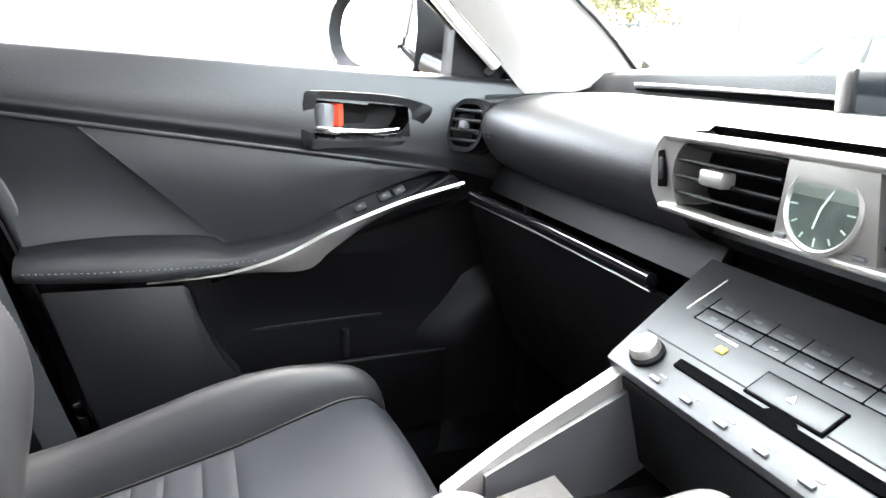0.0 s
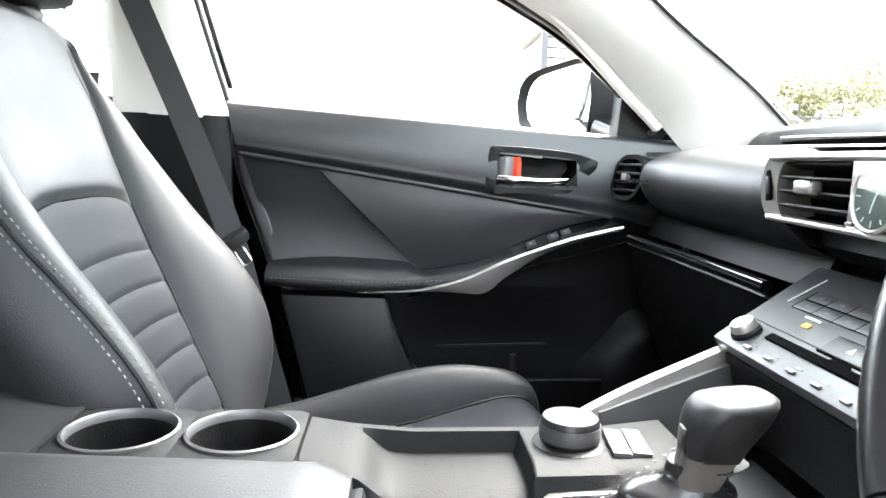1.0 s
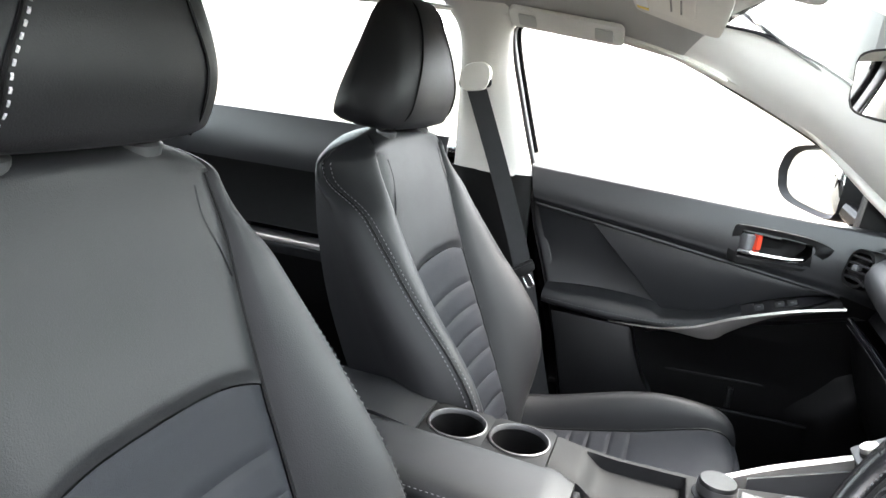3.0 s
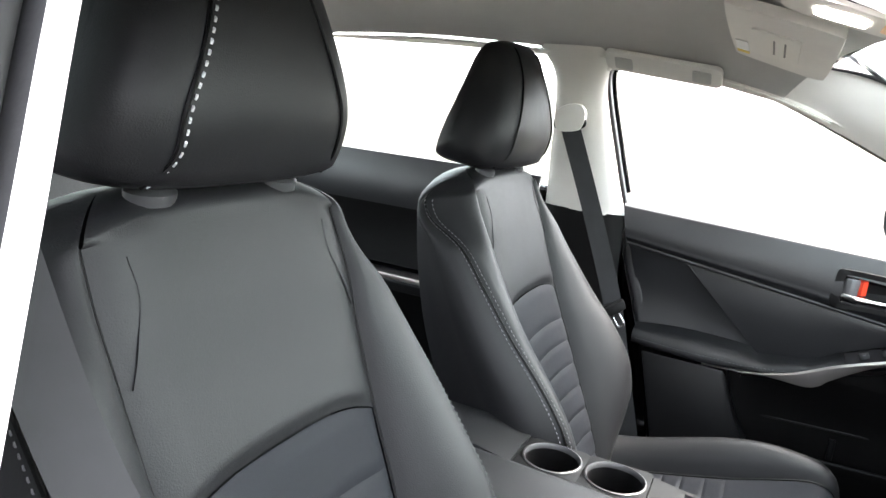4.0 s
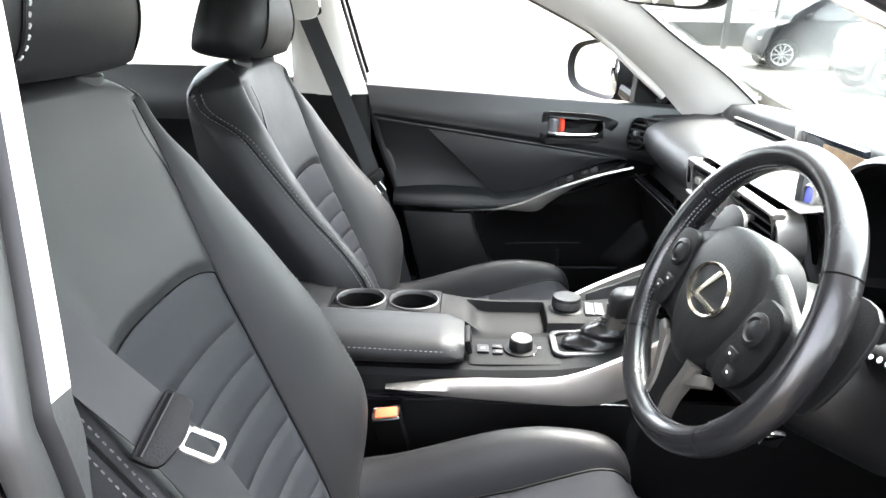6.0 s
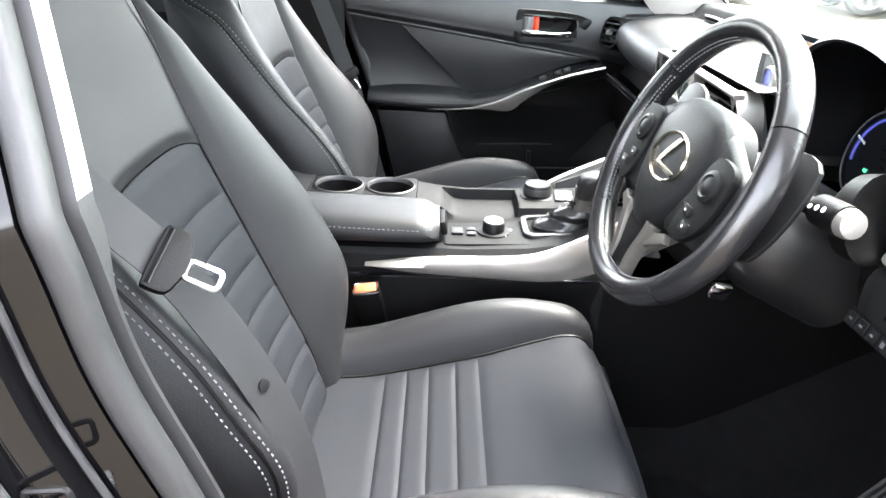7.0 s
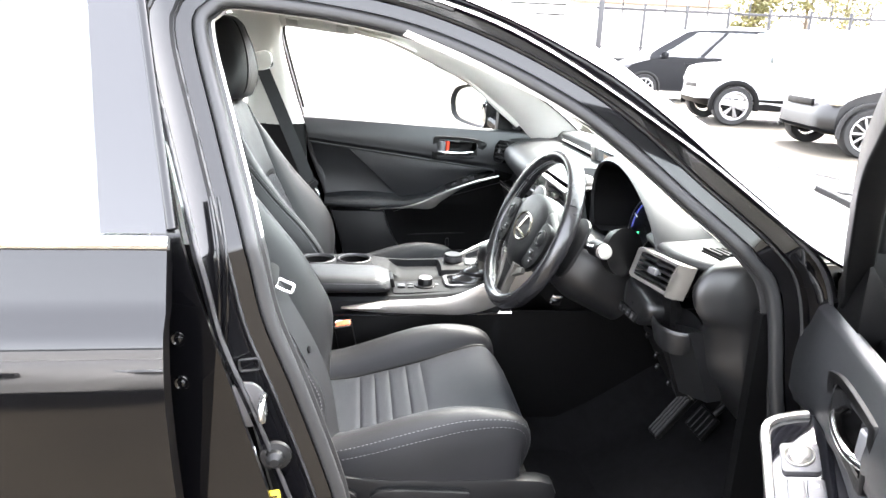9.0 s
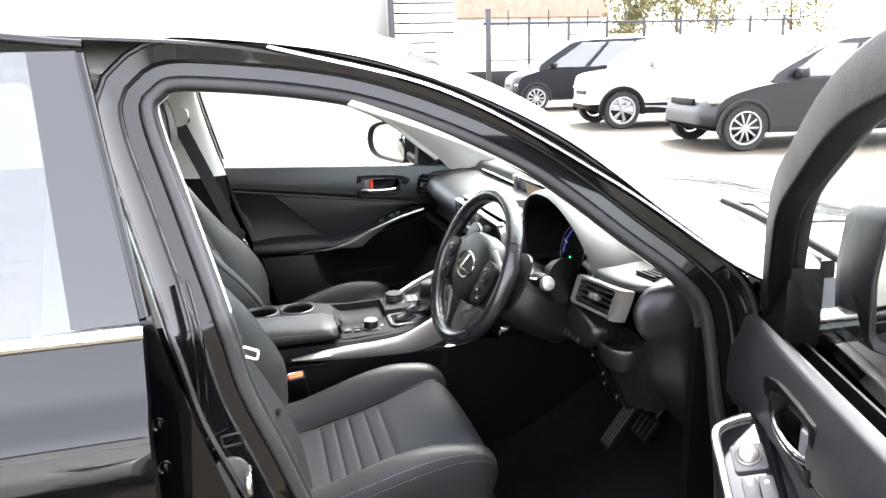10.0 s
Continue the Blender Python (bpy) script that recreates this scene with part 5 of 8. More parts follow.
# solid strip whose black colour stands for the slot's shaded depth
sweep("strip_vent", [(0.836, y, SV(y) - 0.006) for y in np.linspace(0.50, 0.19, 24)], rrect(0.016, 0.010, 0.002, 2), "void", dash, up=(0, 0, 1), label="black strip vent", scale=[(1, 0.3 + 0.7 * t) for t in np.linspace(0, 1, 24)])
sweep("strip_vent_blade", [(0.829, y, SV(y)) for y in np.linspace(0.50, 0.19, 24)], rrect(0.008, 0.004, 0.0015, 2), "silver", dash, up=(0, 0, 1), label="thin silver vent blade")
scr = block("screen", (0.012, 0.20, 0.066), pose(0.832, 0.080, 0.930, 0, -6, 0), "screen", dash, "dark navigation screen", 0.004)
block("screen_edge", (0.022, 0.008, 0.070), pose(0.830, 0.186, 0.930, 0, -6, 0), "silver", scr, "satin silver screen edge", 0.003)
block("screen_map", (0.002, 0.13, 0.040), pose(0.8248, 0.03, 0.932, 0, -6, 0), "brown", scr, "amber lit map picture", 0)
# centre vents and clock
V = lambda y, z, d=0.0: Vector((0.648 - d + 0.10 * (0.905 - z), y, z))
vf = thing("centre_vents", (0.66, 0.0, 0.84), "silver-framed centre air vents with an analogue clock", "air vent")
back = [(0.200, 0.846), (0.202, 0.880), (0.186, 0.908), (-0.180, 0.908), (-0.196, 0.880), (-0.190, 0.846)]
# back sheet coloured as the dark inside of the duct
plate("vent_back", back, 0.004, "void", vf, lambda a, b, c: V(a, b, -0.046 + c), "vent back, black for the shade inside the duct")
sweep("top_bar", [V(y, 0.905 + 0.002 * (1 - (y / 0.18) ** 2), 0.002) for y in np.linspace(0.180, -0.182, 24)], rrect(0.016, 0.0075, 0.003, 3), "silver", vf, up=(0, 0, 1), label="satin silver upper bar")
sweep("bottom_bar", [V(y, 0.8475 - 0.001 * (1 - (y / 0.18) ** 2), 0.003) for y in np.linspace(0.186, -0.188, 24)], rrect(0.016, 0.0055, 0.002, 3), "silver", vf, up=(0, 0, 1), label="satin silver lower bar")
for q in (1, -1):
    oo = spline([(0.172, 0.9095), (0.186, 0.905), (0.197, 0.893), (0.203, 0.876), (0.202, 0.860), (0.192, 0.845)], 24)
    ii = spline([(0.160, 0.9015), (0.166, 0.898), (0.173, 0.889), (0.177, 0.876), (0.176, 0.862), (0.170, 0.851)], 24)
    g = (lambda y: y) if q > 0 else (lambda y: -y + 0.010)
    loft("end_band", [[V(g(a[0]), a[1], -0.030), V(g(a[0]), a[1], 0.002), V(g(a[0] * 0.98 + b[0] * 0.02), a[1], 0.006), V(g(b[0]), b[1], 0.004), V(g(b[0]), b[1], -0.030)] for a, b in zip(oo, ii)], "silver", vf, "curved satin silver vent end", smooth=45)
    m = basis(V(g(0.188), 0.878, 0.0055), (0, 1, -0.15 * q), (0, 0.15 * q, 1))
    block("wheel_slot", (0.009, 0.030, 0.003), m, "void", vf, "black thumbwheel slot", 0.001)
    block("vent_wheel", (0.006, 0.018, 0.006), m, "hard", vf, "black thumbwheel", 0.002)
for y0, y1 in ((0.176, 0.068), (-0.010, -0.164)):
    for z in (0.859, 0.872, 0.885, 0.898):
        sweep("vent_slat", [V(y0, z, -0.008), V(y1, z, -0.008)], rrect(0.022, 0.0030, 0.001, 1), "plastic", vf, up=(0.25, 0, 1), label="black vent slat")
    m = basis(V((y0 + y1) / 2 + 0.004, 0.879, 0.004), (0, 1, 0), (0, 0, 1))
    block("vent_tab", (0.026, 0.013, 0.014), m, "silver", vf, "silver vent adjusting tab", 0.004)
cb = [(0.068, 0.8455), (0.058, 0.9075), (-0.006, 0.9075), (-0.010, 0.8455)]
plate("clock_surround", cb, 0.020, "silver", vf, lambda a, b, c: V(a, b, -0.013 + c), "satin silver clock surround", bevel=0.002)
m = basis(V(0.029, 0.876, 0.007), (0, -1, 0), (0.10, 0, 1))
lathe("clock_bezel", [(0.0285, -0.004), (0.0285, 0.002), (0.0265, 0.0035), (0.0245, 0.001)], m, "silver", vf, 48, "bright clock bezel")
# face colour carries the sky reflection that the glass would show
ck = lathe("clock_face", [(0.0248, 0.0012), (0, 0.0012)], m, "ivory", vf, 48, "clock face, lightened for the sky reflected in its glass")
for i in range(12):
    a = radians(30 * i)
    block("hour_mark", (0.0010, 0.0040 if i % 3 else 0.0055, 0.0006), m @ Matrix.Rotation(a, 4, "Z") @ Matrix.Translation((0, 0.0208, 0.0015)), "white", ck, bevel=0)
for a, l in ((-28, 0.019), (168, 0.013)):
    block("clock_pointer", (0.0012, l, 0.0006), m @ Matrix.Rotation(radians(a), 4, "Z") @ Matrix.Translation((0, l / 2, 0.0022)), "white", ck, bevel=0)
block("face_writing", (0.012, 0.0016, 0.0004), m @ Matrix.Translation((0, -0.007, 0.0015)), "button", ck, bevel=0)
lathe("clock_glass", [(0.0250, 0.0026), (0.012, 0.0034), (0, 0.0036)], m, "glass", vf, 40, "clear domed clock glass")
for y, z in ((0.060, 0.8525), (0.000, 0.8525)):
    block("clock_button", (0.004, 0.009, 0.0032), pose(V(y, z, 0.008).x, y, z), "button", vf, "small grey button", 0.001)
settle(vf)

# glovebox side
sweep("glovebox_trim", [(0.668 + 0.004 * math.sin(t * 3.1), 0.648 - 0.432 * t, 0.769 + 0.002 * t) for t in np.linspace(0, 1, 24)], rrect(0.012, 0.014, 0.004, 3), "piano", dash, up=(0, 0, 1), label="gloss black glovebox strip")
for dz in (-0.0135,):
    tube("glovebox_bead", [(0.666 + 0.004 * math.sin(t * 3.1), 0.650 - 0.436 * t, 0.7735 + dz + 0.002 * t) for t in np.linspace(0, 1, 24)], 0.0009, "silver", dash, 6, label="thin bright bead")
surface("under_roll", lambda u, v: (0.72 - 0.02 * v, 0.66 - 0.48 * u, 0.815 - 0.04 * v), 6, 4, "plastic", dash, "black dash underside", thick=0.01, push=(1, 0, 0))
surface("glovebox", lambda u, v: (0.676 + 0.04 * v + 0.05 * v * v, 0.665 - 0.50 * u, 0.757 - 0.24 * v), 12, 10, "plastic", dash, "black glovebox lid", thick=0.01, push=(1, 0, 0))
# end vents
def end_vent(s):
    ev = thing("end_vent", (0.69, 0.690 if s > 0 else -0.585, 0.82), "dash end vent with silver bezel and black slats", "air vent", "dash end vents")
    if s > 0:
        c, ax, az = Vector((0.668, 0.676, 0.868)), Vector((-0.55, 1, 0)).normalized() * 0.030, Vector((0.20, 0, 1)).normalized() * 0.036
    else:
        c, ax, az = Vector((0.690, -0.585, 0.8545)), Vector((0.08, -1, 0.06)).normalized() * 0.066, Vector((0.16, -0.24, 1)).normalized() * 0.0285
    n = ax.cross(az).normalized()
    n = n if n.x < 0 else -n
    E = lambda a, b, d=0.0: c + ax * a + az * b + n * d
    r = 0.22 if s < 0 else 0.80
    o = [(a * (1.0 if a > 0 else 1.08), b) for a, b in rrect(2.1, 2.2, r, 8)]
    i = [(a, b) for a, b in rrect(1.80, 1.74, r * 0.8, 8)]
    loft("vent_bezel", [[E(a, b, -0.025) for a, b in o], [E(a, b, 0.004) for a, b in o], [E(a * 0.985, b * 0.97, 0.006) for a, b in o], [E(a, b, 0.005) for a, b in i], [E(a, b, -0.028) for a, b in i]], "silver" if s < 0 else "plastic", ev, "satin silver vent bezel" if s < 0 else "black vent bezel", caps=False, smooth=45)
    # the duct's inner shade, as a near-black sheet behind the slats
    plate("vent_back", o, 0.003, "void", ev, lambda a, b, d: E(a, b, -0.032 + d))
    for k in (-0.60, -0.20, 0.20, 0.60):
        sweep("vent_slat", [E(-0.86, k, -0.004), E(0.86, k, -0.004)], rrect(0.020, 0.0046, 0.0018, 2), "hard", ev, up=az, label="black vent slat")
    if s < 0:
        rings = []
        for t in np.linspace(-1, 1, 15):
            w = 0.34 * (1 - 0.15 * t * t)
            x0 = 0.92 - 0.05 * (1 - t * t)
            rings.append([E(x0, 1.10 * t, -0.020), E(x0, 1.10 * t, 0.007), E(x0 + w * 0.45, 1.10 * t, 0.010), E(x0 + w, 1.10 * t, 0.003), E(x0 + w * 1.3, 1.10 * t, -0.014)])
        loft("vent_cap", rings, "beige_metal", ev, "pale satin metal vent end cap", smooth=50)
    block("vent_tab", (0.026 if s < 0 else 0.012, 0.012, 0.014), basis(E(0.05, 0.0, 0.006), ax, az), "button", ev, "grey vent adjusting tab", 0.003)
    return settle(ev)


end_vent(1)
end_vent(-1)
# bright cap on the passenger end of the roll
surface("roll_end_cap", lambda u, v: (0.70 + 0.10 * u, 0.692 + 0.012 * math.sin(v * 3.1) - 0.03 * v, 0.912 - 0.028 * v + 0.004 * u), 6, 6, "soft", dash, "black dash end cap", thick=0.006, push=(0, 0, -1))

# instrument hood and gauges
HC = (-0.385, 0.865)
def hood_arch(x, k):
    """The hood's arch at x, from the passenger side over the top to the driver's outer side."""
    base = [(-0.205, 0.840), (-0.200, 0.910), (-0.222, 0.968), (-0.275, 0.997), (-0.345, 1.002), (-0.425, 0.985), (-0.500, 0.948), (-0.552, 0.900), (-0.575, 0.855)]
    return [(x + 0.06 * max(0, (0.98 - z)) , HC[0] + (y - HC[0]) * k, 0.85 + (z - 0.85) * k) for y, z in spline(base, 40)]
hood = thing("instrument_hood", (0.72, -0.385, 0.83), "black instrument hood over round gauges", "instrument panel")
loft("hood_shell", [hood_arch(0.695, 0.965), hood_arch(0.690, 0.985), hood_arch(0.700, 1.03), hood_arch(0.74, 1.06), hood_arch(0.80, 1.06), [(x + 0.05, y, 0.85 + (z - 0.85) * 0.94) for x, y, z in hood_arch(0.86, 1.04)], [(x + 0.10, y, 0.85 + (z - 0.85) * 0.75) for x, y, z in hood_arch(0.92, 1.0)]], "soft", hood, "soft black instrument hood", caps=False, closed=False, smooth=60)
loft("hood_lining", [hood_arch(0.697, 0.963), hood_arch(0.73, 0.94), hood_arch(0.815, 0.90)], "plastic", hood, "matt black hood lining", caps=False, closed=False, smooth=60)
surface("gauge_panel", lambda u, v: (0.812 + 0.02 * v, -0.19 - 0.39 * u, 0.815 + 0.18 * v), 4, 4, "dial", hood, "black gauge panel", thick=0.006, push=(1, 0, 0))
for (gy, gz, gr) in ((-0.282, 0.858, 0.060), (-0.432, 0.858, 0.062)):
    m = basis((0.790, gy, gz), (0, -1, 0), (0.25, 0, 1))
    gz_ = lathe("gauge", [(gr, -0.02), (gr, 0.004), (gr * 0.94, 0.006), (gr * 0.92, 0.0)], m, "hard", hood, 44, "bright ringed gauge")
    tube("gauge_ring", [m @ Vector((gr * 0.97 * math.cos(a), gr * 0.97 * math.sin(a), 0.006)) for a in np.linspace(0, 2 * math.pi, 48, endpoint=False)], 0.0013, "silver", gz_, 6, closed=True, label="thin silver gauge ring")
    lathe("gauge_face", [(gr * 0.93, 0.001), (0, 0.001)], m, "dial", gz_, 40, "black gauge face")
    arc = lambda a0, a1, rr, n=24: [m @ Vector((rr * math.cos(radians(a)), rr * math.sin(radians(a)), 0.003)) for a in np.linspace(a0, a1, n)]
    if gr < 0.061:
        tube("gauge_arc", arc(200, 70, gr * 0.80), 0.0016, "blue_glow", gz_, 6, label="blue lit gauge arc")
        tube("gauge_arc", arc(70, 30, gr * 0.80), 0.0016, "white", gz_, 6, label="white gauge arc")
        block("gauge_lamp", (0.006, 0.004, 0.001), m @ Matrix.Translation((-0.010, -0.020, 0.002)), "green_glow", gz_, "green lamp", 0)
    else:
        for i in range(9):
            a = radians(220 - 27 * i)
            block("gauge_mark", (0.006, 0.0016, 0.001), m @ Matrix.Rotation(a, 4, "Z") @ Matrix.Translation((gr * 0.80, 0, 0.002)), "white", gz_, bevel=0)
    block("gauge_needle", (0.020, 0.0026, 0.0015), m @ Matrix.Rotation(radians(165), 4, "Z") @ Matrix.Translation((gr * 0.72, 0, 0.005)), "white", gz_, "white gauge needle", 0)
    for i in range(3):
        block("gauge_writing", (0.008, 0.003, 0.0008), m @ Matrix.Translation((0.004 + 0.006 * i, 0.012 - 0.01 * i, 0.002)), "hard", gz_, bevel=0)
settle(hood)
# start button on the hood's inner flank
m = basis((0.694, -0.150, 0.923), (0, -0.90, -0.35), (0.25, -0.3, 0.9))
sb = thing("start_button", (0.69, -0.152, 0.92), "round silver-ringed start button with blue centre", "button")
lathe("button_ring", [(0.019, -0.01), (0.019, 0.004), (0.015, 0.006), (0.0145, 0.002)], m, "silver", sb, 32, "satin silver ring")
lathe("button_face", [(0.0146, 0.003), (0.006, 0.0042), (0, 0.0042)], m, "blue_glow", sb, 28, "deep blue button face")
settle(sb)
surface("hood_flank", lambda u, v: (0.690 + 0.10 * u - 0.012 * math.sin(v * 3.1), -0.120 - 0.065 * v - 0.02 * u, 0.955 - 0.13 * v), 8, 8, "soft", dash, "soft black hood flank", thick=0.01, push=(0.3, -1, 0))
# driver's dash end: top with its lip, end cover, switch pad, coin tray
front = spline([(0.706, -0.490), (0.698, -0.545), (0.701, -0.605), (0.712, -0.650), (0.736, -0.685), (0.790, -0.706)], 36)
loft("driver_dash_top", [[(x + 0.020, y, 0.882), (x + 0.004, y, 0.883), (x, y, 0.887), (x + 0.001, y, 0.893), (x + 0.008, y, 0.8985), (x + 0.03, y, 0.9005), (x + 0.10, y, 0.906), (0.99, y, 0.915)] for x, y in front], "soft", dash, "soft black driver dash top with an edge lip", closed=False, caps=False, smooth=45)
block("demist_bed", (0.082, 0.050, 0.004), pose(0.790, -0.640, 0.9035, 0, -3, 10), "void", dash, "black demister slot", 0.001)
for k in range(7):
    block("demist_slat", (0.004, 0.048, 0.006), pose(0.757 + 0.011 * k, -0.640 - 0.002 * k, 0.9045, 0, -3, 10), "plastic", dash, "black demister slat", 0.001)
CORNER = spline([(0.905, 0.762, -0.668), (0.892, 0.730, -0.674), (0.862, 0.708, -0.678), (0.832, 0.709, -0.682), (0.812, 0.720, -0.686), (0.792, 0.738, -0.668), (0.752, 0.748, -0.640), (0.705, 0.757, -0.624), (0.650, 0.800, -0.616), (0.595, 0.850, -0.610), (0.500, 0.936, -0.602)], 60)
rings = []
for z, x, y in CORNER:
    xo = x + 0.050 - 0.03 * smooth01((0.70 - z) / 0.1)
    sec = spline([(x + 0.10, y + 0.002), (x + 0.020, y + 0.001), (x + 0.004, y - 0.003), (x + 0.001, y - 0.012), (x + 0.010, (y - 0.712) / 2 - 0.004), (xo, -0.712)], 22)
    rings.append([(1.00, y + 0.002, z)] + [(a, b, z) for a, b in sec] + [(1.00, -0.712, z)])
loft("driver_dash_end", rings, "satin_black", dash, "rounded charcoal dash end cover", smooth=50)
def knee(u, v):
    y = -0.16 - 0.46 * u
    x = 0.705 - 0.012 * math.sin(u * 3.1) + 0.02 * v + 0.14 * smooth01((v - 0.35) / 0.65)
    return (x, y, 0.835 - (0.17 + 0.05 * u) * v)
surface("knee_panel", knee, 20, 16, "plastic", dash, "black driver knee panel", thick=0.01, push=(1, 0, 0))
pad = spline([(-0.486, 0.782), (-0.490, 0.806), (-0.506, 0.818), (-0.535, 0.814), (-0.568, 0.806), (-0.592, 0.797), (-0.600, 0.784), (-0.590, 0.762), (-0.558, 0.742), (-0.510, 0.742), (-0.490, 0.756)], 48, closed=True)
pc = pad.mean(0)
loft("switch_pad", [[(x + 0.06 * max(0.0, -0.54 - (pc[0] + (a - pc[0]) * k)), pc[0] + (a - pc[0]) * k, pc[1] + (b - pc[1]) * k) for a, b in pad] for k, x in ((1.0, 0.735), (1.0, 0.692), (0.97, 0.682), (0.88, 0.676), (0.60, 0.674), (0.05, 0.674))], "satin_black", dash, "rounded charcoal switch pad", caps=False, smooth=60)
strip_m = basis((0.6730, -0.527, 0.757), (0.03, -1, 0.02), (0.25, 0, 1))
block("switch_strip", (0.074, 0.018, 0.006), strip_m, "plastic", dash, "gloss black switch strip", 0.002)
for k in range(4):
    mk = strip_m @ Matrix.Translation((-0.026 + 0.0175 * k, 0, -0.003 if strip_m.to_3x3().col[2].x > 0 else 0.003))
    sw_ = block("dash_switch", (0.014, 0.013, 0.004), mk, "hard", dash, "small black dash switch", 0.001)
    block("switch_mark", (0.005, 0.0025 if k < 3 else 0.006, 0.0046), mk, "button", sw_, bevel=0)
surface("tray_column", lambda u, v: (0.704 + 0.016 * u + 0.05 * v, -0.600 - 0.072 * u, 0.760 + 0.016 * u - 0.13 * v), 8, 10, "satin_black", dash, "charcoal panel under the tray", thick=0.03, push=(1, 0.2, 0))
surface("fuse_cover", lambda u, v: (0.696 + 0.006 * u + 0.05 * v, -0.535 - 0.066 * u, 0.740 - (0.09 + 0.03 * u) * v), 8, 10, "plastic", dash, "black fuse cover", thick=0.02, push=(1, 0, 0))
for yy, zz, xx in ((-0.556, 0.722, 0.703), (-0.575, 0.690, 0.716), (-0.560, 0.660, 0.728), (-0.585, 0.640, 0.742)):
    mk = basis((xx, yy, zz), (0.1, -1, -0.10), (0.4, 0, 1))
    clip = block("dash_clip", (0.009, 0.011, 0.006), mk, "plastic", dash, "small trim switch", 0.002)
    block("clip_mark", (0.004, 0.003, 0.0068), mk, "button", clip, bevel=0)
# coin tray: an open cup with a bright lip
tr = spline([(0.698, -0.575), (0.686, -0.605), (0.691, -0.645), (0.718, -0.668), (0.752, -0.656), (0.756, -0.598), (0.728, -0.566)], 40, closed=True)
tm = tr.mean(0)
loft("coin_tray", [[(tm[0] + (x - tm[0]) * k, tm[1] + (y - tm[1]) * k, 0.776 + dz + 0.12 * (y + 0.61) + 0.10 * (x - tm[0])) for x, y in tr] for k, dz in ((0.80, -0.040), (0.95, -0.018), (1.0, -0.004), (1.0, 0.002), (0.965, 0.004), (0.925, 0.0), (0.84, -0.016), (0.70, -0.024), (0.05, -0.026))], "satin_black", dash, "charcoal coin tray with a rounded lip", smooth=50)
settle(dash)

# ---- centre stack and console ----
stack = thing("audio_panel", (0.64, 0.01, 0.62), "grey audio and climate control panel on a sloping stack", "control panel")
A0, A1 = Vector((0.586, 0, 0.734)), Vector((0.702, 0, 0.800))
AD = (A1 - A0).normalized()
AN = Vector((-AD.z, 0, AD.x))
AL = (A1 - A0).length
YC = 0.012
def AP(y, t, h=0.0):
    return Vector((A0.x, YC + y, A0.z)) + AD * (t * AL) + AN * h
out = [(0.142, 0.0), (0.145, 0.05), (0.170, 1.0), (-0.170, 1.0), (-0.145, 0.05), (-0.142, 0.0)]
plate("panel_face", [(a, b) for a, b in out], 0.012, "panel", stack, lambda a, b, c: AP(a, b, -0.012 + c), "metallic grey control panel", bevel=0.002)
loft("stack_body", [[(x, YC + y * k, z) for x, z, y in ((0.592, 0.722, -0.138), (0.70, 0.786, -0.165), (0.76, 0.80, -0.165), (0.76, 0.80, 0.165), (0.70, 0.786, 0.165), (0.592, 0.722, 0.138))] for k in (1,)] + [[(x, YC + y, z) for x, z, y in ((0.605, 0.655, -0.130), (0.66, 0.60, -0.130), (0.76, 0.60, -0.130), (0.76, 0.60, 0.130), (0.66, 0.60, 0.130), (0.605, 0.655, 0.130))]], "plastic", stack, "matt black stack body", smooth=30)
for y in (0.115, -0.115):
    m = basis(AP(y, 0.16), AD, (0, 1, 0))
    kz = 1 if m.to_3x3().col[2].dot(AN) > 0 else -1
    kb = lathe("volume_knob", [(0.0120, kz * 0.003), (0.0118, kz * 0.010), (0.0105, kz * 0.0125), (0, kz * 0.013)], m, "silver", stack, 36, "polished silver rotary knob")
    lathe("knob_collar", [(0.0140, 0), (0.0140, kz * 0.003), (0.0122, kz * 0.005)], m, "plastic", kb, 36, "black knob collar")
block("disc_slot", (0.0085, 0.185, 0.004), basis(AP(-0.004, 0.215, 0.0004), AD, (0, 1, 0)), "void", stack, "black disc slot", 0.001)
lathe("slot_notch", [(0.013, -0.001), (0.013, 0.0012), (0, 0.0013)], basis(AP(-0.004, 0.235, 0.0008), AD, (0, 1, 0)) @ Matrix.Diagonal((0.55, 1, -1, 1)), "void", stack, 24, "thumb notch of the disc slot")
for k in range(6):
    m = basis(AP(0.088 - 0.034 * k, 0.055, 0.001), AD, (0, 1, 0))
    block("preset_key", (0.0040, 0.011, 0.0035), m, "button", stack, "narrow grey preset key", 0.0015)
    block("key_writing", (0.0016, 0.008, 0.0006), basis(AP(0.086 - 0.034 * k, 0.100, 0.0002), AD, (0, 1, 0)), "button", stack, bevel=0)
block("key_bed", (0.0278, 0.238, 0.002), basis(AP(0.0, 0.63, 0.0002), AD, (0, 1, 0)), "void", stack, "black gaps between the keys", 0)
for r, (t, n, w) in enumerate(((0.575, 8, 0.0285), (0.685, 8, 0.0285))):
    for k in range(n):
        m = basis(AP(0.103 - 0.0295 * k, t, -0.0004), AD, (0, 1, 0))
        kk = block("climate_key", (0.0132, w + 0.0002, 0.004), m, "panel", stack, "flat grey climate key", 0.0012)
        block("key_mark", (0.0025, 0.007, 0.0046), m, "button", kk, bevel=0)
block("hazard_gap", (0.0225, 0.0625, 0.002), basis(AP(0.0, 0.36, 0.0003), AD, (0, 1, 0)), "void", stack, "black gap round the key", 0)
hz = block("hazard_key", (0.020, 0.060, 0.005), basis(AP(0.0, 0.36, 0.0002), AD, (0, 1, 0)), "panel", stack, "wide grey hazard key", 0.002)
tri = basis(AP(0.0, 0.36, 0.0036), AD, (0, 1, 0))
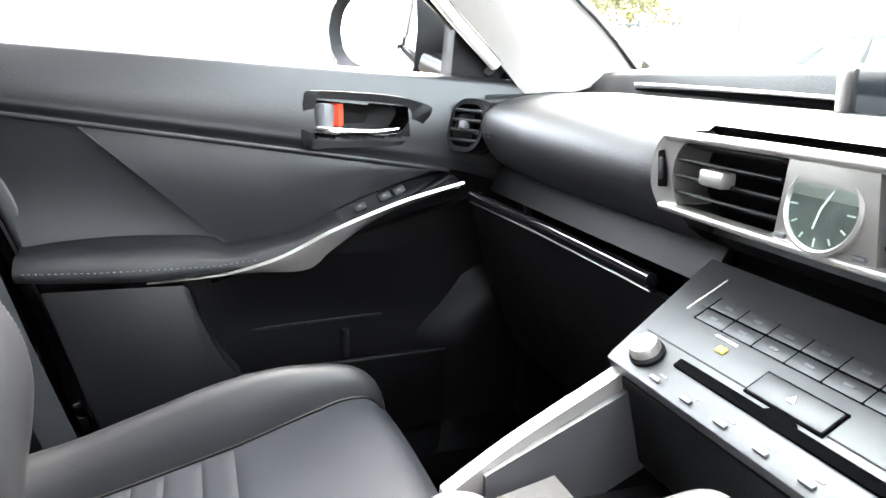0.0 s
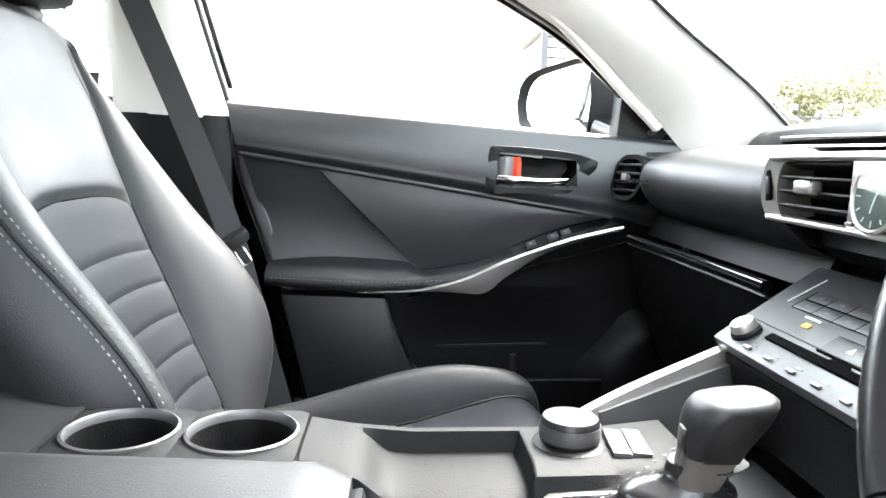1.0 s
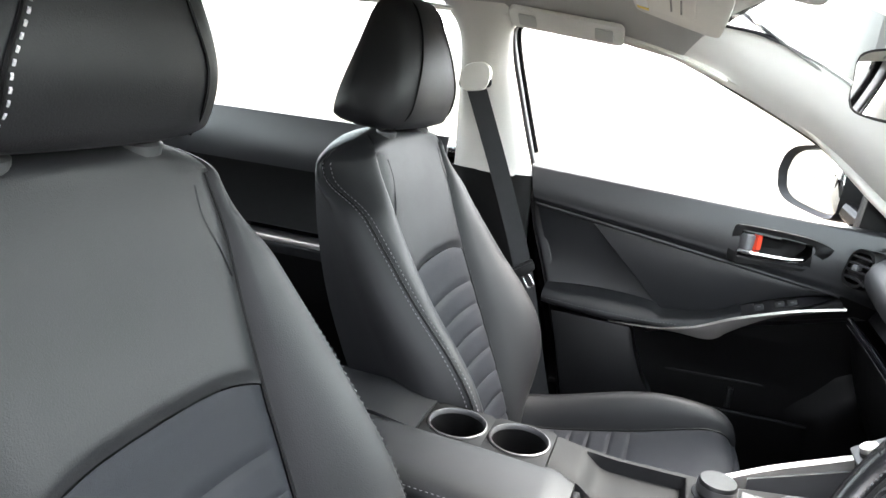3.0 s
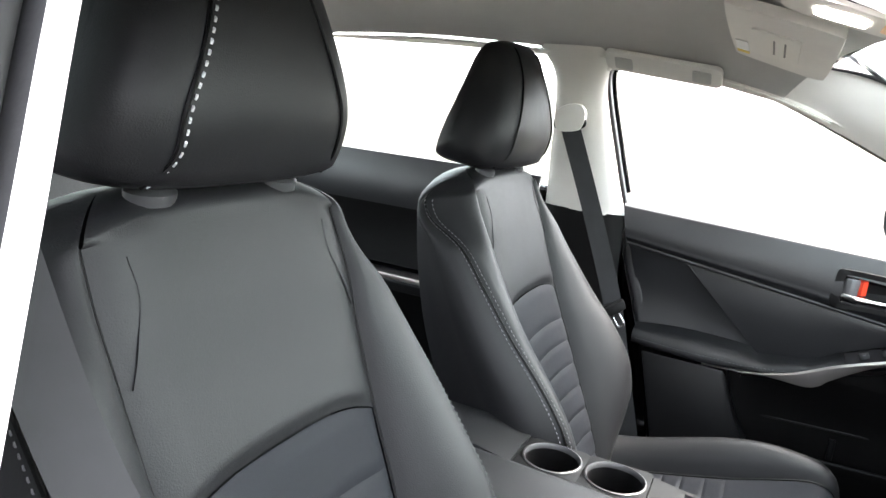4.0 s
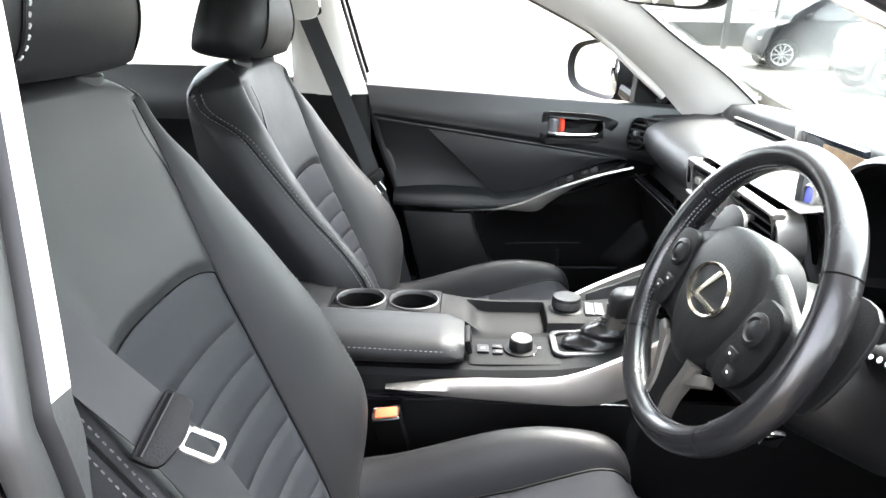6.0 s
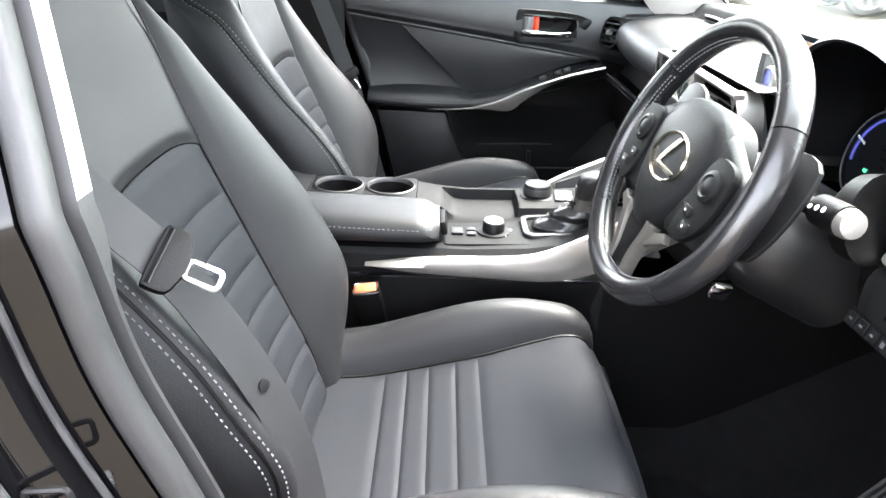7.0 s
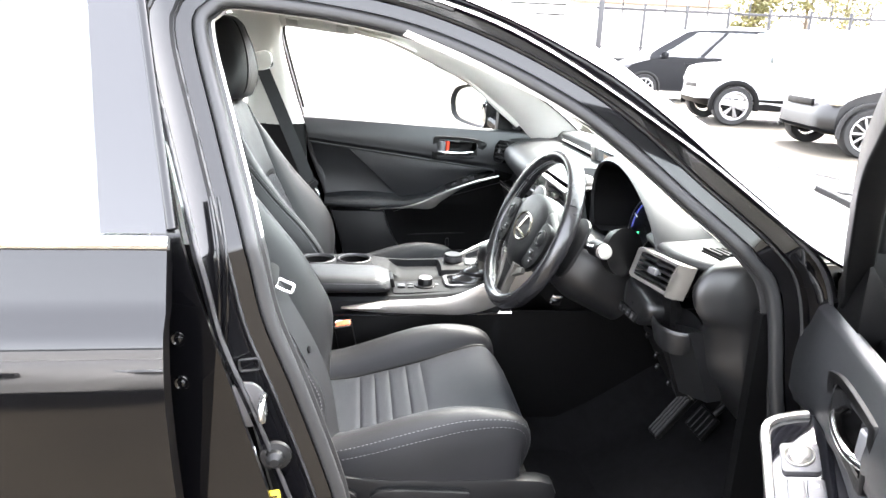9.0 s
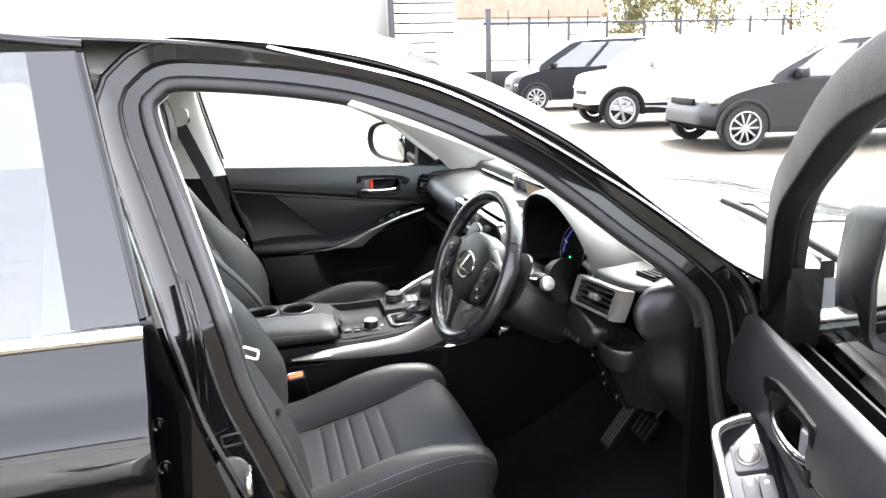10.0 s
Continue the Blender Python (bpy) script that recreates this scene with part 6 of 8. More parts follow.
plate("hazard_mark", [(-0.0028, -0.0034), (0.0034, 0.0), (-0.0028, 0.0034)], 0.0008, "white", hz, lambda a, b, c: tri @ Vector((a, b, -c)))
block("airbag_lamp", (0.006, 0.009, 0.002), basis(AP(0.073, 0.42, 0.0006), AD, (0, 1, 0)), "yellow", stack, "yellow lamp", 0.001)
block("lamp_writing", (0.002, 0.022, 0.001), basis(AP(0.078, 0.49, 0.0004), AD, (0, 1, 0)), "white", stack, bevel=0)
block("panel_line", (0.001, 0.28, 0.0006), basis(AP(0.0, 0.30, 0.0002), AD, (0, 1, 0)), "plastic", stack, bevel=0)
block("edge_line", (0.042, 0.001, 0.0008), basis(AP(0.133, 0.72, 0.0004), AD, (0, 1, 0)), "white", stack, bevel=0)
block("green_lamp", (0.002, 0.006, 0.001), basis(AP(0.025, 0.61, 0.001), AD, (0, 1, 0)), "green_glow", stack, bevel=0)
# the shade of the recess is in this sheet's black colour
surface("recess_back", lambda u, v: (0.735 - 0.035 * v, YC - 0.17 + 0.34 * u, 0.795 + 0.05 * v), 4, 4, "void", stack, "recess back, black for the shade behind the panel", thick=0.008, push=(1, 0, 0.2))
block("vent_symbol", (0.001, 0.020, 0.010), pose(0.722, 0.008, 0.815, 0, -35, 0), "white", stack, bevel=0)
settle(stack)

cons = thing("centre_console", (0.25, -0.005, 0.24), "black centre console with cup holders and silver side blades", "console")
# main body: outline across at stations along x: (y, z) from the passenger foot over the top to the driver foot
def cons_ring(x):
    zt = lerp([(-0.12, 0.680), (0.0, 0.678), (0.20, 0.676), (0.25, 0.668), (0.30, 0.664), (0.46, 0.666), (0.52, 0.668)], x)
    if 0.034 < x < 0.2145:
        zt = 0.604
    zd = lerp([(-0.12, 0.640), (0.24, 0.634), (0.30, 0.634), (0.40, 0.640), (0.46, 0.650), (0.52, 0.660)], x)
    if x < 0.245:
        zd = min(zd, 0.632)
    wp = lerp([(-0.12, 0.10), (0.2, 0.094), (0.46, 0.098), (0.52, 0.11)], x)
    wd = lerp([(-0.12, -0.112), (0.2, -0.114), (0.46, -0.118), (0.52, -0.122)], x)
    step = lerp([(-0.12, 0.0), (0.25, 0.004), (0.46, 0.012), (0.52, 0.016)], x)
    tray = smooth01((x - 0.250) / 0.035) * (1 - smooth01((x - 0.386) / 0.006))
    zf = zt - 0.018 * tray
    return [(x, wp + 0.012, 0.30), (x, wp + 0.010, 0.55), (x, wp + 0.004, zt - 0.010), (x, wp - 0.002, zt), (x, wp - 0.010, zt), (x, wp - 0.013, zf), (x, step + 0.016, zf - 0.001 * tray), (x, step + 0.004, zf - 0.006), (x, step, zd + 0.004), (x, step - 0.006, zd), (x, wd + 0.008, zd), (x, wd, zd - 0.008), (x, wd - 0.004, 0.55), (x, wd - 0.006, 0.30)]
CUPS = [(0.079, 0.040), (0.169, 0.040)]
loft("console_body", [cons_ring(x) for x in np.r_[np.linspace(-0.12, 0.0335, 8), np.linspace(0.0345, 0.214, 8), np.linspace(0.215, 0.382, 24), np.linspace(0.384, 0.394, 8), np.linspace(0.40, 0.46, 8), np.linspace(0.475, 0.52, 4)]], "console", cons, "charcoal console body", smooth=30, bevel=0.0)
# raised deck round the cup holders, with real openings
deck_n = 40
for k, (cx, cy) in enumerate(CUPS):
    outer = []
    for i in range(deck_n):
        a = 2 * math.pi * i / deck_n
        d = Vector((math.cos(a), math.sin(a)))
        sx, sy = 0.045, 0.051
        f = 1 / max(abs(d.x) / sx, abs(d.y) / sy)
        outer.append((cx + d.x * f, cy + d.y * f))
    circ = lambda r, z: [(cx + r * math.cos(2 * math.pi * i / deck_n), cy + r * math.sin(2 * math.pi * i / deck_n), z) for i in range(deck_n)]
    loft("cup_deck", [[(x, y, 0.600) for x, y in outer], [(x, y, 0.679) for x, y in outer], circ(0.0425, 0.681), circ(0.041, 0.680)], "console", cons, "charcoal deck round a cup holder", caps=False, smooth=30)
    loft("cup_ring", [circ(0.0425, 0.6805), circ(0.0425, 0.683), circ(0.0405, 0.684), circ(0.0390, 0.682), circ(0.0388, 0.676)], "panel", cons, "bright cup holder ring", caps=False, smooth=50)
    loft("cup_well", [circ(0.0392, 0.681), circ(0.0375, 0.640), circ(0.0350, 0.612), circ(0.002, 0.610)], "plastic", cons, "black cup well", caps=False, smooth=60)
settle(cons)

# armrest lid
lid = thing("armrest_lid", (0.08, -0.06, 0.64), "padded black leather console armrest lid, stitched", "armrest")
rings = []
for t in np.linspace(0, 1, 30):
    x = -0.13 + 0.385 * t
    zt = 0.688 - 0.010 * t - 0.010 * smooth01((t - 0.93) / 0.07)
    k = 1 - 0.10 * smooth01((t - 0.94) / 0.06)
    rings.append([(x, y, z) for y, z in spline([(0.004, 0.648), (0.002, zt - 0.010), (-0.006, zt), (-0.055, zt + 0.002), (-0.100 * k, zt - 0.004), (-0.116 * k, zt - 0.020), (-0.116 * k, 0.655), (-0.108 * k, 0.643), (-0.05, 0.640)], 36, closed=True)])
loft("lid_pad", rings, "leather", lid, "black leather pad", smooth=60)
stitches("lid_stitching", [(-0.10 + 0.345 * t, -0.1135 + 0.01 * smooth01((t - 0.93) / 0.07), 0.672 - 0.008 * t) for t in np.linspace(0, 1, 60)], (0, -1, 0.2), "thread", lid, w=0.0005, label="pale contrast stitching")
loft("lid_shoulder", [[(x, y, z) for y, z in ((-0.005, 0.660), (0.0, 0.690 - 0.01 * smooth01((x + 0.06) / 0.1)), (0.05, 0.698 - 0.014 * smooth01((x + 0.05) / 0.08)), (0.095, 0.694 - 0.014 * smooth01((x + 0.05) / 0.08)), (0.100, 0.670))] for x in np.linspace(-0.13, 0.030, 14)], "leather", lid, "black leather lid shoulder", smooth=50)
block("lid_latch", (0.010, 0.060, 0.024), pose(0.262, -0.05, 0.656, 0, -12, 0), "plastic", lid, "black lid latch", 0.004)
settle(lid)

# controls on the console
tc_ = thing("touch_controller", (0.43, 0.062, 0.685), "round silver-edged console controller with side keys", "controller")
lathe("controller_base", [(0.030, 0), (0.030, 0.004), (0.026, 0.006)], pose(0.428, 0.062, 0.662), "plastic", tc_, 36, "black base ring")
lathe("controller_knob", [(0.0235, 0.004), (0.0245, 0.010), (0.0245, 0.022), (0.0225, 0.026), (0, 0.027)], pose(0.428, 0.062, 0.662), "hard", tc_, 40, "charcoal knob")
lathe("knob_band", [(0.0249, 0.009), (0.0252, 0.011), (0.0252, 0.019), (0.0249, 0.021)], pose(0.428, 0.062, 0.662), "panel", tc_, 40, "ribbed silver band")
for k in range(2):
    kk = block("side_key", (0.0155, 0.050, 0.005), pose(0.466 + 0.016 * k, 0.056, 0.668, 0, 2, -6), "panel", tc_, "slim grey key", 0.0015)
    for j in range(2):
        block("key_mark", (0.003, 0.003, 0.0066), pose(0.468 + 0.016 * k, 0.048 + 0.02 * j, 0.668), "white", kk, bevel=0)
settle(tc_)
dm = thing("drive_mode_panel", (0.33, -0.05, 0.634), "dark drive mode panel with a satin metal rotary knob", "control panel")
plate("mode_plate", [(a, b) for a, b in rrect(0.150, 0.085, 0.008)], 0.004, "console", dm, lambda a, b, c: (0.338 + a, -0.052 + b, 0.6345 + 0.03 * a + c), "dark metallic plate", bevel=0.001)
lathe("mode_dial", [(0.028, 0), (0.027, 0.003), (0.022, 0.004)], pose(0.345, -0.045, 0.638), "plastic", dm, 36, "black dial ring")
lathe("mode_knob", [(0.0185, 0.002), (0.0185, 0.014), (0.017, 0.020), (0.010, 0.022), (0, 0.022)], pose(0.345, -0.045, 0.638), "hard", dm, 36, "charcoal rotary knob")
lathe("knob_cap", [(0.0160, 0.0195), (0.0150, 0.0222), (0.0, 0.0226)], pose(0.345, -0.045, 0.638), "silver", dm, 36, "satin metal knob cap")
for (x, y, w, h) in ((0.285, -0.048, 0.018, 0.024), (0.308, -0.040, 0.015, 0.012), (0.308, -0.058, 0.015, 0.012)):
    kk = block("mode_key", (w, h, 0.004), pose(x, y, 0.6395), "hard", dm, "small grey key", 0.001)
    block("key_mark", (w * 0.4, h * 0.2, 0.0046), pose(x, y, 0.6395), "button", kk, bevel=0)
for k in range(3):
    block("dial_writing", (0.005, 0.003, 0.001), pose(0.362 + 0.006 * k, -0.064 + 0.012 * k, 0.6405), "white", dm, bevel=0)
settle(dm)
# gear lever
gl = thing("gear_lever", (0.46, -0.03, 0.64), "gear lever with satin silver grip and pleated leather gaiter", "gear lever")
sweep("gate_frame", [(0.458 + a, -0.030 + b, 0.648 + 0.06 * a) for a, b in rrect(0.120, 0.080, 0.014, 5)], rrect(0.010, 0.006, 0.002, 2), "panel", gl, closed=True, up=(0, 0, 1), label="metallic grey gate frame")
gt = []
for t in np.linspace(0, 1, 12):
    r = (1 - t) * 0.046 + t * 0.020 + 0.005 * math.sin(t * 14)
    gt.append([(0.460 + 0.036 * t + r * 1.10 * math.cos(a), -0.030 - 0.012 * t + r * 0.72 * math.sin(a) * (1 + 0.08 * math.sin(3 * a)), 0.646 + 0.052 * t) for a in np.linspace(0, 2 * math.pi, 28, endpoint=False)])
loft("gaiter", gt, "wheel_leather", gl, "pleated black leather gaiter", smooth=60)
stitches("gaiter_stitching", [(0.460 - 0.045 + 0.07 * t, -0.030 + 0.008 * t, 0.654 + 0.047 * t) for t in np.linspace(0, 1, 20)], (-0.6, 0, 0.8), "thread", gl, label="pale stitching")
KNOB = [(0.681, 0.0150, 0.0140), (0.694, 0.0160, 0.0150), (0.706, 0.0185, 0.0165), (0.718, 0.0230, 0.0190), (0.728, 0.0258, 0.0210), (0.736, 0.0270, 0.0220), (0.742, 0.0268, 0.0218), (0.7465, 0.0250, 0.0200), (0.749, 0.0200, 0.0155), (0.750, 0.0080, 0.0060)]
kn = []
for z, rx, ry in KNOB:
    t = (z - 0.681) / 0.069
    ring = []
    for a in np.linspace(0, 2 * math.pi, 32, endpoint=False):
        c, q = math.cos(a), math.sin(a)
        f = (abs(c) ** 3.2 + abs(q) ** 3.2) ** (-1 / 3.2)
        ring.append((0.486 + 0.020 * t + rx * c * f, -0.043 - 0.010 * t + ry * q * f, z + 0.10 * c * f * rx * (t > 0.5)))
    kn.append(ring)
loft("lever_neck", kn[:3], "beige_metal", gl, "satin metal lever neck", smooth=70)
loft("grip", kn[2:], "grip_leather", gl, "black leather grip", smooth=70)
face = [(x, y - 0.0012, z) for ring in kn[2:7] for x, y, z in [ring[24]]]
loft("grip_panel", [[(p[0] + w, p[1] + 0.0002 - 0.0010 * (abs(w) < 0.012), p[2]) for w in (-0.013 * k, -0.010 * k, 0.010 * k, 0.013 * k)] for p, k in zip(face, (0.9, 1.0, 1.0, 1.0, 0.7))], "satin_black", gl, "black panel down the grip", closed=False, caps=False, smooth=60)
sweep("grip_strip", [(r[16][0] - 0.0004, r[16][1], r[16][2]) for r in kn[1:5]], rrect(0.008, 0.003, 0.0012, 2), "beige_metal", gl, up=(1, 0, 0), label="satin metal strip down the grip", smooth=60)
block("release_button", (0.008, 0.012, 0.014), pose(0.476, -0.049, 0.715), "hard", gl, "small black release button", 0.003)
settle(gl)
# silver blades each side, sweeping up to the stack
bl = thing("console_blade", (0.45, 0.0, 0.60), "satin silver console side blades and dark under-trim", "trim")
up = spline([(0.44, 0.118, 0.660), (0.50, 0.128, 0.688), (0.585, 0.139, 0.722), (0.66, 0.15, 0.752)], 24)
lo = spline([(0.44, 0.116, 0.648), (0.50, 0.124, 0.655), (0.585, 0.134, 0.665), (0.66, 0.145, 0.68)], 24)
loft("passenger_blade", [[tuple(a), (a[0], a[1] + 0.012, a[2] + 0.001), (a[0], a[1] + 0.014, a[2] - 0.006), (b[0], b[1] + 0.006, b[2]), tuple(b)] for a, b in zip(up, lo)], "silver", bl, "satin silver blade on the passenger side", smooth=40)
surface("bin_wall", lambda u, v: (0.47 + 0.14 * u, 0.118 + 0.016 * u - 0.01 * v, 0.670 + 0.048 * u - 0.07 * v), 10, 6, "panel", bl, "satin grey bin wall", thick=0.006, push=(0, 1, 0))
surface("bin_floor", lambda u, v: (0.50 + 0.11 * u, -0.10 + 0.22 * v, 0.640 - 0.008 * u), 4, 4, "panel", bl, "grey bin floor", thick=0.006, push=(0, 0, -1))
up = spline([(0.140, -0.121, 0.613), (0.24, -0.124, 0.628), (0.36, -0.127, 0.634), (0.42, -0.129, 0.646), (0.50, -0.132, 0.686), (0.58, -0.136, 0.735), (0.66, -0.14, 0.775)], 40)
lo = spline([(0.140, -0.121, 0.6125), (0.20, -0.126, 0.604), (0.36, -0.130, 0.597), (0.44, -0.132, 0.598), (0.50, -0.134, 0.615), (0.58, -0.138, 0.655), (0.66, -0.142, 0.70)], 40)
loft("driver_blade", [[tuple(a), (a[0], a[1] - 0.010, a[2] - 0.0), ((a[0] + b[0]) / 2, (a[1] + b[1]) / 2 - 0.014, (a[2] + b[2]) / 2), (b[0], b[1] - 0.006, b[2]), tuple(b)] for a, b in zip(up, lo)], "silver", bl, "satin silver blade on the driver side", smooth=50)
surface("driver_under_trim", lambda u, v: (0.10 + 0.45 * u, -0.122 - 0.01 * math.sin(v * 3.1), 0.600 - 0.012 * v), 8, 4, "piano", bl, "gloss black under-trim", thick=0.006, push=(0, 1, 0))
surface("tunnel_side", lambda u, v: (-0.10 + 1.16 * u, -0.124 - 0.006 * v, 0.598 - 0.33 * v), 8, 6, "plastic", bl, "black tunnel side", thick=0.01, push=(0, 1, 0))
surface("tunnel_side", lambda u, v: (-0.10 + 1.16 * u, 0.114 + 0.010 * v, 0.640 - 0.37 * v), 8, 6, "plastic", bl, "black tunnel side", thick=0.01, push=(0, -1, 0))
settle(bl)
# belt buckle by the driver
bk = thing("belt_buckle", (0.150, -0.140, 0.50), "black seat belt buckle with orange-red release button", "seat belt buckle")
m = basis((0.150, -0.143, 0.545), (1, 0, 0.15), (0, 1, 0.35))
block("buckle_body", (0.042, 0.026, 0.085), m, "plastic", bk, "black buckle body", 0.006)
block("release_button", (0.032, 0.018, 0.006), m @ Matrix.Translation((0, 0.0, 0.043)), "orange", bk, "orange-red release button", 0.003)
sweep("buckle_rim", [m @ Vector((a, b, 0.0425)) for a, b in rrect(0.038, 0.022, 0.004, 3)], circle(0.0022, 6), "chrome", bk, closed=True, label="bright rim")
settle(bk)

# ---- steering wheel ----
whl = thing("steering_wheel", (0.555, -0.3645, 0.866), "black leather steering wheel with silver lower spoke", "steering wheel")
WM = basis((0.5195, -0.3645, 0.8712), (0.068, -0.997, -0.040), (0.396, 0.02, 0.918))
W = lambda a, b, c=0.0: WM @ Vector((a, b, c))
RR, RA, RB = 0.1546, 0.0150, 0.0175
th = np.linspace(0, 2 * math.pi, 120, endpoint=False)
ringv = []
for a in th:
    low = smooth01((abs(((a / math.pi * 180) + 180) % 360 - 180) - 95) / 30) 
    rings_ = []
    for q in np.linspace(0, 2 * math.pi, 14, endpoint=False):
        r = RR + RA * math.cos(q)
        rings_.append(W(r * math.sin(a), r * math.cos(a), RB * math.sin(q)))
    ringv.append(rings_)
def arc_rim(a0, a1, name, mat, label, grow=1.0):
    out = []
    for a in np.linspace(radians(a0), radians(a1), max(8, int(abs(a1 - a0) / 3))):
        out.append([W((RR + RA * grow * math.cos(q)) * math.sin(a), (RR + RA * grow * math.cos(q)) * math.cos(a), RB * grow * math.sin(q)) for q in np.linspace(0, 2 * math.pi, 16, endpoint=False)])
    return loft(name, out, mat, whl, label, smooth=70)
for a0, a1 in ((-58, 58), (58.6, 134), (134.6, 225.4), (226, 301.4)):
    arc_rim(a0, a1, "rim_section", "wheel_leather", "worn glossy black leather rim section")
for a0, a1 in ((-57, -12), (12, 57), (60, 132), (228, 300), (150, 210)):
    line = [W((RR - RA * 0.96) * math.sin(radians(a)), (RR - RA * 0.96) * math.cos(radians(a)), 0.004) for a in np.linspace(a0, a1, 60)]
    ctr = W(0, 0, 0.02)
    line2 = [W((RR - RA * 0.90) * math.sin(radians(a)), (RR - RA * 0.90) * math.cos(radians(a)), 0.0085) for a in np.linspace(a0, a1, 60)]
    stitches("rim_stitching", line2, [tuple((ctr - p).normalized()) for p in line2], "thread", whl, length=0.0030, gap=0.0022, w=0.0006)
    stitches("rim_stitching", line, [tuple((ctr - p).normalized()) for p in line], "thread", whl, length=0.0030, gap=0.0022, w=0.0006, label="pale rim stitching")
# hub cover
hub = spline([(0, 0.070), (0.050, 0.062), (0.078, 0.030), (0.074, -0.010), (0.052, -0.056), (0.020, -0.082), (0, -0.085), (-0.020, -0.082), (-0.052, -0.056), (-0.074, -0.010), (-0.078, 0.030), (-0.050, 0.062)], 60, closed=True)
hk = lambda s, c: [W(a * s, b * s, c) for a, b in hub]
hb = loft("hub_cover", [hk(0.98, -0.030), hk(1.0, -0.004), hk(0.985, 0.005), hk(0.93, 0.010), hk(0.75, 0.0145), hk(0.4, 0.0175), hk(0.08, 0.0180)], "hard", whl, "domed black hub cover", smooth=60)
lathe("emblem_ring", [(0.0285, -0.004), (0.0290, 0.001), (0.0275, 0.003), (0.0250, 0.001), (0.0250, -0.004)], WM @ Matrix.Translation((0, -0.001, 0.0175)) @ Matrix.Diagonal((1.45, 1.0, 1, 1)), "gold", hb, 40, "pale gold oval ring")
plate("emblem_bar", [(0.004, 0.0235), (0.013, 0.0240), (-0.010, -0.0095), (0.034, -0.0095), (0.028, -0.0160), (-0.024, -0.0160)], 0.004, "gold", hb, lambda a, b, c: W(a, -0.001 + b, 0.0165 + c), "pale gold bent bar", bevel=0.0008)
# spokes
for s in (-1, 1):
    sp = []
    for t in np.linspace(0, 1, 14):
        a = 0.050 + 0.099 * t
        top, low = 0.056 - 0.030 * smooth01(t * 1.1), -0.066 + 0.012 * t
        c = 0.004 - 0.007 * t + 0.003 * math.sin(t * math.pi)
        mid, h = (top + low) / 2, (top - low) / 2
        sp.append([W(s * a, mid + b * h, c + d) for b, d in ((1, -0.010), (0.97, -0.001), (0.85, 0.004), (0.4, 0.0062), (-0.4, 0.0062), (-0.85, 0.004), (-0.97, -0.001), (-1, -0.010), (-0.8, -0.014), (0.8, -0.014))])
    loft("side_spoke", sp, "hard", whl, "satin black side spoke", smooth=60)
    m = WM @ Matrix.Translation((s * 0.097, -0.006, 0.008))
    pod = plate("switch_pod", [(a, b) for a, b in spline([(0.0, 0.040), (0.026, 0.030), (0.028, -0.020), (0.006, -0.050), (-0.022, -0.050), (-0.026, 0.0), (-0.018, 0.034)], 30, closed=True)], 0.010, "plastic", whl, lambda a, b, c: m @ Vector((s * a, b, -0.004 + c)), "black switch pod", bevel=0.002)
    lathe("round_switch", [(0.017, 0.004), (0.017, 0.009), (0.012, 0.011), (0.010, 0.009), (0.006, 0.011), (0, 0.011)], m @ Matrix.Translation((0, 0.010, 0)), "hard", pod, 28, "round four-way switch")
    for k, (a, b) in enumerate(((-0.010, -0.022), (0.002, -0.036))):
        kk = block("switch_key", (0.016, 0.011, 0.006), m @ Matrix.Translation((s * a, b, 0.006)), "hard", pod, "small black switch", 0.002)
        block("key_mark", (0.0028, 0.002, 0.0066), m @ Matrix.Translation((s * a, b, 0.006)), "white", pod, bevel=0)
    # one side of the forked lower spoke, and the bar from it to the side spoke
    leg = []
    for t in np.linspace(0, 1, 12):
        p = Vector((s * (0.036 - 0.014 * smooth01(t * 1.4)), -0.070 - 0.078 * t))
        w = 0.0085 - 0.002 * t
        leg.append([W(p.x + a * w, p.y, 0.010 - 0.012 * t + b) for a, b in ((-1, -0.002), (-0.75, 0.004), (0.75, 0.004), (1, -0.002), (0.8, -0.010), (-0.8, -0.010))])
    loft("lower_spoke", leg, "beige_metal", whl, "satin metal lower spoke", smooth=40)
    plate("spoke_bridge", [(s * a, b) for a, b in ((0.026, -0.082), (0.064, -0.066), (0.070, -0.076), (0.046, -0.090), (0.028, -0.102))], 0.010, "beige_metal", whl, lambda a, b, c: W(a, b, -0.003 + c), "satin metal spoke bridge", bevel=0.002)
    # shift paddle
    plate("shift_paddle", [(s * a, b) for a, b in spline([(0.095, 0.060), (0.150, 0.070), (0.158, 0.010), (0.140, -0.040), (0.100, -0.030)], 24, closed=True)], 0.006, "hard", whl, lambda a, b, c: W(a, b, -0.040 + c), "charcoal shift paddle", bevel=0.002)
plate("spoke_inlay", [(-0.026, -0.078), (0.026, -0.078), (0.017, -0.146), (-0.017, -0.146)], 0.006, "plastic", whl, lambda a, b, c: W(a, b, 0.001 + c - 0.10 * (-0.078 - b)), "black spoke inlay", bevel=0.001)
settle(whl)
col = thing("steering_column", (0.62, -0.371, 0.80), "black steering column shroud with two stalks", "steering column")
rings = []
for t in np.linspace(0, 1, 12):
    c = W(0.012 * t, -0.018 - 0.012 * t, -0.032 - 0.19 * t)
    k = 0.78 + 0.40 * smooth01(t / 0.5)
    rings.append([c + WM.to_3x3() @ Vector((a * k, b * k, 0)) for a, b in rrect(0.150, 0.120, 0.050, 8)])
loft("shroud", rings, "satin_black", col, "black column shroud", smooth=60)
